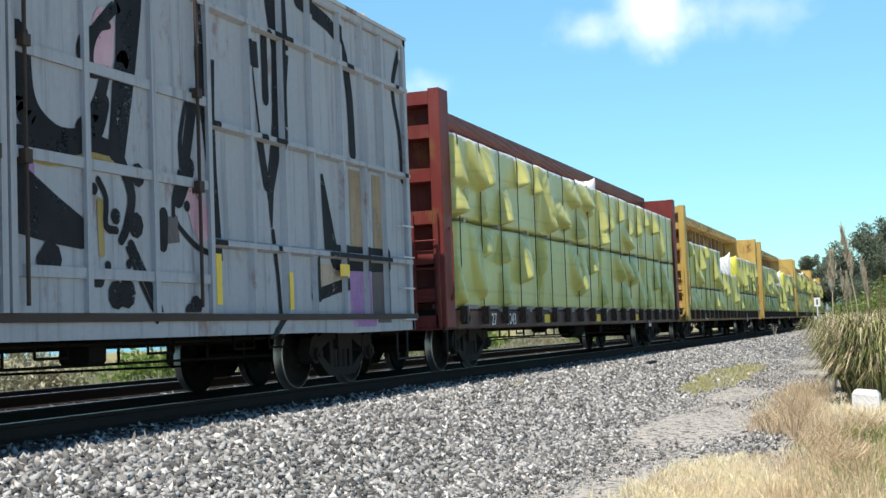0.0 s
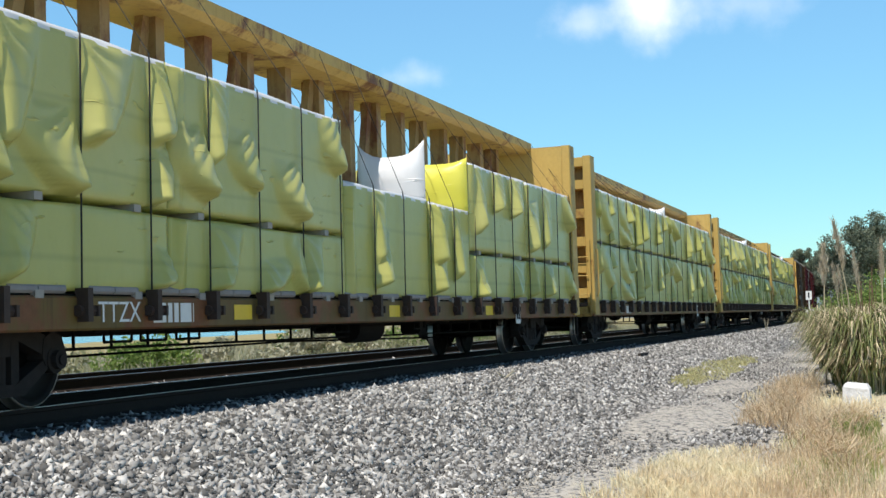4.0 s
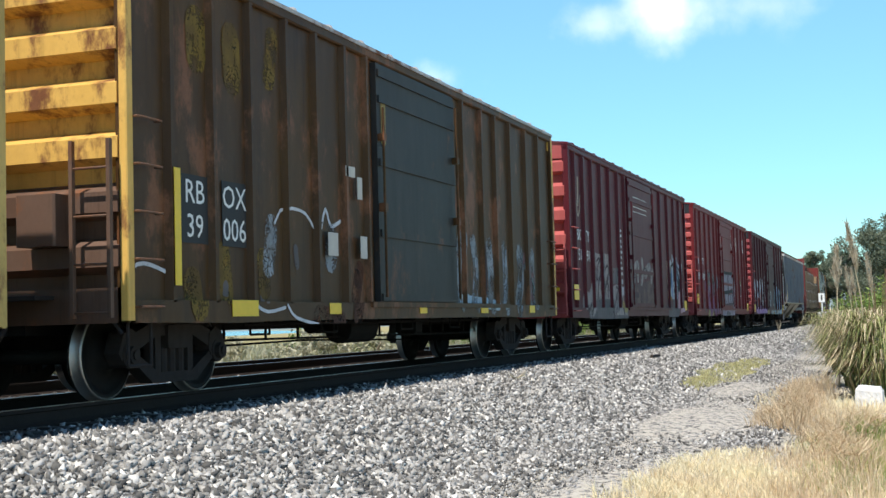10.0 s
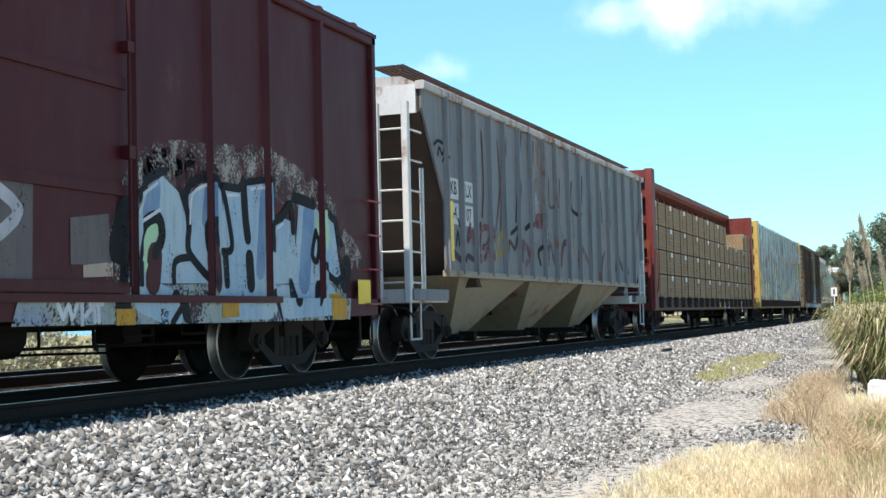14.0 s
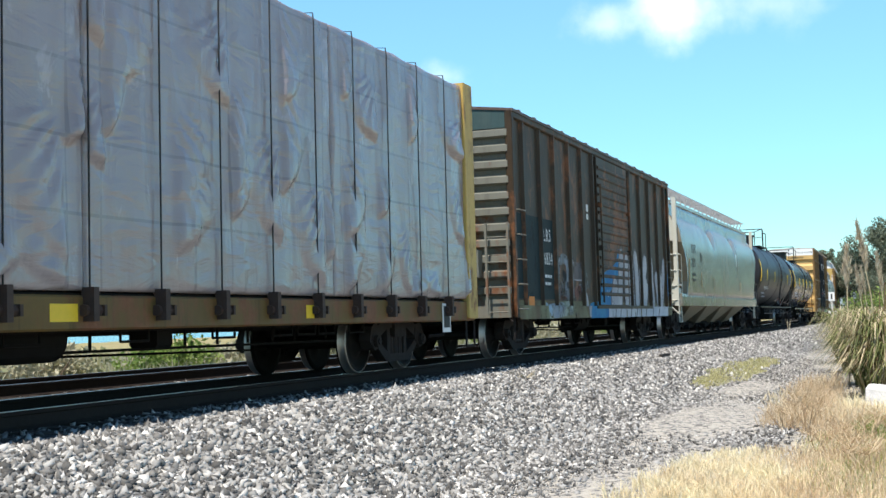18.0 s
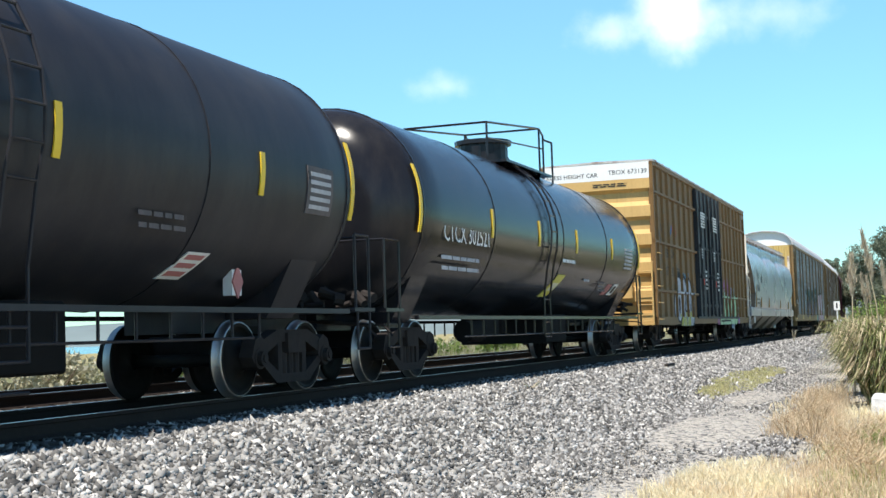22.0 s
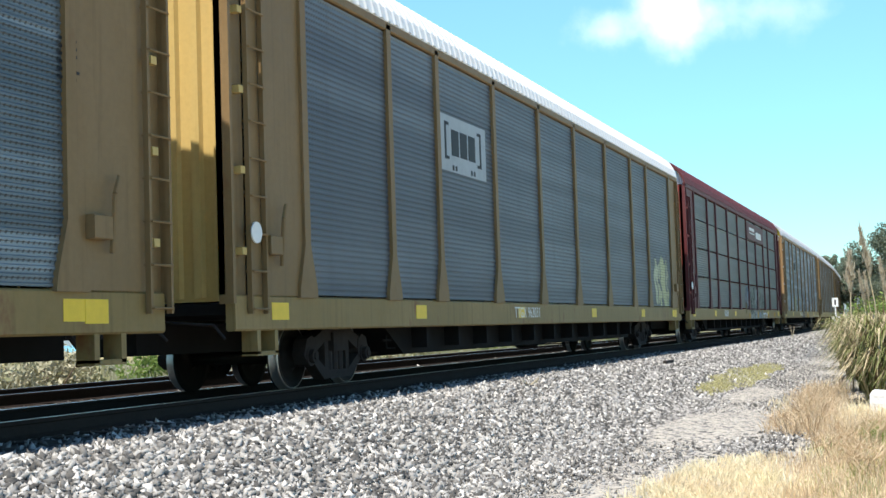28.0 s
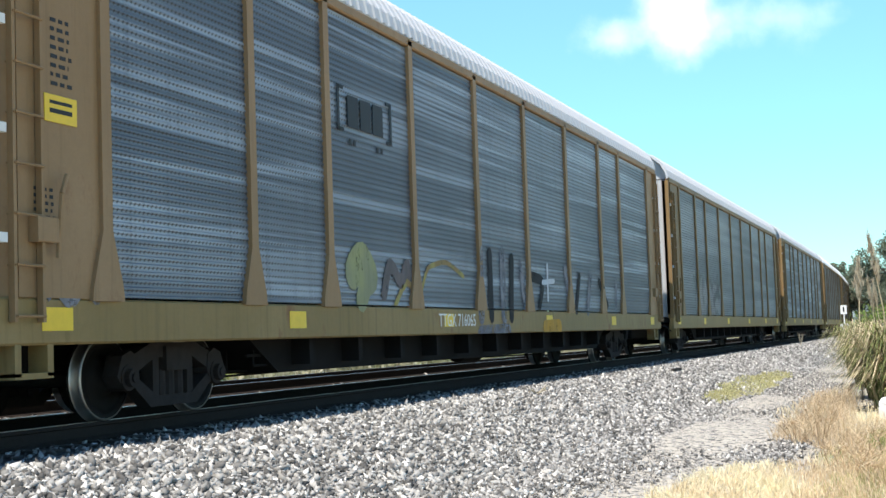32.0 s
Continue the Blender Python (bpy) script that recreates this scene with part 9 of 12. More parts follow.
        sp.line(curve([(6.57, 1.74), (7.09, 1.69), (7.44, 1.41)], 3), 0.25, MIST, 1, 0.2)
        sp.put([(0.25, 0.7), (0.36, 0.97), (1.67, 0.98), (1.66, 0.7)], WASH, 2)
        sp.put([(1.66, 0.7), (1.67, 1.06), (6.98, 1.17), (6.9, 0.66)], WASH, 2)
        sp.put([(1.87, 1.08), (1.97, 1.62), (2.24, 1.94), (2.64, 2.16), (3.04, 1.97), (3.12, 1.1)], SKYBLUE, 3)
        sp.put([(3.09, 1.1), (3.12, 2.01), (3.4, 2.15), (3.77, 2.15), (3.98, 1.11)], SKYBLUE, 3)
        sp.put([(3.84, 1.11), (3.82, 2.13), (4.84, 2.28), (4.89, 1.13)], SKYBLUE, 3)
        sp.put([(4.78, 1.12), (4.84, 1.77), (5.18, 1.91), (5.5, 1.86), (5.56, 1.14)], SKYBLUE, 3)
        sp.put([(5.44, 1.13), (5.63, 2.09), (6.03, 2.09), (6.61, 1.92), (6.82, 1.16)], SKYBLUE, 3)
        sp.line([(2.17, 0.99), (2.71, 0.85)], 0.4, SKYBLUE, 3)
        sp.line([(3.83, 0.94), (4.72, 0.94)], 0.45, SKYBLUE, 3)
        sp.line([(5.14, 0.91), (6.45, 0.95)], 0.4, SKYBLUE, 3)
        sp.line([(2.41, 1.73), (2.5, 2.04)], 0.3, BLUEWASH, 4, 0.2)
        sp.line([(3.48, 1.77), (3.57, 2.14)], 0.22, BLUEWASH, 4)
        sp.line([(4.63, 1.26), (4.77, 2.17)], 0.2, BLUEWASH, 4)
        sp.line([(5.74, 1.15), (5.9, 1.99)], 0.3, BLUEWASH, 4)
        sp.line(curve([(1.81, 1.06), (1.89, 1.51), (2.07, 1.87), (2.36, 2.09), (2.69, 2.22)], 3), 0.14, INK, 5, 0.08)
        sp.line(curve([(1.73, 1.4), (1.83, 1.77), (2.07, 2.06)], 3), 0.3, INK, 4, 0.1)
        sp.line(curve([(2.14, 1.11), (2.19, 1.42), (2.31, 1.67), (2.55, 1.74), (2.61, 1.55), (2.48, 1.38)], 3), 0.13, INK, 5)
        sp.line(curve([(2.24, 1.26), (2.35, 1.48), (2.45, 1.62)], 3), 0.2, MINT, 5)
        sp.line([(2.44, 1.1), (2.48, 1.37)], 0.26, sm, 5)
        sp.line(curve([(2.98, 2.03), (3.12, 1.74), (3.09, 1.46), (3.28, 1.29), (3.6, 1.11)], 3), 0.1, INK, 5)
        sp.line(curve([(2.82, 1.11), (2.85, 1.32), (3.15, 1.37)], 3), 0.08, INK, 5)
        sp.line(curve([(3.06, 2), (3.2, 2.15), (3.54, 2.22), (3.8, 2.14), (3.95, 1.74), (3.99, 1.49), (3.8, 1.45)], 3), 0.09, INK, 5)
        sp.line([(3.57, 1.67), (3.59, 1.52)], 0.3, INK, 5)
        sp.line([(3.61, 1.39), (3.64, 1.12)], 0.28, sm, 5)
        sp.line([(3.85, 1.43), (3.88, 1.11)], 0.12, INK, 5)
        sp.line([(3.82, 2.16), (4.17, 2.16), (4.19, 2.19)], 0.09, INK, 5)
        sp.line(curve([(4.27, 2.23), (4.3, 1.88), (4.35, 1.62)], 3), 0.15, INK, 5)
        sp.line([(4.38, 1.41), (4.41, 1.1)], 0.18, INK, 5)
        sp.line([(4.37, 2.25), (4.89, 2.33), (4.9, 2.05)], 0.08, INK, 5)
        sp.line(curve([(4.86, 1.53), (4.84, 1.79), (5.18, 1.91), (5.42, 2.08), (5.46, 1.76)], 3), 0.11, INK, 5)
        sp.line([(5.51, 2.17), (6.03, 2.12)], 0.14, INK, 5)
        sp.line([(5.38, 1.15), (5.46, 0.95)], 0.1, INK, 5, 0.2)
        sp.line(curve([(6.08, 1.79), (5.97, 1.5), (6.1, 1.42), (6.17, 1.65), (6.08, 1.77)], 3), 0.09, INK, 5)
        sp.line(curve([(6.29, 2.11), (6.65, 1.95), (6.77, 1.68)], 3), 0.1, INK, 5)
        sp.line(curve([(6.22, 1.37), (6.65, 1.18), (6.93, 1.32)], 3), 0.1, INK, 5)
        sp.line([(6.28, 1.9), (6.31, 1.73)], 0.35, MINT, 5)
        sp.line([(6.97, 1.39), (6.92, 1.17)], 0.3, INK, 5)
        sp.line([(1.81, 0.98), (1.84, 0.83)], 0.25, INK, 4)
        sp.line([(2.86, 0.96), (2.94, 0.77)], 0.16, INK, 5)
        sp.line([(2.67, 0.7), (2.84, 0.85)], 0.08, INK, 5)
        sp.line([(4.86, 1.01), (5.02, 0.7)], 0.12, INK, 5, 0.03)
        sp.line([(6.13, 1.09), (6.04, 0.88)], 0.2, INK, 5, 0.05)
        sp.line(curve([(2.03, 1.65), (2.24, 1.91), (2.54, 2.08)], 3), 0.035, CHALK, 6)
        sp.line(curve([(3.14, 1.72), (3.19, 2.02), (3.47, 2.14)], 3), 0.035, CHALK, 6)
        sp.line([(2.23, 1.67), (2.58, 1.82)], 0.035, CHALK, 6)
        sp.line([(3.92, 2.07), (4.16, 2.09)], 0.035, CHALK, 6)
        sp.line([(4.45, 2.18), (4.8, 2.23)], 0.035, CHALK, 6)
        sp.line([(4.89, 1.71), (5.2, 1.83)], 0.035, CHALK, 6)
        sp.line([(0.86, 0.88), (0.93, 0.76), (1.01, 0.88), (1.06, 0.76), (1.14, 0.9)], 0.05, CHALK, 3)
        sp.line([(1.2, 0.9), (1.2, 0.7)], 0.05, CHALK, 3)
        sp.line([(1.32, 0.88), (1.51, 0.89)], 0.05, CHALK, 3)
        sp.line([(1.44, 0.88), (1.45, 0.73)], 0.05, CHALK, 3)
        sp.line(curve([(1.25, 0.78), (1.37, 0.85), (1.39, 0.73)], 3), 0.05, CHALK, 3)
        sp.put([(1.02, 1.23), (1.02, 1.64), (1.59, 1.71), (1.62, 1.25)], SLATE, 1)
        sp.put([(1.2, 1.12), (1.2, 1.23), (1.65, 1.27), (1.65, 1.14)], BUFF, 1)
        sp.line([(1.71, 0.74), (2.02, 0.74)], 0.2, ORANGE2, 7, cap=False)
        sp.line([(3.64, 0.84), (4, 0.85)], 0.2, ORANGE2, 7, cap=False)
        sp.line([(6.36, 0.86), (6.8, 0.86)], 0.32, ORANGE2, 7, cap=False)
        sp.done(car, "white and purple letters on orange, pale blue letters")
    if k == "a":
        for w, x, z in (("BK", -6.75, 2.6), ("TY", -5.95, 2.6), ("151", -6.75, 2.15), ("391", -5.95, 2.15)):
            text(car, w, x, z, 0.26, WHITE_MARK, y=-1.535)
        bars(car, -2.45, 3.0, 0.35, 9, WHITE_MARK, y=-1.535, h=0.07, pitch=0.14, seed=3)
        for z in (3.55, 3.68, 3.81, 3.94):
            part("door_stripe", Shape().box(-0.9, 0.9, -1.628, -1.622, z, z + 0.012), WHITE_MARK, car)
    if k == "b":
        for w, x, z in (("BK", -6.6, 2.65), ("TY", -5.5, 2.65), ("150", -6.6, 2.1), ("858", -5.4, 2.1)):
            text(car, w, x, z, 0.24, WHITE_MARK, y=-1.535)
        for strokes in ([curve([(2.62, 3.95), (2.35, 3.9), (2.3, 3.6), (2.45, 3.42), (2.66, 3.5), (2.64, 3.68)])], [[(3.92, 3.42), (4.1, 4.0)], [(4.1, 4.0), (4.28, 3.42)]],
                        [[(5.08, 3.42), (5.08, 3.98)], [(4.88, 3.95), (5.28, 3.95)]], [[(6.35, 3.45), (6.7, 4.05)], [(6.7, 3.45), (6.35, 4.05)]]):
            mark = Spray([(-8, 8, 3, 4.4, -1.53)])
            for line in strokes:
                mark.line(line, 0.11, WHITE_MARK, cap=len(line) > 2)
            part("owner_mark", mark.s, WHITE_MARK, car, "white angular mark")
        text(car, "BKTY 150858", 0.55, 4.43, 0.15, WHITE_MARK, end=-e + 0.012)
        plates(car, [(5.25, 1.75, 0.36, 0.5)], WHITE_MARK, "data_board", y=-1.536)
        plates(car, [(5.25, 1.75, 0.3, 0.44)], BLACK_MARK, "data_panel", y=-1.539)
        plates(car, [(5.25, 2.12, 0.18, 0.2)], plain("green tag", (0.05, 0.45, 0.08, 1)), "green_tag", y=-1.537)
        bars(car, 3.35, 1.85, 0.35, 3, WHITE_MARK, y=-1.536, h=0.03, pitch=0.07)
    if k == "c":
        text(car, "TY 154140", 0.3, 4.43, 0.15, WHITE_MARK, end=-e + 0.012)
        text(car, "TY", -4.7, 2.45, 0.2, WHITE_MARK, y=-1.535)
        plates(car, [(-2.2, 2.45, 0.18, 0.28)], WHITE_MARK, "placard", y=-1.536)
        text(car, "BKTY", -0.1, 2.0, 0.12, WHITE_MARK, end=-e - 0.13)

# grey ribbed covered hopper
hop_posts = [-7.12, -6.42, -5.73, -4.92, -4.12, -3.23, -2.43, -1.51, -0.62, 0.36, 1.3, 2.23, 3.11, 4.02, 4.93, 5.82, 6.87, 7.76]
c12_m = paint("grey hopper", (0.165, 0.175, 0.19, 1), 0.35, 0.35, 1.0, seed=60, faded=(0.22, 0.20, 0.195, 1))
c12_low = paint("grey hopper slopes", (0.27, 0.235, 0.17, 1), 0.2, 0.35, 0.5, seed=61)
car = set_in(ribbed_hopper("weathered grey ribbed covered hopper with red scrawled graffiti", 17.0, c12_m, c12_low, roof_grey, 6.97,
             hop_posts, end_m=paint("white hopper end", (0.55, 0.55, 0.54, 1), 0.2, 0.3, 0.4, seed=62)), 2.5, 19.5)
for w, x, z in (("KB", -6.77, 2.75), ("LX", -6.05, 2.75), ("64", -6.77, 2.35), ("07", -6.05, 2.35)):
    plates(car, [(x, z, 0.46, 0.34)], plain("pale number patch", (0.5, 0.52, 0.52, 1)), "number_patch", y=-1.536)
    text(car, w, x, z, 0.22, BLACK_MARK, y=-1.54, squeeze=0.8)
plates(car, [(-7.05, 2.05, 0.13, 0.95)], YELLOW_TAPE, "reflective_strip", y=-1.604)

RUSTY = spray_paint("rusty drip", (0.11, 0.05, 0.045, 1), (0.15, 0.08, 0.07, 1), 3.0, 0.45)
REDS = spray_paint("dull red spray", (0.17, 0.05, 0.055, 1), (0.22, 0.11, 0.11, 1), 3.0, 0.47)
PALEPATCH = spray_paint("pale rubbed patch", (0.32, 0.31, 0.32, 1), (0.27, 0.26, 0.265, 1), 3.0, 0.52)
sp = Spray([(-8.1, 8.1, 1.42, 4.15, -1.53)] + [(x - 0.03, x + 0.03, 1.42, 4.15, -1.601) for x in hop_posts])
sp.line(curve([(-5.28, 3.84), (-5.23, 2.99), (-5.34, 2.39)], 3), 0.07, DIMINK, 2)
sp.line(curve([(-4.4, 3.8), (-4.26, 2.91), (-4.33, 2.14)], 3), 0.06, RUSTY, 2)
sp.line(curve([(-4.08, 3.89), (-4.34, 2.83), (-4.77, 1.83)], 3), 0.06, RUSTY, 2)
sp.line(curve([(-2.9, 4.14), (-3.21, 3.11), (-3.39, 2.42)], 3), 0.07, DIMINK, 2)
sp.line([(-2.11, 4.04), (-2.22, 3.47)], 0.07, DIMINK, 2)
sp.line(curve([(0.73, 3.5), (0.64, 3.04), (0.84, 2.89), (1.49, 2.91), (1.67, 3.7)], 3), 0.09, INK, 2)
sp.line([(2.53, 3.37), (2.36, 1.56)], 0.1, RUSTY, 2)
sp.line([(3.43, 3.51), (3.49, 2.81)], 0.07, INK, 2)
sp.line([(4.33, 3.71), (4.34, 2.77)], 0.07, INK, 2)
sp.line(curve([(-1.05, 3.46), (-1.05, 2.87), (-0.5, 2.93)], 3), 0.07, RUSTY, 2)
sp.line([(-0.22, 3.47), (-0.38, 2.68)], 0.06, DIMINK, 2)
sp.line([(5.19, 3.92), (5.1, 1.96)], 0.07, DIMINK, 2)
sp.line([(7.23, 4.03), (6.87, 2.03)], 0.07, DIMINK, 2)
sp.line([(7.84, 3.5), (7.39, 2.75)], 0.08, DIMINK, 2)
sp.line(curve([(-5.98, 2.2), (-6.1, 1.94), (-5.86, 2.09), (-5.79, 1.9)], 3), 0.12, REDS, 2)
sp.line(curve([(-5.48, 1.6), (-5.55, 2.05), (-5.32, 2.19), (-4.95, 2.19), (-5.05, 1.95), (-5.36, 1.86)], 3), 0.12, REDS, 2)
sp.line([(-5.46, 2.25), (-5.57, 1.53)], 0.1, INK, 2)
sp.line(curve([(-5.26, 1.67), (-5.06, 1.85), (-4.89, 1.69)], 3), 0.12, REDS, 2)
sp.line(curve([(-4.52, 1.85), (-4.45, 2.09), (-4.2, 2.13), (-4.18, 1.87), (-4.47, 1.75)], 3), 0.1, OCHRE, 2)
sp.line([(-4.72, 1.56), (-4.62, 1.77)], 0.1, OCHRE, 2)
sp.line(curve([(-3.92, 1.67), (-3.82, 2.03), (-3.49, 1.9), (-3.3, 2.14), (-3.22, 1.7)], 3), 0.09, DIMINK, 2)
sp.line([(-3.71, 2.18), (-3.29, 2.32)], 0.08, INK, 2)
sp.line(curve([(-2.78, 2.32), (-2.36, 2.43), (-2.29, 2.28)], 3), 0.1, INK, 2)
sp.line([(-2.95, 2.01), (-2.62, 1.88)], 0.22, REDS, 2)
sp.line([(-2.79, 1.64), (-2.19, 2.06)], 0.12, REDS, 2)
sp.line([(-2.3, 1.58), (-2.15, 1.98)], 0.12, OCHRE, 2)
sp.line(curve([(-1.81, 1.68), (-1.96, 1.91), (-1.5, 2.02), (-1.43, 1.7)], 3), 0.1, INK, 2)
sp.line(curve([(-1.22, 1.7), (-1.1, 2.12), (-0.81, 1.72)], 3), 0.12, REDS, 2)
sp.line(curve([(-0.26, 1.66), (-0.13, 2.09), (0.17, 2.2)], 3), 0.14, REDS, 2)
sp.line([(0.44, 1.77), (0.78, 2.14)], 0.12, OCHRE, 2)
sp.line(curve([(1.15, 1.71), (1.38, 2.18), (2.03, 1.83)], 3), 0.14, REDS, 2)
sp.line(curve([(3.09, 1.98), (3.19, 1.68), (3.62, 2.1)], 3), 0.1, DIMINK, 2)
sp.line(curve([(4.78, 1.73), (5.03, 2.06), (5.53, 1.76)], 3), 0.12, DIMINK, 2)
sp.line([(-1.96, 2.51), (-1.55, 2.54)], 0.3, REDS, 2)
sp.line([(5.97, 2.1), (6.24, 1.67)], 0.1, INK, 2)
sp.line(curve([(-7.6, 3.37), (-7.44, 3.45), (-7.23, 3.43)], 3), 0.05, INK, 2)
sp.line(curve([(-7.45, 3.22), (-7.38, 3.35), (-7.26, 3.25), (-7.17, 3.33)], 3), 0.05, INK, 2)
sp.line(curve([(-7.24, 3.14), (-7.13, 3.22), (-6.95, 3.13), (-7.07, 3.08)], 3), 0.05, INK, 2)
sp.line(curve([(-6.7, 1.84), (-6.6, 2.06), (-6.54, 1.85)], 3), 0.05, INK, 2)
sp.line([(-6.59, 2.27), (-6.5, 2.16)], 0.05, INK, 2)
sp.line(curve([(-6.84, 1.74), (-6.5, 1.61), (-6.28, 1.69)], 3), 0.12, DIMINK, 2)
sp.line([(-6.13, 1.69), (-5.88, 1.64)], 0.1, DIMINK, 2)
sp.line([(-2.01, 3.33), (-1.95, 2.71)], 0.3, PALEPATCH, 1)
sp.line([(-2.59, 1.8), (-1.14, 2.2)], 0.35, PALEPATCH, 1)
sp.line([(0.69, 2.68), (0.79, 2.33)], 0.3, PALEPATCH, 1)
sp.line([(-0.54, 2.67), (0.01, 2.1)], 0.3, PALEPATCH, 1)
sp.done(car, "red and black scrawls and long drips")

# red centre-beam car with bare sawn timber
car = set_in(centre_beam("red centre-beam flat car stacked with bare sawn timber", 22.5, red_cb, red_cb, red_in, 9.0, seed=70, sill_m=sill_red), 20.5, 43.0)
LP = [sawn_pack(2.38, 0.67, 1.1, 300 + k, SAWN) for k in range(4)]
for tier in range(4):
    for k in range(9):
        x = -10.83 + 1.2 + 2.41 * k
        for s in (-1, 1):
            if tier == 3 and 3.0 < x < 8.3:
                continue
            put_pack(LP[(k + tier * 2 + (s > 0)) % 4], "banded pack of weathered sawn boards", car, x, s * 0.93, 1.08 + tier * 0.70)
for tier in range(4):
    for k in range(9):
        if tier == 3 and k in (6, 7):
            continue
        x = -10.8 + 2.41 * k + 0.22
        part("paper_tag", Shape().box(x - 0.14, x + 0.14, -1.492, -1.488, 1.08 + tier * 0.7 + 0.52, 1.08 + tier * 0.7 + 0.66), WHITE_MARK, car)
part("pack_band", Shape().box(8.6, 8.64, -1.495, -1.487, 1.1, 3.8), STRAP, car)
tie_downs(car, 22.5, lambda x: 3.2 if 3.4 < x < 8.3 else 3.9, out=1.49)
plates(car, [(1.4, 0.88, 0.5, 0.16), (5.4, 0.88, 0.2, 0.16)], YELLOW_TAPE, "reflective_strip", y=-1.503)
bars(car, 2.2, 0.97, 0.45, 4, WHITE_MARK, y=-1.503, h=0.035, pitch=0.055)
bars(car, 3.3, 0.97, 0.45, 4, WHITE_MARK, y=-1.503, h=0.035, pitch=0.055)
part("data_board", Shape().box(7.2, 7.5, -1.512, -1.5, 0.6, 1.0), WHITE_MARK, car)
part("data_board_print", Shape().box(7.24, 7.46, -1.516, -1.513, 0.66, 0.96), BLACK_MARK, car)

# yellow centre-beam car under grey film
car = set_in(centre_beam("yellow centre-beam flat car with timber under clear film", 22.45, yellow, yellow, yellow_in, 8.75, seed=80, sill_m=sill_yellow), 44.75, 67.2)
for k in range(4):
    ob_l = 21.3 / 4
    for s in (-1, 1):
        me = wrapped_pack(ob_l - 0.02, 3.55, 1.18, CLEAR_WRAP, 90 + k if s < 0 else 99, nx=130 if s < 0 else 8, nz=90 if s < 0 else 4, slack=0.8, film=True)
        ride(tagged(new("film_wrapped_pack", me), "tall block of timber under wrinkled greyish clear film", "lumber pack", "film-wrapped lumber packs"), car, -10.33 + ob_l * (k + 0.5), s * 0.92, 1.08)
bit = sawn_pack(0.42, 0.67, 1.1, 340, SAWN)
for tier in range(5):
    for s in (-1, 1):
        put_pack(bit, "short pack of sawn boards beside torn clear film", car, -10.56, s * 0.9, 1.08 + tier * 0.70)
tie_downs(car, 22.45, lambda x: 4.63, out=1.52)
text(car, "TTZX", -6.3, 0.88, 0.22, WHITE_MARK, y=-1.503)
text(car, "556 37", -5.0, 0.88, 0.2, WHITE_MARK, y=-1.503)
plates(car, [(-7.4, 0.88, 0.6, 0.16), (-4.0, 0.88, 0.4, 0.16), (0.0, 0.88, 0.4, 0.16), (5.0, 0.88, 0.4, 0.16)], YELLOW_TAPE, "reflective_strip", y=-1.503)
part("data_board", Shape().box(9.6, 9.95, -1.512, -1.5, 0.55, 1.0), WHITE_MARK, car)
part("data_board_print", Shape().box(9.64, 9.91, -1.516, -1.513, 0.62, 0.96), BLACK_MARK, car)

# dark brown-green box car
c15_side = paint("rust brown car side", (0.036, 0.024, 0.015, 1), 0.3, 0.45, 0.8, seed=90, faded=(0.062, 0.040, 0.020, 1))
c15_end = paint("green car end", (0.15, 0.15, 0.125, 1), 0.25, 0.4, 0.4, seed=91)
car = set_in(boxcar("box_car", "rusty brown and green box car with silver and blue graffiti", 15.7, 4.6, c15_side, c15_end, paint("brown roof", (0.09, 0.06, 0.05, 1), seed=92), [-7.12, -5.96, -4.91, -3.74, -2.64, -1.55, 2.41, 3.67, 4.89, 6.06, 7.2], (-1.35, 1.86), 6.1, 11,
             seed=93, door_style="ribbed", low=0.76, end_white=paint("dark teal cap", (0.03, 0.06, 0.06, 1), seed=94)), 69.3, 85.0)
sp = Spray(BOX_FACES[car.name])
sp.block(-7.75, -5.0, 1.11, 2.72, spray_paint("dark teal panel", (0.014, 0.026, 0.03, 1), (0.02, 0.032, 0.034, 1)), 0).block(-7.7, 7.7, 0.72, 1.08, spray_paint("pale green band", (0.20, 0.20, 0.12, 1), (0.14, 0.10, 0.06, 1)), 0)
sp.line(curve([(-4.71, 1.51), (-4.65, 1.86), (-4.25, 1.95), (-3.96, 1.82), (-3.93, 1.54)], 3), 0.12, SILVER, 2)
sp.line(curve([(-3.64, 1.2), (-3.6, 1.79), (-3.48, 1.91)], 3), 0.2, SILVER, 2)
sp.put([(-3.4, 1.55), (-3.38, 1.93), (-2.72, 1.93), (-2.7, 1.56)], SLATE, 3)
sp.line([(-4.26, 1.64), (-4.12, 1.58)], 0.2, INK, 3)
sp.line([(-3.32, 1.85), (-3.33, 1.58), (-2.75, 1.58)], 0.1, SILVER, 2)
sp.line(curve([(-2.5, 1.22), (-2.31, 1.1), (-2.26, 0.84)], 3), 0.25, SILVER, 2)
sp.line(curve([(-5.61, 0.86), (-4.82, 0.89), (-3.87, 0.94)], 3), 0.3, WASH, 1)
sp.line([(-5.65, 0.96), (-5.53, 0.86)], 0.18, SKYBLUE, 2)
sp.line(curve([(-1.1, 1.11), (-0.85, 1.46), (-0.18, 1.63), (0.55, 1.88)], 3), 0.7, BLUE, 2, 0.4)
sp.line(curve([(-1.93, 0.74), (-1.19, 0.84), (-0.55, 1.05)], 3), 0.6, BLUE, 2)
sp.line([(0.56, 1.96), (0.76, 2.2)], 0.4, BLUE, 2)
sp.line([(7.25, 2.12), (7.33, 1.3)], 0.3, BLUE, 2)
sp.line(curve([(0.95, 2.17), (0.82, 1.66), (0.68, 1.09)], 3), 0.57, SLATE, 3)
sp.line(curve([(0.19, 1.42), (-0.01, 1.05), (0.49, 0.98)], 3), 0.62, SLATE, 3)
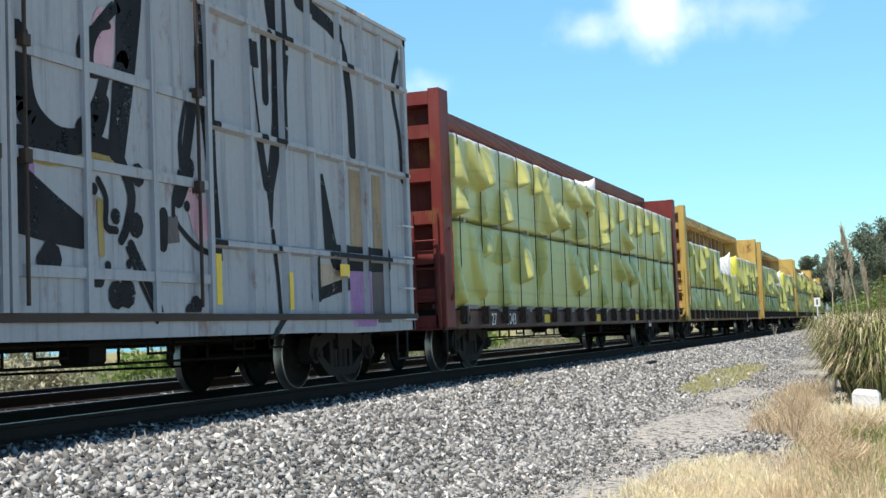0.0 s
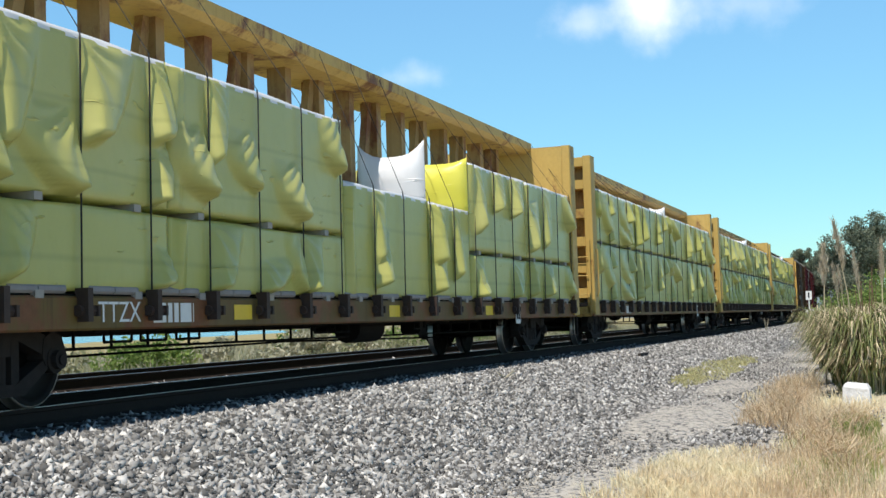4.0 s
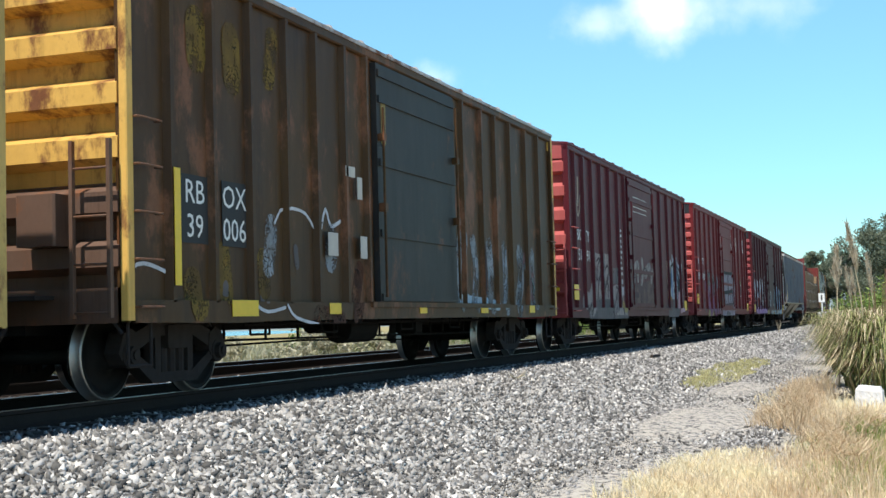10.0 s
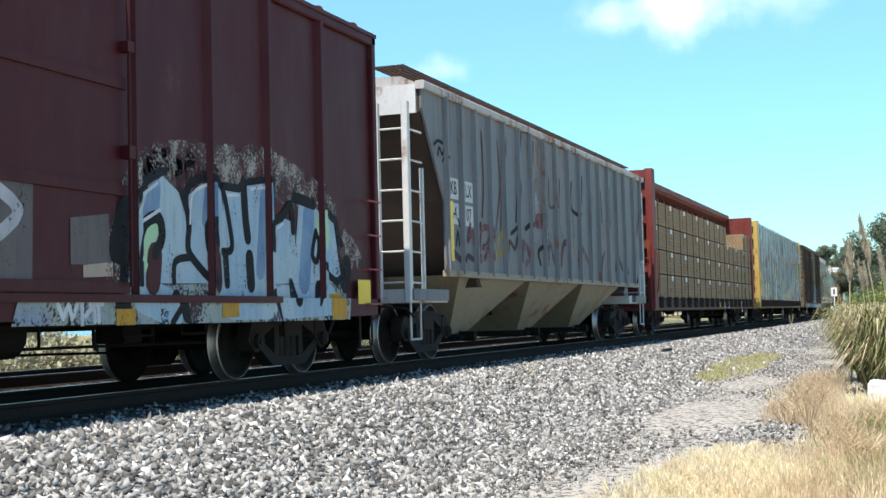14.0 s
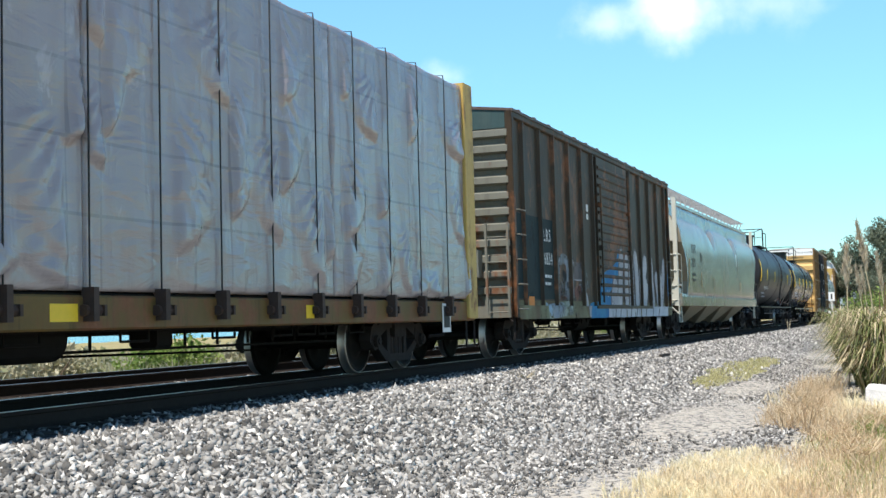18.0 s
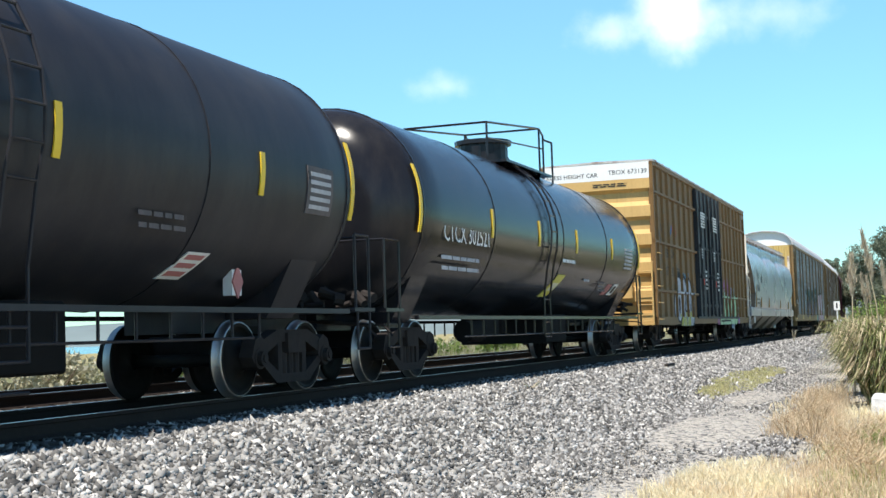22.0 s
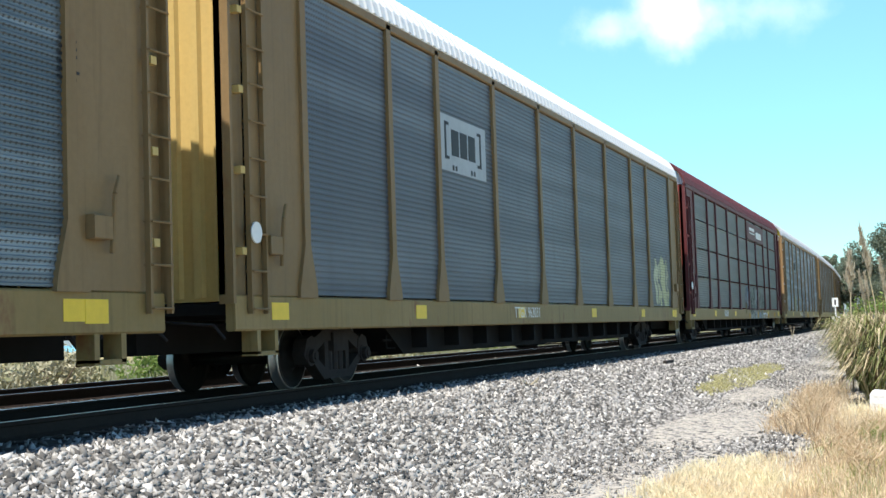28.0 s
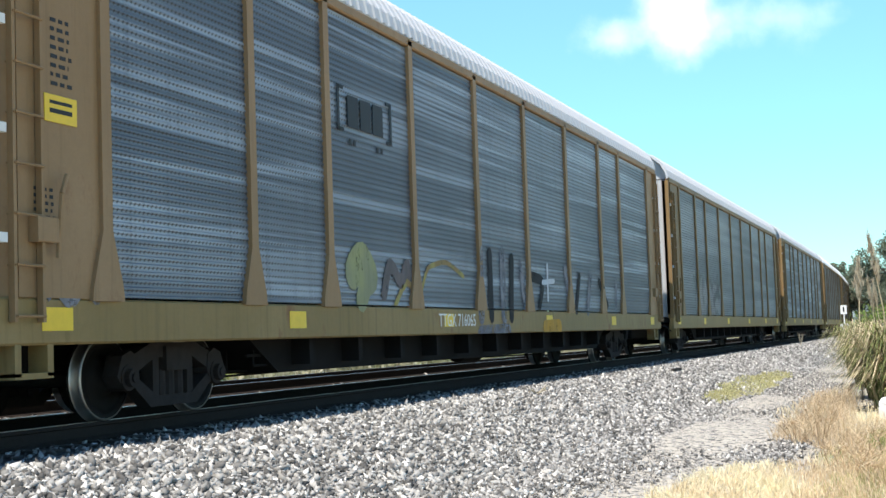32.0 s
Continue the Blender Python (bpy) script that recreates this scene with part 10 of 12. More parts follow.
sp.line(curve([(1.54, 2.09), (1.47, 1.61), (1.46, 1.06)], 3), 0.52, SLATE, 3)
sp.line(curve([(2.06, 2.24), (2.15, 1.72), (2.19, 1.14)], 3), 0.54, SLATE, 3)
sp.line([(2.5, 1.94), (2.66, 1.11)], 0.47, SLATE, 3)
sp.line(curve([(3.06, 2.22), (3.19, 1.76), (3.2, 1.11)], 3), 0.57, SLATE, 3)
sp.line([(3.72, 1.86), (3.75, 1.16)], 0.5, SLATE, 3)
sp.line(curve([(4.31, 2.12), (4.07, 1.79), (4.36, 1.53), (4.16, 1.12)], 3), 0.62, SLATE, 3)
sp.line(curve([(5.15, 2.16), (5.21, 1.65), (5.33, 1.08)], 3), 0.52, SLATE, 3)
sp.line([(5.82, 1.76), (6.06, 1.13)], 0.52, SLATE, 3)
sp.line(curve([(7.02, 2.16), (6.76, 1.64), (6.56, 1.09)], 3), 0.54, SLATE, 3)
sp.line([(6.14, 1.87), (6.54, 1.69)], 0.42, SLATE, 3)
sp.line(curve([(0.95, 2.17), (0.82, 1.66), (0.68, 1.09)], 3), 0.45, SILVER, 4)
sp.line(curve([(0.19, 1.42), (-0.01, 1.05), (0.49, 0.98)], 3), 0.5, SILVER, 4)
sp.line(curve([(1.54, 2.09), (1.47, 1.61), (1.46, 1.06)], 3), 0.4, SILVER, 4)
sp.line(curve([(2.06, 2.24), (2.15, 1.72), (2.19, 1.14)], 3), 0.42, SILVER, 4)
sp.line([(2.5, 1.94), (2.66, 1.11)], 0.35, SILVER, 4)
sp.line(curve([(3.06, 2.22), (3.19, 1.76), (3.2, 1.11)], 3), 0.45, SILVER, 4)
sp.line([(3.72, 1.86), (3.75, 1.16)], 0.38, SILVER, 4)
sp.line(curve([(4.31, 2.12), (4.07, 1.79), (4.36, 1.53), (4.16, 1.12)], 3), 0.5, SILVER, 4)
sp.line(curve([(5.15, 2.16), (5.21, 1.65), (5.33, 1.08)], 3), 0.4, SILVER, 4)
sp.line([(5.82, 1.76), (6.06, 1.13)], 0.4, SILVER, 4)
sp.line(curve([(7.02, 2.16), (6.76, 1.64), (6.56, 1.09)], 3), 0.42, SILVER, 4)
sp.line([(6.14, 1.87), (6.54, 1.69)], 0.3, SILVER, 4)
sp.line(curve([(1.12, 1.83), (1.05, 1.44), (1.26, 1.1)], 3), 0.07, INK, 5)
sp.line([(2.54, 1.56), (2.75, 1.4)], 0.07, INK, 5)
sp.line([(3.44, 1.59), (3.52, 1.33)], 0.07, INK, 5)
sp.line([(4.39, 1.8), (4.54, 1.62)], 0.07, INK, 5)
sp.line([(4.76, 1.63), (4.88, 1.17)], 0.07, INK, 5)
sp.line([(5.62, 1.56), (5.77, 1.28)], 0.07, INK, 5)
sp.put([(-0.49, 0.66), (-0.47, 0.94), (1.45, 0.96), (1.43, 0.64)], CHALK2, 4)
sp.put([(1.53, 0.65), (1.56, 0.96), (3.23, 0.97), (3.2, 0.64)], CHALK2, 4)
sp.put([(3.33, 0.64), (3.36, 0.96), (7.12, 0.99), (7.08, 0.67)], CHALK2, 4)
sp.line([(0.3, 0.93), (0.18, 0.68)], 0.06, INK, 5)
sp.line([(0.86, 0.93), (0.73, 0.67)], 0.06, INK, 5)
sp.line([(2.08, 0.93), (1.93, 0.66)], 0.06, INK, 5)
sp.line([(2.8, 0.93), (2.64, 0.65)], 0.06, INK, 5)
sp.line([(3.99, 0.93), (3.8, 0.63)], 0.06, INK, 5)
sp.line([(4.94, 0.93), (4.74, 0.62)], 0.06, INK, 5)
sp.line([(5.82, 0.93), (5.6, 0.61)], 0.06, INK, 5)
sp.line(curve([(-0.69, 1.33), (-0.6, 1.22), (-0.5, 1.33)], 3), 0.06, SKYBLUE, 5)
REDS2 = spray_paint("rusty pink wash", (0.22, 0.10, 0.08, 1), (0.12, 0.05, 0.035, 1), 3.0, 0.47)
sp.line(curve([(-4.68, 1.18), (-4.66, 1.73), (-4.5, 1.92), (-4.16, 1.97), (-3.93, 1.83), (-3.91, 1.2)], 3), 0.22, GHOST, 2)
sp.line(curve([(-4.3, 1.52), (-4.13, 1.59), (-4.03, 1.48)], 3), 0.16, GHOST, 2)
sp.line([(-4.52, 1.35), (-3.93, 1.31)], 0.3, GHOST, 2)
sp.line(curve([(-3.59, 1.2), (-3.51, 1.85), (-3.4, 1.97)], 3), 0.2, GHOST, 2)
sp.line([(-3.02, 1.33), (-2.65, 1.41)], 0.2, GHOST, 2)
sp.line([(-4.47, 1.21), (-4.14, 1.25)], 0.25, REDS2, 2)
sp.line([(-3.26, 1.27), (-2.9, 1.31)], 0.25, REDS2, 2)
sp.line([(-4.23, 1.64), (-4.07, 1.58)], 0.12, INK, 2)
sp.line([(-2.27, 1.74), (-2.18, 1.42)], 0.1, GHOST, 2)
sp.done(car, "silver letters over blue, dark teal number panel")
text(car, "LRS", -5.45, 2.38, 0.25, WHITE_MARK, y=-1.535, gap=1.25, squeeze=0.85)
text(car, "6834", -5.4, 1.91, 0.25, WHITE_MARK, y=-1.535, gap=1.2, squeeze=0.75)
bars(car, -5.68, 1.6, 0.5, 2, WHITE_MARK, y=-1.54, h=0.06, pitch=0.15)
text(car, "LRS 6834", 0.5, 4.44, 0.15, WHITE_MARK, end=-7.85 + 0.012)
plates(car, [(-2.0, 3.2, 0.15, 0.16), (-2.0, 3.0, 0.15, 0.12)], WHITE_MARK, "placard", y=-1.536)
plates(car, [(-6.9, 1.0, 0.35, 0.3)], plain("orange tag", (0.6, 0.2, 0.03, 1)), "reflective_strip", y=-1.604)

FADED_TAPE = plain("faded orange tape", (0.38, 0.22, 0.07, 1), 0.5, 0.0, 9, 0.4)
# beige smooth hopper, two black tanks
# one beige: side toned down, end hood and posts painted brighter for sunlight
c16_m = paint("beige hopper", (0.185, 0.174, 0.146, 1), 0.1, 0.03, 0.15, 0.24, seed=100, spec=0.45)
c16_low = paint("beige hopper pockets", (0.20, 0.18, 0.135, 1), 0.2, 0.12, 0.4, seed=101)
car = set_in(smooth_hopper("clean beige smooth-sided covered hopper", 19.55, c16_m, c16_low, 8.25, plated=True, hood_m=paint("beige sunlit end", (0.50, 0.49, 0.42, 1), 0.1, 0.03, 0.12, 0.4, seed=102), slope_m=plain("beige slope sheet", (0.22, 0.185, 0.135, 1), 0.8, 0.0, 3, 0.3, 0.2, spec=0.2), notch=((1.3, 0.95), (1.6, 0.98), (1.78, 1.02), (2.42, 0.76), (2.62, 0.56), (3.0, 0.12), (3.2, 0.1))), 86.95, 106.5)
text(car, "ELTX", -7.51, 2.86, 0.28, BLACK_MARK, y=-1.602)
text(car, "8322", -7.56, 2.4, 0.28, BLACK_MARK, y=-1.604)
bars(car, -7.9, 2.08, 0.7, 2, BLACK_MARK, y=-1.61, h=0.08, pitch=0.18)
part("reflective_strip", Shape().prism([(-8.66, 1.62), (-8.58, 1.62), (-8.38, 2.53), (-8.46, 2.53)], "y", -1.612, -1.604), FADED_TAPE, car)
plates(car, [(-6.06, 1.89, 0.09, 0.5), (-3.3, 1.8, 0.07, 0.4), (4.0, 1.8, 0.07, 0.4)], FADED_TAPE, "reflective_strip", y=-1.608)
part("stencil_box", Shape().pipe([(-6.15, -1.606, 2.5), (-5.95, -1.606, 2.5), (-5.95, -1.606, 2.78), (-6.15, -1.606, 2.78), (-6.15, -1.606, 2.5)], 0.008), BLACK_MARK, car)

black1 = paint("tank black, dull", (0.019, 0.019, 0.024, 1), 0.15, 0.02, 0.2, 0.42, seed=110, spec=0.16)
black2 = paint("tank black, glossy", (0.012, 0.0125, 0.016, 1), 0.1, 0.01, 0.1, 0.2, seed=111, spec=0.18)
RED_LABEL = plain("faded red label", (0.42, 0.16, 0.15, 1), 0.6, 0.0, 9, 0.3)
LABEL_YELLOW = plain("faded yellow label", (0.58, 0.52, 0.10, 1), 0.6, 0.0, 9, 0.25)
car = set_in(tank_car("dull black tank car with yellow reflective strips", 16.7, black1, 7.0, 1.615, 2.66, (-7.75, -5.2, -1.6, 1.6, 5.3, 7.75), 3, lx=0.9, dx=-0.9), 107.55, 124.25)
text(car, "SHQX 10375", -4.95, 1.98, 0.25, WHITE_MARK, y=-1.485, squeeze=0.95)
bars(car, -5.9, 1.72, 1.4, 2, SILVER, y=-1.36, h=0.06, pitch=0.16)
tank_decal(car, 1.615, 2.66, 6.45, 7.15, 2.2, 2.78, SLATE, "stencil_panel", "grey inspection stencil panel")
for k in range(5):
    tank_decal(car, 1.615, 2.66, 6.52, 7.08, 2.26 + 0.1 * k, 2.31 + 0.1 * k, SILVER, "stencil_row", lift=0.016)
tank_decal(car, 1.615, 2.66, 4.05, 4.5, 1.36, 1.64, WHITE_MARK, "placard", "white and red slanted label", 0.22)
for k in range(3):
    tank_decal(car, 1.615, 2.66, 4.12 + 0.07 * k, 4.47 + 0.07 * k, 1.39 + 0.085 * k, 1.44 + 0.085 * k, RED_LABEL, "placard_band", skew=0.04, lift=0.016)
dia = Shape().prism([(5.54, 1.16), (5.66, 1.36), (5.54, 1.56), (5.42, 1.36)], "y", -1.14, -1.12)
part("hazard_diamond", dia, RED_LABEL, car, "red and white diamond placard")
part("diamond_plate", Shape().box(5.43, 5.65, -1.12, -1.0, 1.2, 1.5), WHITE_MARK, car)
bars(car, 3.0, 1.98, 0.9, 2, SLATE, y=-1.49, h=0.05, pitch=0.12)
car = set_in(tank_car("glossy black tank car with yellow reflective strips", 16.7, black2, 7.0, 1.615, 2.58, (-7.75, -4.35, -1.45, 1.4, 4.7, 7.72), 4, lx=-0.9, dx=0.1), 125.5, 142.2)
text(car, "CTCX 302521", -5.6, 2.26, 0.3, WHITE_MARK, y=-1.60, squeeze=0.9)
bars(car, -6.6, 1.92, 1.9, 2, SILVER, y=-1.49, h=0.06, pitch=0.17)
tank_decal(car, 1.615, 2.58, 0.0, 0.55, 1.38, 1.83, LABEL_YELLOW, "hazard_label", "slanted yellow label", 0.45)
tank_decal(car, 1.615, 2.58, 0.22, 0.62, 1.50, 1.66, plain("worn label print", (0.62, 0.60, 0.45, 1)), "label_print", skew=0.16, lift=0.016)
bars(car, 0.4, 2.15, 1.05, 1, WHITE_MARK, y=-1.56, h=0.07)
bars(car, 2.6, 1.80, 0.5, 1, SILVER, y=-1.43, h=0.06)
bars(car, 3.9, 1.78, 0.7, 3, SLATE, y=-1.42, h=0.05, pitch=0.09)
for k in range(6):
    tank_decal(car, 1.615, 2.58, 6.1, 6.9, 2.14 + 0.09 * k, 2.19 + 0.09 * k, SILVER, "stencil_row")
tank_decal(car, 1.615, 2.58, 4.95, 5.35, 1.5, 1.74, RED_LABEL, "placard", "pink slanted label", 0.18)
tank_decal(car, 1.615, 2.58, 5.6, 6.0, 1.5, 1.76, WHITE_MARK, "placard", "white framed label", 0.18)
tank_decal(car, 1.615, 2.58, 5.68, 5.93, 1.55, 1.71, BLACK_MARK, "placard_print", skew=0.12, lift=0.016)

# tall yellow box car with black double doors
# same yellow twice: the side's shade and the end's sunlight are in the colours
c19_side = paint("tall car yellow, shaded side", (0.175, 0.098, 0.036, 1), 0.15, 0.15, 0.35, seed=120)
c19_end = paint("tall car yellow, sunlit end", (0.55, 0.35, 0.13, 1), 0.15, 0.12, 0.25, seed=121)
c19_door = paint("black doors", (0.022, 0.025, 0.03, 1), 0.2, 0.1, 0.4, seed=122)
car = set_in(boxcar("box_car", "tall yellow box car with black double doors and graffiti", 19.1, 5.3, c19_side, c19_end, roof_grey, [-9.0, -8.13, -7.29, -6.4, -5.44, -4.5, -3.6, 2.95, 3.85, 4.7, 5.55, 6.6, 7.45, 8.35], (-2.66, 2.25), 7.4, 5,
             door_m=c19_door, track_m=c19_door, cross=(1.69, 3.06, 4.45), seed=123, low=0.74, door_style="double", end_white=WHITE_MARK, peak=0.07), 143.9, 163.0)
e19 = -19.1 / 2 - 0.002
part("end_banner", Shape().box(e19 - 0.02, e19, -1.5, 1.52, 4.82, 5.28), WHITE_MARK, car, "white banner across the end")
text(car, "EXCESS HEIGHT CAR", 0.75, 4.98, 0.12, BLACK_MARK, end=e19 - 0.024)
text(car, "TBOX 673139", -0.9, 5.02, 0.13, BLACK_MARK, end=e19 - 0.024)
bars(car, -0.1, 4.72, 1.0, 2, BLACK_MARK, h=0.03, pitch=0.06, end=e19 - 0.03)
for w, x, z in (("TB", -7.6, 2.8), ("OX", -6.66, 2.8), ("67", -7.6, 2.28), ("31", -6.69, 2.28), ("39", -5.82, 2.28)):
    text(car, w, x, z, 0.27, BLACK_MARK, y=-1.535, gap=1.1)
for dx in (-1.75, 0.85):
    bars(car, dx - 0.45, 4.42, 1.0, 6, WHITE_MARK, y=-1.70, h=0.055, pitch=0.09, seed=int(dx * 10))
    bars(car, dx - 0.55, 3.2, 0.35, 4, WHITE_MARK, y=-1.70, h=0.05, pitch=0.09, seed=5)
    bars(car, dx + 0.1, 2.5, 0.4, 5, WHITE_MARK, y=-1.70, h=0.07, pitch=0.14, seed=8)
    plates(car, [(dx - 0.2, 2.1, 0.14, 0.2)], plain("red tag", (0.5, 0.05, 0.03, 1)), "red_tag", y=-1.70)

sp = Spray(BOX_FACES[car.name])
sp.line([(-5.22, 2.02), (-4.99, 2.09)], 0.5, BRIGHTB, 1)
sp.line([(-5.07, 1.94), (-4.93, 1.9)], 0.5, BRIGHTB, 1)
sp.line([(-4.54, 2.14), (-4.5, 1.96)], 0.4, BRIGHTB, 1)
sp.line(curve([(-3.71, 1.7), (-3.58, 1.46), (-3.65, 1.13)], 3), 0.45, BRIGHTB, 1)
sp.line([(-3.77, 1.72), (-3.59, 1.76)], 0.4, BRIGHTB, 1)
sp.line([(-5.66, 2.1), (-5.65, 2.08)], 0.2, BRIGHTB, 1)
sp.line([(-4.2, 2.13), (-4.18, 2.11)], 0.14, BRIGHTB, 1)
sp.line([(-3.29, 1.13), (-3.27, 1.09)], 0.18, BRIGHTB, 1)
sp.line([(-4.79, 2.06), (-4.78, 2.02)], 0.16, BRIGHTB, 1)
sp.line([(-3.38, 1.61), (-3.35, 1.25)], 0.25, OCHRE, 1)
sp.line(curve([(-6.27, 1.26), (-6.01, 1.77), (-5.73, 1.83), (-5.45, 1.62), (-5.42, 1.15), (-5.61, 0.87)], 3), 1, INK, 2)
sp.line(curve([(-5.34, 1.72), (-5.24, 1.87), (-5.03, 1.87), (-4.86, 1.66), (-5, 1.35), (-5.19, 1.25)], 3), 0.85, INK, 2)
sp.line(curve([(-4.53, 1.27), (-4.51, 1.68), (-4.29, 1.82), (-3.97, 1.71), (-3.87, 1.34), (-3.99, 1.02)], 3), 0.85, INK, 2)
sp.line(curve([(-5.08, 1.25), (-4.77, 1.06), (-4.44, 0.99), (-3.99, 0.99)], 3), 0.7, INK, 2)
sp.line(curve([(-6.24, 1.22), (-6.01, 1.7), (-5.77, 1.78), (-5.56, 1.61), (-5.47, 1.29), (-5.54, 0.96)], 3), 0.8, CHALK2, 3, 0.6)
sp.line(curve([(-5.32, 1.77), (-5.19, 1.88), (-5, 1.82), (-4.86, 1.61), (-4.99, 1.4), (-5.12, 1.28)], 3), 0.62, CHALK2, 3)
sp.line(curve([(-5.27, 1.63), (-5.28, 1.39), (-5.3, 0.96)], 3), 0.45, CHALK2, 3)
sp.line(curve([(-5.09, 1.16), (-4.85, 1.04), (-4.57, 0.99)], 3), 0.5, CHALK2, 3)
sp.line(curve([(-4.6, 1.27), (-4.58, 1.57), (-4.42, 1.81), (-4.22, 1.88), (-4.02, 1.76), (-3.92, 1.45), (-3.99, 1.02)], 3), 0.5, CHALK2, 3, 0.62)
sp.line([(-4.43, 1.17), (-4.22, 0.99)], 0.5, CHALK2, 3)
sp.line(curve([(-4.94, 0.87), (-4.44, 0.85), (-4, 0.86)], 3), 0.4, CHALK2, 3)
sp.line(curve([(-5.19, 1.61), (-5.13, 1.47), (-5.19, 1.3)], 3), 0.32, INK, 4, 0.15)
sp.line(curve([(-4.31, 1.59), (-4.24, 1.38), (-4.3, 1.15)], 3), 0.3, INK, 4)
sp.line([(-4.34, 1.33), (-4.3, 1.11)], 0.2, BRIGHTB, 5)
sp.line(curve([(-5.82, 1.42), (-5.8, 1.28), (-5.84, 1.14)], 3), 0.3, INK, 4, 0.2)
sp.line(curve([(-5.41, 1.62), (-5.31, 1.39), (-5.3, 1.06)], 3), 0.1, INK, 4)
sp.line(curve([(-4.76, 1.69), (-4.75, 1.46), (-4.93, 1.26), (-4.69, 1.12), (-4.43, 1.17)], 3), 0.1, INK, 4)
sp.line([(-5.14, 1.04), (-5.05, 0.75)], 0.2, INK, 4)
sp.line([(-4.38, 1.12), (-4.36, 0.71)], 0.12, INK, 4)
sp.line(curve([(-3.83, 1.72), (-3.78, 1.35), (-3.79, 1.02)], 3), 0.1, INK, 4)
sp.line([(-4.66, 1.67), (-4.65, 1.22)], 0.06, INK, 4)
sp.line([(-5.42, 1.06), (-5.47, 0.82)], 0.1, INK, 4)
sp.line([(-3.25, 1.31), (-3.29, 0.97)], 0.05, INK, 3)
sp.put([(-6.02, 0.69), (-5.89, 0.89), (-5.73, 1.05), (-5.61, 1.05), (-5.54, 0.87), (-5.61, 0.71)], LEMON, 5)
sp.line([(-5.41, 0.8), (-5.17, 0.8)], 0.3, LEMON, 5)
sp.line([(-4.79, 0.82), (-4.49, 0.8)], 0.3, LEMON, 5)
sp.line([(-4.76, 1.01), (-4.54, 1.02)], 0.18, LEMON, 5)
sp.line([(-3.94, 1.03), (-3.82, 1.02)], 0.2, LEMON, 5)
sp.line([(-3.99, 1.26), (-3.89, 1.26)], 0.22, SLATE, 5, cap=False)
sp.line([(-5.36, 1.89), (-5.33, 1.75)], 0.25, SLATE, 5, cap=False)
sp.line([(-4.07, 0.8), (-3.95, 0.8)], 0.2, SLATE, 5, cap=False)
sp.line(curve([(-3.46, 2.1), (-3.43, 1.94), (-3.39, 1.94)], 3), 0.05, INK, 3)
sp.line(curve([(-3.34, 2.02), (-3.31, 1.88), (-3.24, 1.98), (-3.32, 2.02)], 3), 0.05, INK, 3)
sp.line([(-3.2, 2.07), (-3.16, 1.93)], 0.05, INK, 3)

sp.line([(2.66, 1.92), (3.19, 1.9)], 0.6, MAGENTA, 1)
sp.line(curve([(3.65, 1.97), (4.02, 2.11), (4.49, 1.88)], 3), 0.6, MAGENTA, 1)
sp.line([(3.09, 2.02), (2.76, 1.92)], 0.35, MAGENTA, 1)
sp.line(curve([(4.87, 1.89), (5.54, 1.92), (5.95, 1.8)], 3), 0.3, SKYBLUE, 1)
sp.line([(6.63, 1.2), (6.75, 0.92)], 0.5, LILAC, 1)
sp.line([(1.4, 0.84), (1.58, 0.73)], 0.3, MAGENTA, 1)
sp.line([(1.97, 1.03), (2.04, 0.95)], 0.3, SLATE, 1)
sp.line(curve([(2.54, 1.99), (2.51, 1.63), (2.41, 1.31)], 3), 0.52, INK, 2)
sp.line([(2.3, 1.31), (2.49, 0.99)], 0.4, INK, 2)
sp.line(curve([(3.07, 1.69), (3.11, 1.32), (3.02, 1)], 3), 0.44, INK, 2)
sp.line(curve([(3.41, 1.83), (3.44, 1.58), (3.33, 1.33)], 3), 0.52, INK, 2)
sp.line(curve([(4.07, 1.86), (3.99, 1.51), (4.06, 1.17)], 3), 0.5, INK, 2)
sp.line([(3.54, 1.17), (3.66, 0.96)], 0.5, INK, 2)
sp.line([(4.44, 1.35), (4.47, 1.09)], 0.4, INK, 2)
sp.line(curve([(5.07, 1.81), (4.94, 1.45), (5.11, 1.1), (4.91, 0.83)], 3), 0.5, INK, 2)
sp.line([(5.55, 1.74), (5.25, 1.37)], 0.4, INK, 2)
sp.line([(5.83, 1.75), (5.91, 1.38)], 0.4, INK, 2)
sp.line(curve([(6.28, 1.58), (6.36, 1.2), (5.86, 0.82)], 3), 0.56, INK, 2)
sp.line([(5.75, 1.19), (5.63, 0.82)], 0.5, INK, 2)
sp.line(curve([(2.17, 0.88), (3.11, 0.87), (4.53, 0.9)], 3), 0.5, INK, 2)
sp.line([(2.06, 0.72), (2.99, 0.71)], 0.5, INK, 2)
sp.line([(3.33, 0.75), (4.27, 0.76)], 0.5, INK, 2)
sp.line([(4.9, 0.78), (5.85, 0.78)], 0.5, INK, 2)
sp.line(curve([(2.54, 1.99), (2.51, 1.63), (2.41, 1.31)], 3), 0.42, MINT, 3)
sp.line([(2.3, 1.31), (2.49, 0.99)], 0.3, MINT, 3)
sp.line(curve([(3.07, 1.69), (3.11, 1.32), (3.02, 1)], 3), 0.34, MINT, 3)
sp.line(curve([(3.41, 1.83), (3.44, 1.58), (3.33, 1.33)], 3), 0.42, MINT, 3)
sp.line(curve([(4.07, 1.86), (3.99, 1.51), (4.06, 1.17)], 3), 0.4, MINT, 3)
sp.line([(3.54, 1.17), (3.66, 0.96)], 0.4, MINT, 3)
sp.line([(4.44, 1.35), (4.47, 1.09)], 0.3, MINT, 3)
sp.line(curve([(5.07, 1.81), (4.94, 1.45), (5.11, 1.1), (4.91, 0.83)], 3), 0.4, MINT, 3)
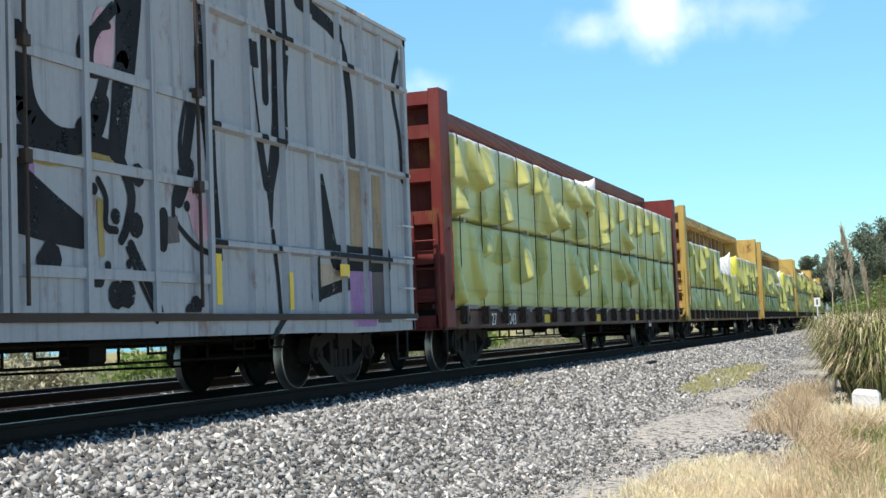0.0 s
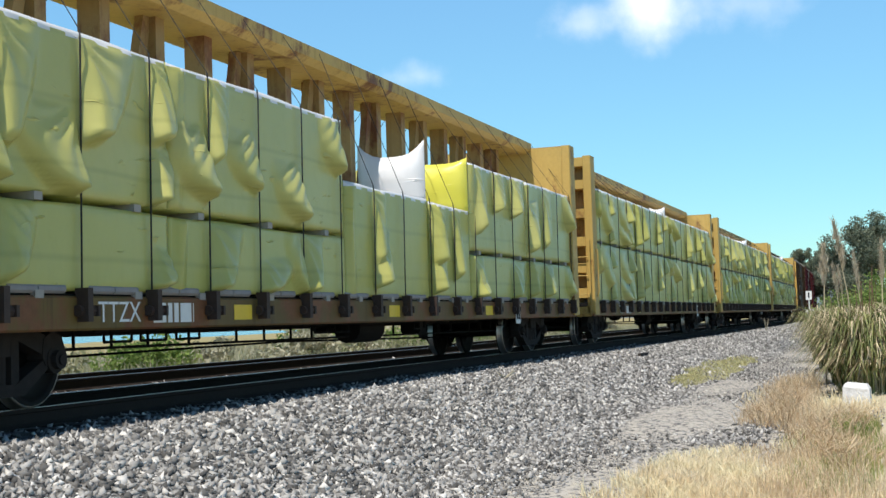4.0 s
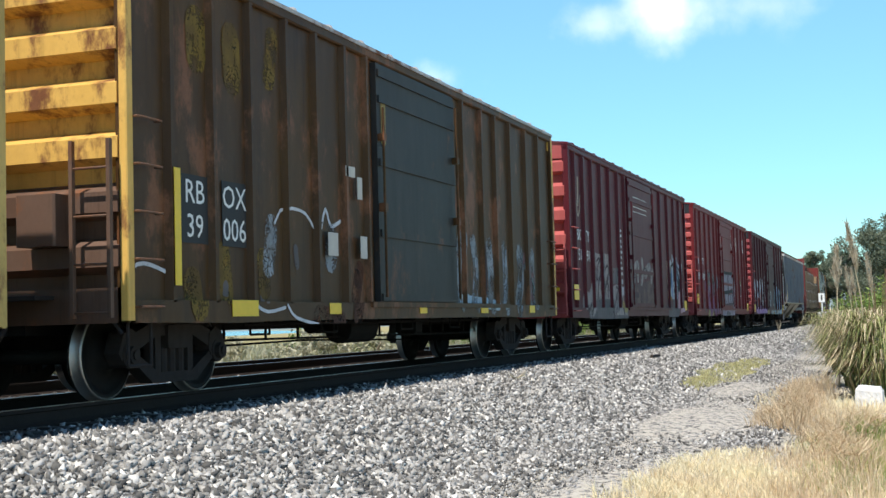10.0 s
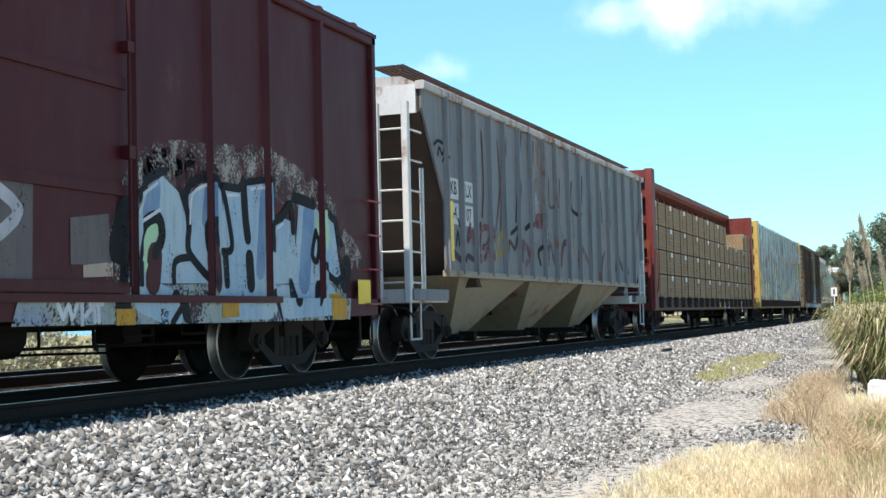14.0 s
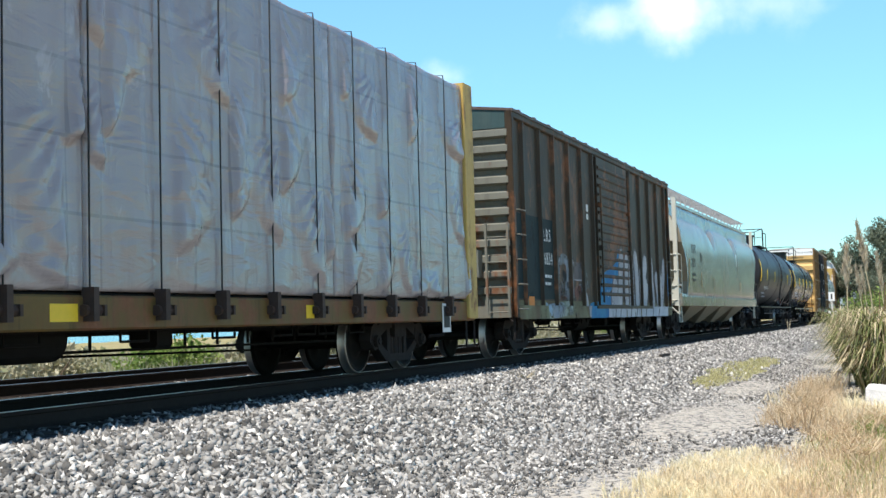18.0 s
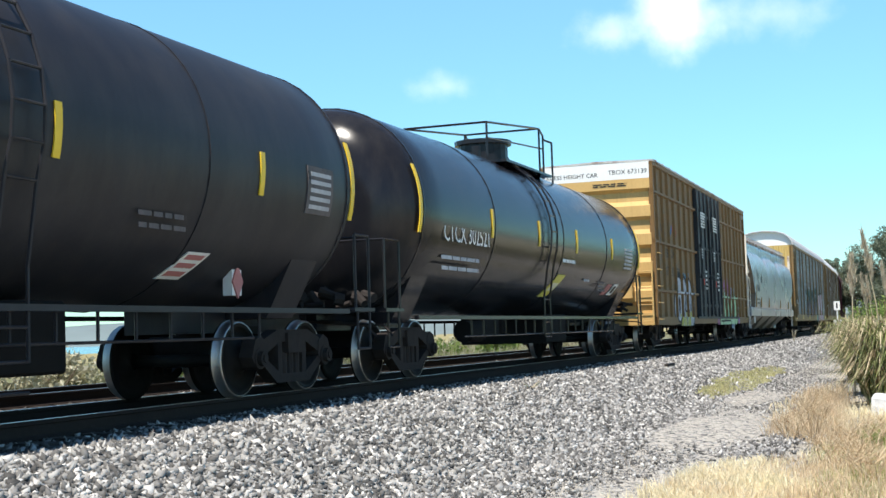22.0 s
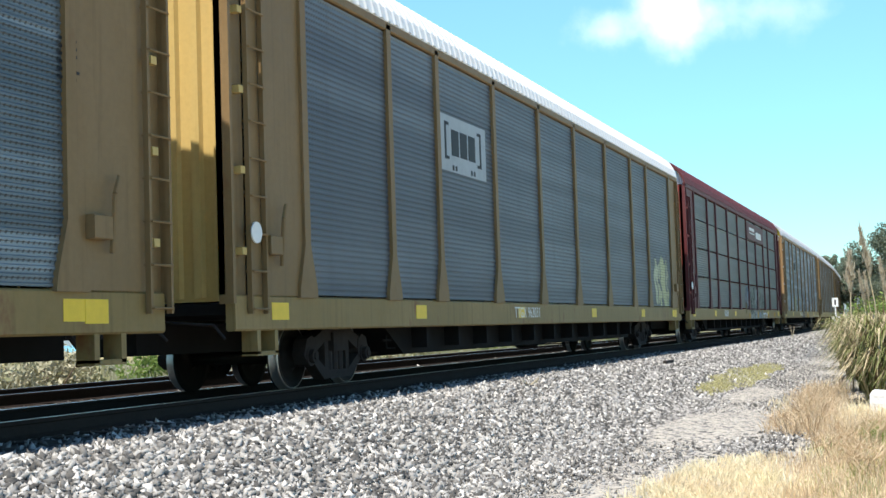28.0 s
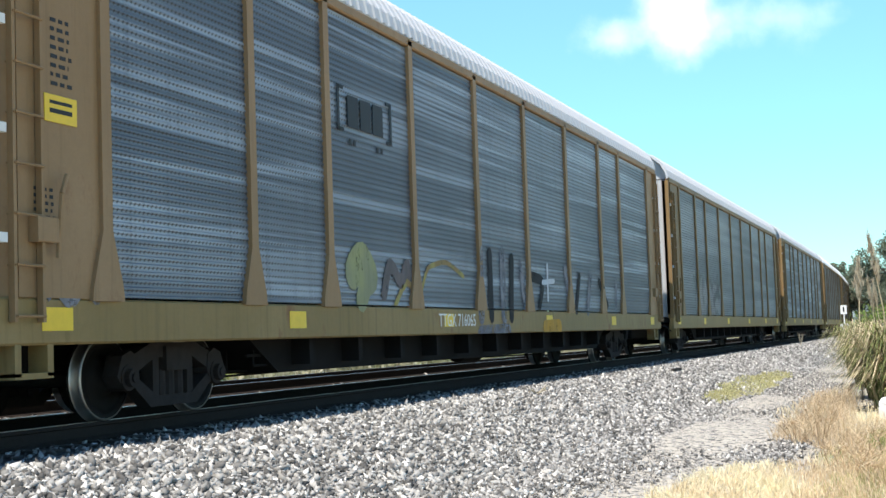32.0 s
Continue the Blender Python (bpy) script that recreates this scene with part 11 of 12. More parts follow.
sp.line([(5.55, 1.74), (5.25, 1.37)], 0.3, MINT, 3)
sp.line([(5.83, 1.75), (5.91, 1.38)], 0.3, MINT, 3)
sp.line(curve([(6.28, 1.58), (6.36, 1.2), (5.86, 0.82)], 3), 0.46, MINT, 3)
sp.line([(5.75, 1.19), (5.63, 0.82)], 0.4, MINT, 3)
sp.line(curve([(2.17, 0.88), (3.11, 0.87), (4.53, 0.9)], 3), 0.4, MINT, 3)
sp.line([(2.06, 0.72), (2.99, 0.71)], 0.4, MINT, 3)
sp.line([(3.33, 0.75), (4.27, 0.76)], 0.4, MINT, 3)
sp.line([(4.9, 0.78), (5.85, 0.78)], 0.4, MINT, 3)
sp.line([(2.65, 1.59), (2.66, 1.39)], 0.22, SLATE, 4)
sp.line([(3.34, 1.54), (3.31, 1.37)], 0.2, SLATE, 4)
sp.line([(2.66, 1.12), (2.61, 1)], 0.24, SLATE, 4)
sp.line([(3.38, 1.08), (3.41, 0.96)], 0.24, SLATE, 4)
sp.line([(4.1, 1.13), (4.12, 1)], 0.2, SLATE, 4)
sp.line([(5.03, 1.09), (5.05, 0.96)], 0.2, SLATE, 4)
sp.line([(5.91, 1.06), (5.93, 0.96)], 0.16, SLATE, 4)
sp.line([(5.16, 1.91), (5.14, 1.73)], 0.3, SLATE, 4)
sp.line(curve([(2.91, 1.56), (2.8, 1.24), (2.86, 0.96)], 3), 0.06, INK, 5)
sp.line([(3.78, 1.85), (3.79, 1.34)], 0.06, INK, 5)
sp.line([(4.59, 1.62), (4.69, 1)], 0.06, INK, 5)
sp.line([(5.59, 1.56), (5.48, 1.01)], 0.06, INK, 5)
sp.line([(2.07, 0.82), (4.52, 0.83)], 0.06, INK, 5)
sp.line([(3.11, 0.75), (3.18, 0.59)], 0.06, INK, 5)
sp.line([(4.39, 0.79), (4.45, 0.61)], 0.06, INK, 5)
sp.line([(5.52, 0.78), (5.61, 0.6)], 0.06, INK, 5)
sp.line([(2.41, 1.9), (2.35, 1.62)], 0.03, CHALK, 6)
sp.line([(3.3, 1.82), (3.64, 1.84)], 0.03, CHALK, 6)
sp.line([(3.94, 1.81), (3.87, 1.51)], 0.03, CHALK, 6)
sp.line([(6.66, 1.49), (6.53, 1.11)], 0.03, CHALK, 6)
sp.line([(4.91, 1.76), (5.13, 1.86)], 0.03, CHALK, 6)
for x in (-9.0, -8.5, -8.1):
    sp.line(curve([(x - 0.3, 3.6), (x, 3.3), (x + 0.15, 2.9), (x + 0.1, 2.6)]), 0.07, SLATE, 0)
sp.line([(-6.95, 3.35), (-6.6, 3.65)], 0.12, BLUE, 0, cap=False).line([(-6.6, 3.65), (-6.2, 3.25)], 0.12, ORANGE, 0, cap=False)
sp.done(car, "white and blue letters, mint green letters on magenta")

# pale blue-white smooth hopper with rust
c20_m = paint("pale hopper", (0.265, 0.272, 0.295, 1), 0.12, 0.2, 0.15, 0.28, seed=130, spec=0.4)
car = set_in(smooth_hopper("pale grey smooth-sided covered hopper with rusty roof edge", 19.3, c20_m, paint("pale hopper pockets", (0.20, 0.185, 0.15, 1), 0.2, 0.2, 0.4, seed=131), 8.25, edge_m=paint("rusty roof edge", (0.45, 0.42, 0.38, 1), 0.2, 0.8, 0.4, seed=132), hood_m=paint("rusty white end", (0.74, 0.70, 0.62, 1), 0.15, 0.5, 0.4, seed=133), deck=4.52, notch=((1.3, 1.2), (1.58, 1.3), (2.0, 1.42), (2.6, 0.72), (2.84, 0.66), (3.1, 0.4), (3.3, 0.34))), 164.3, 183.6)
text(car, "CEFX", -7.08, 2.77, 0.28, BLACK_MARK, y=-1.603)
text(car, "54278", -7.12, 2.24, 0.28, BLACK_MARK, y=-1.604)
bars(car, -7.75, 1.78, 0.9, 2, BLACK_MARK, y=-1.60, h=0.06, pitch=0.17)
text(car, "CEFX", -1.2, 3.86, 0.13, BLACK_MARK, end=-9.358)
text(car, "54278", -1.2, 3.65, 0.13, BLACK_MARK, end=-9.358)
for xa, za, xb, zb in ((-8.05, 1.42, -7.83, 2.36), (-6.2, 1.4, -6.03, 1.86), (-2.98, 1.42, -2.88, 1.86), (2.2, 1.42, 2.3, 1.82), (6.4, 1.42, 6.48, 1.8)):
    part("reflective_strip", Shape().prism([(xa - 0.045, za), (xa + 0.045, za), (xb + 0.045, zb), (xb - 0.045, zb)], "y", -1.61, -1.56), FADED_TAPE, car)
part("stencil_box", Shape().pipe([(-5.9, -1.606, 2.5), (-5.7, -1.606, 2.5), (-5.7, -1.606, 2.8), (-5.9, -1.606, 2.8), (-5.9, -1.606, 2.5)], 0.008), BLACK_MARK, car)
part("reflector_plate", Shape().box(-8.35, -8.05, -1.52, -1.5, 0.72, 1.0), WHITE_MARK, car)

# auto racks
def screen_material(name, colour, light, graffiti=(), seed=0.0, dots=True, banded=0.0):
    """Galvanised screen panels: dull zinc, each panel of its own age, with pale courses, rows of small holes, dirt, paint over it."""
    n = Nodes(name)
    x, y, z = n.xyz()
    own = n.node("ObjectInfo").outputs["Random"]
    course = n.noise(1.0, 2, 0.5, n.scaled(0.05, 0.1, 2.1, (seed, 0, seed)))
    patch = n.noise(0.5, 4, 0.6, n.scaled(0.4, 1, 1.0, (seed * 2, 0, 0)))
    c = n.mix(n.ramp(n.math("ADD", n.math("MULTIPLY", course, 0.7), n.math("MULTIPLY", patch, 0.3)), 0.42, 0.62), colour, light)
    c = n.mix(n.math("MULTIPLY", own, 0.35), c, tuple(v * 0.55 for v in colour[:3]) + (1,))
    if banded:
        shift = n.node("CombineXYZ")
        n.link(n.math("MULTIPLY", x, 0.06), shift.inputs[0])
        n.link(n.math("ADD", n.math("MULTIPLY", z, 3.6), n.math("MULTIPLY", own, 9.0)), shift.inputs[2])
        band = n.ramp(n.noise(1.0, 3, 0.6, shift.outputs[0]), 0.52, 0.60)
        c = n.mix(n.math("MULTIPLY", band, banded), c, tuple(min(1, v * 1.7) for v in light[:3]) + (1,))
        fall = n.ramp(n.noise(0.3, 2, 0.5, n.scaled(0.3, 1, 1.0, (seed, 0, 5))), 0.45, 0.6)
        c = n.mix(n.math("MULTIPLY", fall, 0.35), c, tuple(v * 0.7 for v in colour[:3]) + (1,))
    run = n.noise(1.0, 4, 0.65, n.scaled(6, 1, 0.35, (seed, 0, 0)))
    c = n.mix(n.math("MULTIPLY", n.ramp(run, 0.5, 0.75), 0.35), c, tuple(v * 0.5 for v in colour[:3]) + (1,))
    for g in graffiti:
        c = tagging(n, c, *g)
    if dots:
        px = n.math("FRACT", n.math("MULTIPLY", x, 14.0))
        pz = n.math("FRACT", n.math("MULTIPLY", z, 13.333))
        d = n.math("MULTIPLY", n.math("LESS_THAN", n.math("ABSOLUTE", n.math("SUBTRACT", px, 0.5)), 0.2), n.math("LESS_THAN", n.math("ABSOLUTE", n.math("SUBTRACT", pz, 0.62)), 0.18))
        c = n.mix(n.math("MULTIPLY", d, 0.75), c, (0.03, 0.03, 0.03, 1))
    return n.done(c, 0.5, 0.35, 0.5)


zinc_l, zinc_d = (0.36, 0.38, 0.40, 1), (0.12, 0.135, 0.15, 1)
# side frames painted darker for their shade, end doors brighter for the sun
rack_y = paint("rack yellow, shaded side", (0.20, 0.125, 0.052, 1), 0.2, 0.2, 0.4, seed=140)
rack_door_y = paint("rack yellow, sunlit door", (0.52, 0.37, 0.13, 1), 0.15, 0.1, 0.2, seed=141)
rack_m = paint("rack maroon, shaded side", (0.095, 0.022, 0.024, 1), 0.2, 0.2, 0.35, seed=142)
rack_door_m = paint("rack maroon, sunlit door", (0.30, 0.06, 0.05, 1), 0.2, 0.15, 0.3, seed=143)
rack_sill = paint("rack sill ochre", (0.23, 0.155, 0.055, 1), 0.35, 0.3, 0.6, seed=144)
rack_t = paint("rack faded tan", (0.27, 0.165, 0.078, 1), 0.3, 0.2, 0.45, seed=147)
roof_w = paint("rack roof white", (0.72, 0.72, 0.72, 1), 0.1, 0.05, 0.15, 0.45, seed=145)
roof_g = paint("rack roof grey", (0.45, 0.46, 0.48, 1), 0.1, 0.08, 0.2, 0.5, seed=146)
scr21 = screen_material("screen, pale courses", (0.085, 0.105, 0.12, 1), (0.20, 0.23, 0.25, 1), (), 1.0, banded=0.45)
scr22 = screen_material("screen, blue grey", (0.085, 0.095, 0.115, 1), (0.15, 0.165, 0.185, 1), [(9.9, 12.0, 1.2, 2.5, (0.46, 0.44, 0.22, 1), (0.5, 0.48, 0.3, 1), (0.06, 0.07, 0.08, 1), 0.9, 0.1, 0.35, 0.95, 4.0)], 2.0)
scr23 = screen_material("screen, brown grey", (0.085, 0.08, 0.075, 1), (0.15, 0.145, 0.14, 1), (), 3.0)
scr24 = screen_material("screen, zinc with pale courses", (0.10, 0.115, 0.14, 1), (0.26, 0.285, 0.32, 1), (), 4.0, banded=0.6)
scr25 = screen_material("screen, dark zinc", (0.11, 0.12, 0.135, 1), (0.24, 0.255, 0.27, 1), [(-9.5, -4.0, 1.2, 2.3, (0.2, 0.18, 0.2, 1), (0.28, 0.27, 0.28, 1), (0.03, 0.03, 0.03, 1), 0.7, 0.1, 0.4, 0.75, 3.0)], 5.0)
RACKS = [
    (184.2, 212.1, "yellow auto rack with pink and green graffiti on its screens", rack_y, scr21, roof_g, rack_door_y, WHITE_MARK, ()),
    (213.2, 240.8, "yellow auto rack with plain blue-grey screens", rack_y, scr22, roof_w, rack_door_y, None, ()),
    (242.0, 269.3, "maroon auto rack with dark dented screens", rack_m, scr23, rack_m, rack_door_m, WHITE_MARK, (2.2, 3.15, 4.1)),
    (270.9, 298.2, "yellow auto rack with pale zinc screens and scrawls", rack_t, scr24, roof_g, WHITE_MARK, YELLOW_TAPE, ()),
    (299.8, 327.1, "grimy auto rack with dark zinc screens", rack_y, scr25, roof_g, roof_g, None, ()),
    (328.6, 355.9, "yellow auto rack with pale zinc screens", rack_y, scr24, roof_g, roof_g, None, ()),
    (357.4, 384.7, "yellow auto rack with blue-grey screens", rack_y, scr22, roof_w, rack_door_y, None, ()),
    (386.2, 413.5, "yellow auto rack with dark screens", rack_y, scr25, roof_w, rack_door_y, None, ()),
    (415.0, 442.3, "maroon auto rack with dark screens", rack_m, scr23, rack_m, rack_door_m, None, ()),
    (443.8, 471.1, "yellow auto rack with zinc screens", rack_y, scr24, roof_w, rack_door_y, None, ())]
for i, (a, b, lab, fm, pm, rm, dm, tm, split) in enumerate(RACKS):
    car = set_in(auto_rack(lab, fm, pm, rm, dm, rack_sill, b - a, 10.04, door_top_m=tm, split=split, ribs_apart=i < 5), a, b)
    plates(car, [(x, 0.98, 0.42, 0.2) for x in (-12.6, -8.1, -3.0, 2.6, 8.0, 12.4)], YELLOW_TAPE, "reflective_strip", y=-1.564)
    sp = Spray(bars_faces(b - a))
    if i == 0:
        sp.line(curve([(4.83, 2.09), (4.9, 1.64), (4.72, 1.22), (4.39, 0.78)], 3), 0.7, MINTY, 1, 0.9)
        sp.line([(4.95, 2.1), (4.98, 1.54)], 0.5, MINTY, 1)
        sp.line(curve([(9.36, 2.24), (9.57, 1.83), (9.8, 1.49), (10.28, 1.07)], 3), 0.4, MINTY, 1, 0.3)
        sp.line([(3.8, 1.01), (3.94, 0.87)], 0.5, MINTY, 1)
        sp.line([(9.43, 2.03), (9.64, 1.55)], 0.6, MINTY, 1)
        sp.line(curve([(4.98, 2.16), (5.12, 1.96), (5.07, 1.33), (4.89, 1.23), (4.8, 0.72)], 3), 0.35, INK, 2)
        sp.line(curve([(5.09, 2.22), (5.41, 2.42), (5.74, 2.42), (5.93, 2.36), (6.24, 2.34)], 3), 0.5, INK, 2)
        sp.line(curve([(6.24, 2.39), (6.56, 2.49), (6.84, 2.46), (7.19, 2.46)], 3), 0.5, INK, 2)
        sp.line(curve([(7.49, 2.46), (7.88, 2.54), (8.41, 2.53), (9, 2.65), (9.37, 2.38)], 3), 0.5, INK, 2)
        sp.line(curve([(9.42, 2.45), (9.27, 2.02), (9.01, 1.46), (9.54, 1.27), (10.1, 0.99)], 3), 0.3, INK, 2)
        sp.line(curve([(7.25, 2.38), (7.37, 1.9), (7.15, 1.4), (6.91, 1.16)], 3), 0.3, INK, 2)
        sp.line(curve([(5.31, 2.26), (5.27, 1.76), (5.28, 1.24)], 3), 0.52, BUFF3, 3)
        sp.line(curve([(5.5, 2.28), (5.45, 1.77), (5.47, 1.24)], 3), 0.52, ROSE, 3)
        sp.line(curve([(5.74, 2.36), (5.69, 1.82), (5.7, 1.25)], 3), 0.52, CHALK, 3)
        sp.line(curve([(5.91, 2.27), (5.87, 1.77), (5.88, 1.25)], 3), 0.52, ROSE, 3)
        sp.line(curve([(6.13, 2.24), (6.09, 1.76), (6.1, 1.26)], 3), 0.52, CHALK, 3)
        sp.line(curve([(6.34, 2.31), (6.29, 1.8), (6.31, 1.26)], 3), 0.52, ROSE2, 3)
        sp.line(curve([(6.56, 2.33), (6.51, 1.81), (6.52, 1.27)], 3), 0.52, CHALK, 3)
        sp.line(curve([(6.78, 2.33), (6.73, 1.81), (6.74, 1.27)], 3), 0.52, ROSE, 3)
        sp.line(curve([(7.03, 2.35), (6.98, 1.83), (6.99, 1.28)], 3), 0.52, CHALK, 3)
        sp.line(curve([(7.18, 2.27), (7.13, 1.85), (7.15, 1.4)], 3), 0.52, ROSE, 3)
        sp.line(curve([(7.55, 2.37), (7.49, 1.84), (7.51, 1.29)], 3), 0.52, ROSE, 3)
        sp.line(curve([(7.8, 2.36), (7.74, 1.84), (7.76, 1.3)], 3), 0.52, CHALK, 3)
        sp.line(curve([(8.03, 2.38), (7.96, 1.86), (7.98, 1.3)], 3), 0.52, ROSE, 3)
        sp.line(curve([(8.27, 2.37), (8.21, 1.86), (8.22, 1.31)], 3), 0.52, CHALK, 3)
        sp.line(curve([(8.52, 2.4), (8.45, 1.87), (8.47, 1.31)], 3), 0.52, ROSE2, 3)
        sp.line(curve([(8.81, 2.42), (8.74, 1.89), (8.75, 1.32)], 3), 0.52, CHALK, 3)
        sp.line(curve([(9.06, 2.45), (8.99, 1.97), (9.01, 1.46)], 3), 0.52, ROSE, 3)
        sp.line([(5.3, 1.76), (5.31, 1.34)], 0.42, OCHRE, 4)
        sp.line([(5.86, 1.52), (5.87, 1.22)], 0.42, OCHRE, 4)
        sp.line([(6.53, 1.44), (6.54, 1.24)], 0.42, OCHRE, 4)
        sp.line([(5.48, 1.78), (5.5, 1.56)], 0.3, ROSE2, 4)
        sp.line([(5.67, 1.62), (5.69, 1.41)], 0.3, ROSE2, 4)
        sp.line([(6.12, 2.04), (6.15, 1.82)], 0.3, ROSE2, 4)
        sp.put([(4.88, 0.72), (4.89, 1.12), (6.3, 1.15), (6.29, 0.7)], ROSE, 3)
        sp.put([(6.29, 0.7), (6.3, 1.15), (6.52, 1.15), (6.5, 0.69)], CHALK, 3)
        sp.put([(6.5, 0.69), (6.52, 1.15), (6.83, 1.16), (6.81, 0.69)], OCHRE, 3)
        sp.put([(6.81, 0.69), (6.83, 1.16), (7.14, 1.16), (7.12, 0.68)], CHALK, 3)
        sp.put([(7.12, 0.68), (7.14, 1.16), (8.92, 1.19), (8.9, 0.65)], ROSE, 3)
        sp.put([(8.9, 0.65), (8.92, 1.19), (9.7, 1.2), (9.67, 0.64)], ROSE2, 3)
        sp.put([(9.67, 0.64), (9.7, 1.2), (10.03, 1.21), (10, 0.64)], CHALK, 3)
        sp.line([(7.94, 1.05), (7.86, 0.73)], 0.4, ROSE2, 4)
        sp.line([(8.21, 1.11), (8.08, 0.67)], 0.2, CHALK, 4)
        sp.line([(9.01, 1.33), (9.32, 1.47)], 0.35, ROSE2, 4)
        sp.line([(7.19, 0.83), (7.43, 0.89)], 0.3, ORANGE2, 4)
        sp.line([(5.37, 0.9), (5.69, 0.91)], 0.09, MAROON2, 5)
        sp.line([(5.52, 0.89), (5.53, 0.75)], 0.09, MAROON2, 5)
        sp.line([(5.74, 0.89), (5.94, 0.91)], 0.09, MAROON2, 5)
        sp.line([(5.81, 0.89), (5.82, 0.75)], 0.09, MAROON2, 5)
        sp.line([(5.93, 0.75), (6.04, 0.89)], 0.09, MAROON2, 5)
        sp.line([(7.34, 2.33), (7.38, 2.02)], 0.08, INK, 4)
        sp.line([(6.24, 2.28), (6.19, 2.1)], 0.08, INK, 4)
        throw_up(sp, -5.4, 3.8, 1.1, 2.8, 8, 31, 0.26, spray_paint("dim green spray", (0.05, 0.12, 0.10, 1), (0.03, 0.05, 0.05, 1), 2.0), spray_paint("dark edge", (0.03, 0.04, 0.04, 1), (0.05, 0.06, 0.06, 1)), None, spray_paint("dim rose", (0.20, 0.15, 0.17, 1), (0.13, 0.12, 0.13, 1)), 0.5, rim=0.05)
        sp.done(car, "pink and white columns with black caps, teal letters")
    elif i == 2:
        PALEGREEN = spray_paint("dusty green spray", (0.20, 0.22, 0.18, 1), (0.13, 0.14, 0.12, 1), 3.0, 0.46)
        BLUEGREY = spray_paint("dusty blue spray", (0.16, 0.20, 0.28, 1), (0.11, 0.14, 0.18, 1), 3.0, 0.45)
        CHALKD = spray_paint("dusty white spray", (0.26, 0.26, 0.26, 1), (0.18, 0.18, 0.18, 1), 3.0, 0.44)
        sp.line(curve([(0.29, 1.39), (0.43, 1.63), (0.58, 1.87), (0.81, 1.8)], 3), 0.55, BLUEGREY, 2)
        sp.line(curve([(0.65, 1.4), (0.96, 1.71), (1.19, 1.42)], 3), 0.5, BLUEGREY, 2)
        sp.line([(0.36, 1.53), (0.58, 1.78)], 0.3, CHALKD, 2)
        sp.line([(0.8, 1.41), (1.04, 1.61)], 0.3, CHALKD, 2)
        sp.line([(0.22, 1.2), (0.36, 1.39)], 0.5, OLIVE, 2)
        sp.line(curve([(1.79, 1.13), (1.84, 1.5), (2.17, 1.68)], 3), 0.6, PALEGREEN, 2)
        sp.line(curve([(2.15, 1.14), (2.65, 1.37), (2.56, 1.76)], 3), 0.6, PALEGREEN, 2)
        sp.line(curve([(2.87, 1.83), (3.2, 1.91), (3.06, 1.21)], 3), 0.5, PALEGREEN, 2)
        sp.line(curve([(3.06, 1.21), (3.41, 1.57), (3.77, 1.83)], 3), 0.6, CHALKD, 2)
        sp.line([(3.74, 1.16), (3.88, 1.59)], 0.4, CHALKD, 2)
        sp.line(curve([(4.62, 1.18), (4.91, 1.64), (5.35, 1.79)], 3), 0.5, PALEGREEN, 2)
        sp.line(curve([(5.61, 1.19), (5.93, 1.47), (6.1, 1.62)], 3), 0.5, PALEGREEN, 2)
        sp.line([(4.33, 1.86), (4.44, 1.62)], 0.3, PALEGREEN, 2)
        sp.line([(4.76, 1.24), (5.04, 1.45)], 0.4, CHALKD, 2)
        sp.line([(6.42, 1.49), (6.66, 1.35)], 0.25, PALEGREEN, 2)
        sp.line(curve([(1.88, 1.24), (2.07, 1.51), (2.26, 1.47)], 3), 0.06, INK, 2)
        sp.line([(2.45, 1.25), (2.86, 1.6)], 0.06, INK, 2)
        sp.line(curve([(2.97, 1.61), (3.07, 1.38), (3.51, 1.28)], 3), 0.08, INK, 2)
        sp.line([(3.64, 1.7), (3.75, 1.4)], 0.06, INK, 2)
        sp.line(curve([(0.58, 1.4), (0.8, 1.6), (1.03, 1.47)], 3), 0.06, INK, 2)
        sp.line([(4.77, 1.44), (5.05, 1.64)], 0.06, INK, 2)
        sp.line(curve([(1.69, 0.87), (2.64, 0.9), (3.73, 0.91)], 3), 0.3, WASH, 2)
        sp.line([(4.22, 0.86), (5.9, 0.92)], 0.3, WASH, 2)
        sp.line([(1.18, 0.88), (1.52, 0.89)], 0.25, ORANGE2, 2)
        sp.line([(4.1, 0.92), (4.41, 0.94)], 0.25, ORANGE2, 2)
        sp.line([(7.92, 0.88), (8.29, 0.88)], 0.2, ORANGE2, 2)
        sp.line([(10.43, 0.92), (10.99, 0.94)], 0.2, ORANGE2, 2)
        sp.line([(6.14, 0.98), (6.75, 0.98)], 0.08, CHALK, 2)
        sp.line([(6.52, 0.97), (6.34, 0.73)], 0.09, CHALK, 2)
        sp.line([(6.81, 0.98), (7.25, 0.98)], 0.08, CHALK, 2)
        sp.line([(7.07, 0.97), (6.91, 0.73)], 0.09, CHALK, 2)
        sp.line([(7.23, 0.74), (7.69, 0.98)], 0.09, CHALK, 2)
        sp.line([(7.36, 0.98), (7.51, 0.74)], 0.09, CHALK, 2)
        sp.done(car, "grey-green and white sprayed letters along the lower screens")
    elif i == 3:
        dim = spray_paint("dull lemon", (0.30, 0.31, 0.15, 1), (0.24, 0.25, 0.16, 1))
        CHALKD2 = spray_paint("smoky white spray", (0.24, 0.24, 0.26, 1), (0.15, 0.15, 0.17, 1), 3.0, 0.46)
        sp.line(curve([(-6.5, 1.61), (-6.22, 1.77), (-5.96, 1.56)], 3), 0.5, dim, 2)
        sp.line([(-6.26, 1.25), (-6.06, 1.48)], 0.35, dim, 2)
        sp.line(curve([(-5.5, 1.34), (-5.27, 1.74), (-4.89, 1.51), (-4.65, 1.76), (-4.47, 1.36)], 3), 0.2, SLATE, 2)
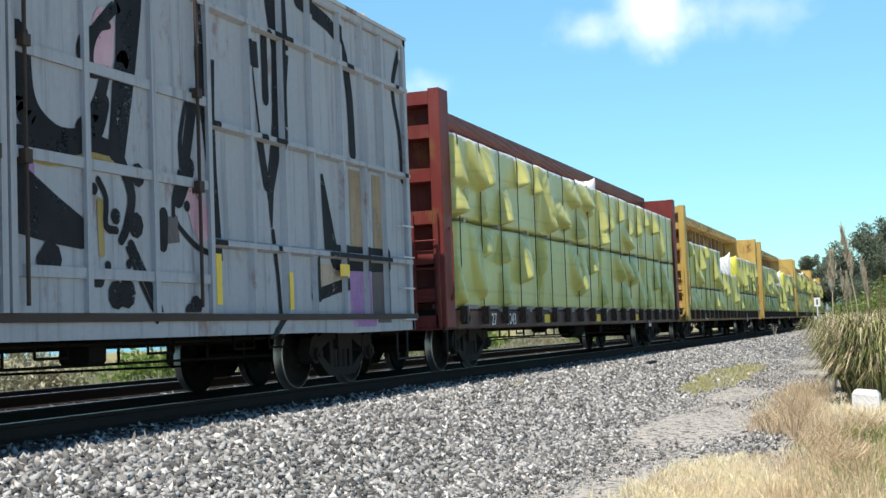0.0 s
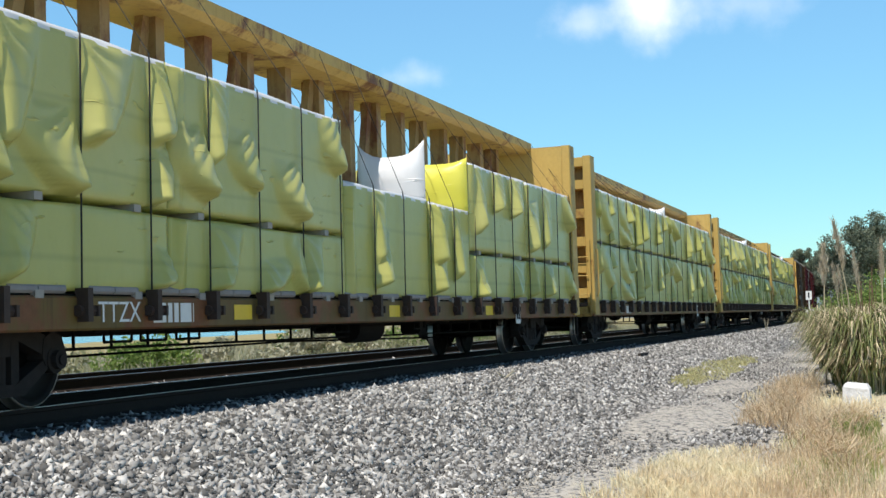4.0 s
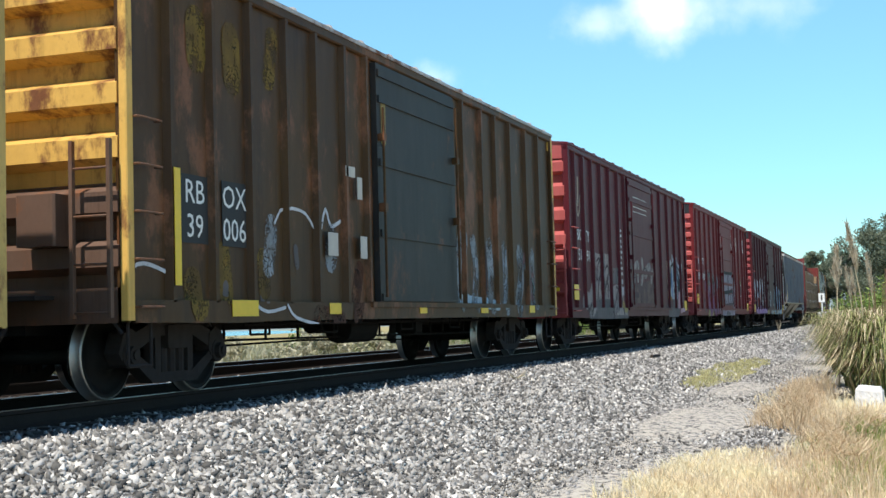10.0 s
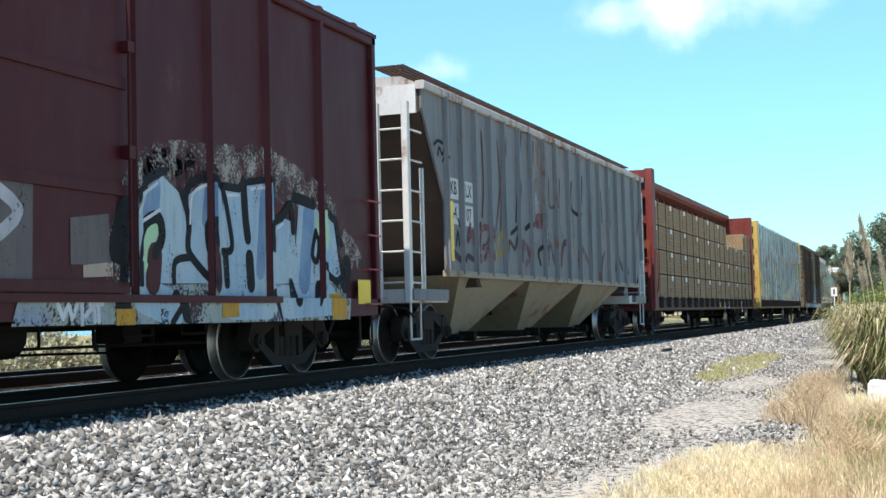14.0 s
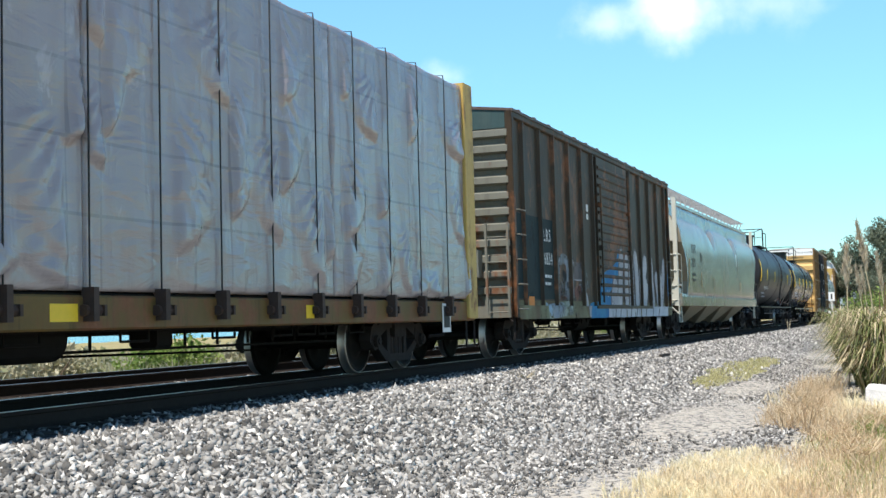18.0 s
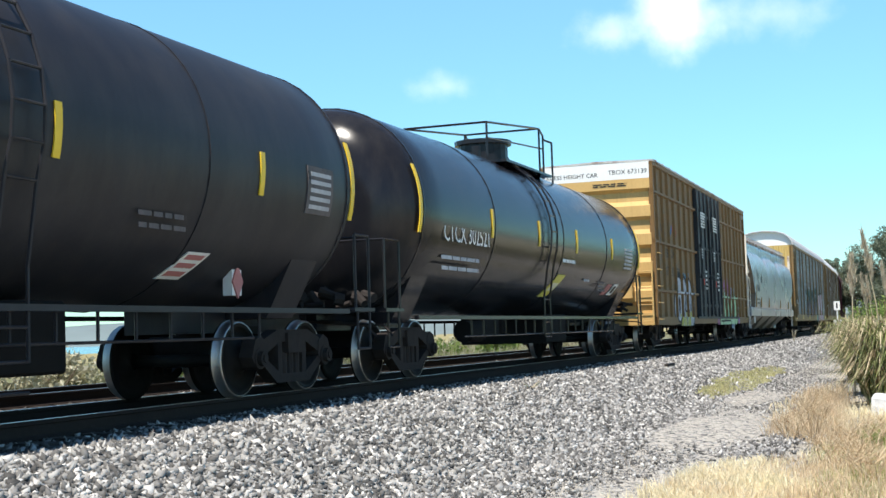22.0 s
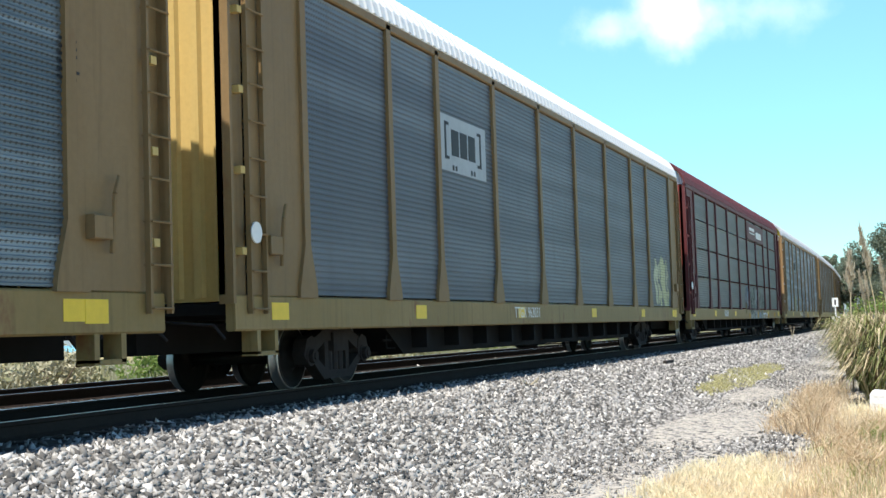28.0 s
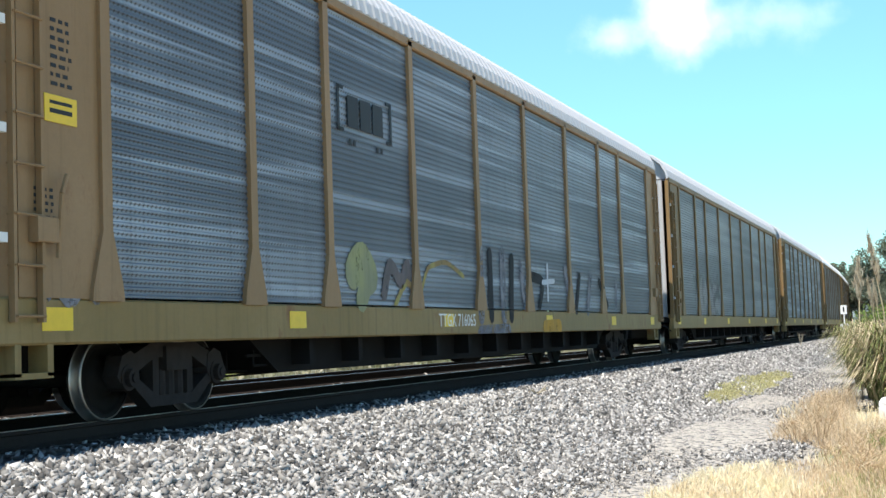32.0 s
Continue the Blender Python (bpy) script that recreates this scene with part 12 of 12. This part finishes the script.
        sp.line(curve([(-4.14, 1.37), (-3.88, 1.71), (-3.64, 1.8), (-3.03, 1.87), (-2.28, 1.68)], 3), 0.08, LEMOND, 2)
        sp.line(curve([(-5.12, 1.19), (-4.67, 1.52), (-4.26, 1.28)], 3), 0.1, LEMOND, 2)
        sp.line([(-1.41, 2.08), (-1.47, 1.05)], 0.3, CHALKD2, 2)
        sp.line([(-0.93, 2.1), (-0.94, 1.05)], 0.25, INK, 2)
        sp.line([(-0.25, 2.14), (-0.26, 1.05)], 0.3, CHALKD2, 2)
        sp.line([(0.29, 2.06), (0.16, 1.05)], 0.25, INK, 2)
        sp.line([(0.78, 1.98), (1.04, 1.26)], 0.25, CHALKD2, 2)
        sp.line(curve([(1.47, 1.8), (2.2, 1.71), (1.95, 1.27)], 3), 0.2, INK, 2)
        sp.line([(2.56, 2.05), (2.54, 1.39)], 0.1, CHALK, 2)
        sp.line([(2.2, 1.71), (3, 1.76)], 0.1, CHALK, 2)
        sp.line([(3.87, 1.99), (4.2, 1.3)], 0.25, CHALKD2, 2)
        sp.line([(4.99, 1.91), (4.64, 1.19)], 0.2, INK, 2)
        sp.line([(5.96, 1.94), (5.58, 1.2)], 0.25, CHALKD2, 2)
        sp.line([(6.71, 1.84), (7.42, 1.34)], 0.2, INK, 2)
        sp.line([(8.37, 1.89), (8.24, 1.22)], 0.2, CHALKD2, 2)
        sp.line([(-1.56, 0.77), (-0.03, 0.8)], 0.25, CHALKD2, 2)
        sp.line([(2.27, 0.84), (3.28, 0.86)], 0.3, ORANGE2, 2)
        sp.line(curve([(-12.76, 1.19), (-12.65, 1.29), (-12.46, 1.15)], 3), 0.15, CHALKD2, 2)
        sp.line(curve([(-12.38, 1.15), (-12.21, 1.28), (-12.05, 1.16)], 3), 0.12, CHALKD2, 2)
        sp.done(car, "yellow and grey scrawled letters")
    if i in (1, 3):
        x = -5.97
        plates(car, [(x, 3.68, 2.3, 0.9)] if i == 1 else [], plain("pale sign panel", (0.34, 0.37, 0.39, 1)), "logo_panel", y=-1.566)
        logo = Shape()
        for sx in (-1, 1):
            logo.box(x + sx * 0.86 - 0.035, x + sx * 0.86 + 0.035, -1.572, -1.566, 3.42, 4.02)
            for z in (3.42, 3.97):
                logo.box(min(x + sx * 0.7, x + sx * 0.86), max(x + sx * 0.7, x + sx * 0.86), -1.572, -1.566, z, z + 0.05)
            for o in (0.38, 0.52):
                logo.box(x + sx * o - 0.035, x + sx * o + 0.035, -1.572, -1.566, 3.26, 3.34)
        for k in range(3):
            logo.box(x - 0.58 + 0.41 * k, x - 0.24 + 0.41 * k, -1.572, -1.566, 3.5, 3.92)
        part("logo_mark", logo, BLACK_MARK, car, "dark bracketed block mark")
        text(car, "TTGX 963031" if i == 1 else "TTGX 716065", -2.6, 0.97, 0.2, WHITE_MARK, y=-1.564)
    if i == 2:
        text(car, "158608", -5.5, 0.97, 0.24, WHITE_MARK, y=-1.564)
        part("name_board", Shape().box(1.35, 6.9, -1.61, -1.56, 4.15, 4.86), rack_m, car, "maroon name board")
        part("name_mark", Shape().box(2.0, 3.7, -1.616, -1.61, 4.55, 4.68).box(2.0, 3.9, -1.616, -1.61, 4.42, 4.47).box(4.2, 6.1, -1.616, -1.61, 4.3, 4.58), WHITE_MARK, car, "white name marks")
    if i == 3:
        part("warning_plate", Shape().box(-12.75, -12.3, -1.57, -1.562, 2.68, 2.92), YELLOW_TAPE, car, "yellow warning plate")
        part("warning_print", Shape().box(-12.68, -12.37, -1.573, -1.57, 2.76, 2.80).box(-12.68, -12.37, -1.573, -1.57, 2.84, 2.87), BLACK_MARK, car)
        text(car, "TTGX", -0.95, 4.05, 0.16, BLACK_MARK, end=-13.4)
        text(car, "716065", -0.95, 3.85, 0.16, BLACK_MARK, end=-13.4)
        bars(car, -12.65, 3.6, 0.3, 8, BLACK_MARK, y=-1.564, h=0.035, pitch=0.08)
        bars(car, -12.9, 2.1, 0.3, 5, BLACK_MARK, y=-1.564, h=0.03, pitch=0.06)
    if i in (0, 1, 2):
        part("warning_sign", Shape().tube((-13.3, -1.66, 1.85), (-13.3, -1.645, 1.85), 0.12, 20), WHITE_MARK, car, "round white no-riding sign")
        bars(car, 11.98 + 0.2, 3.4, 0.3, 6, BLACK_MARK, y=-1.564, h=0.03, pitch=0.07)
        part("yellow_plate", Shape().box(12.5, 12.85, -1.567, -1.56, 0.86, 1.08), YELLOW_TAPE, car)


def motions():
    """The train rolls past at an even speed, following its rails; the loads ride on their cars."""
    times = [4.0 * k for k in range(9)]
    where = {}
    for car, mid in TRAIN:
        rows = []
        for t in times:
            p, a = along(mid - SPEED * (t - 15))
            rows.append((t, pose(p.x, p.y, 0, 0, 0, math.degrees(a))))
        where[car.name] = rows
        walk(car, rows)
    for ob, car, at in RIDERS:
        walk(ob, [(t, m @ Matrix.Translation(at)) for t, m in where[car.name]])


motions()
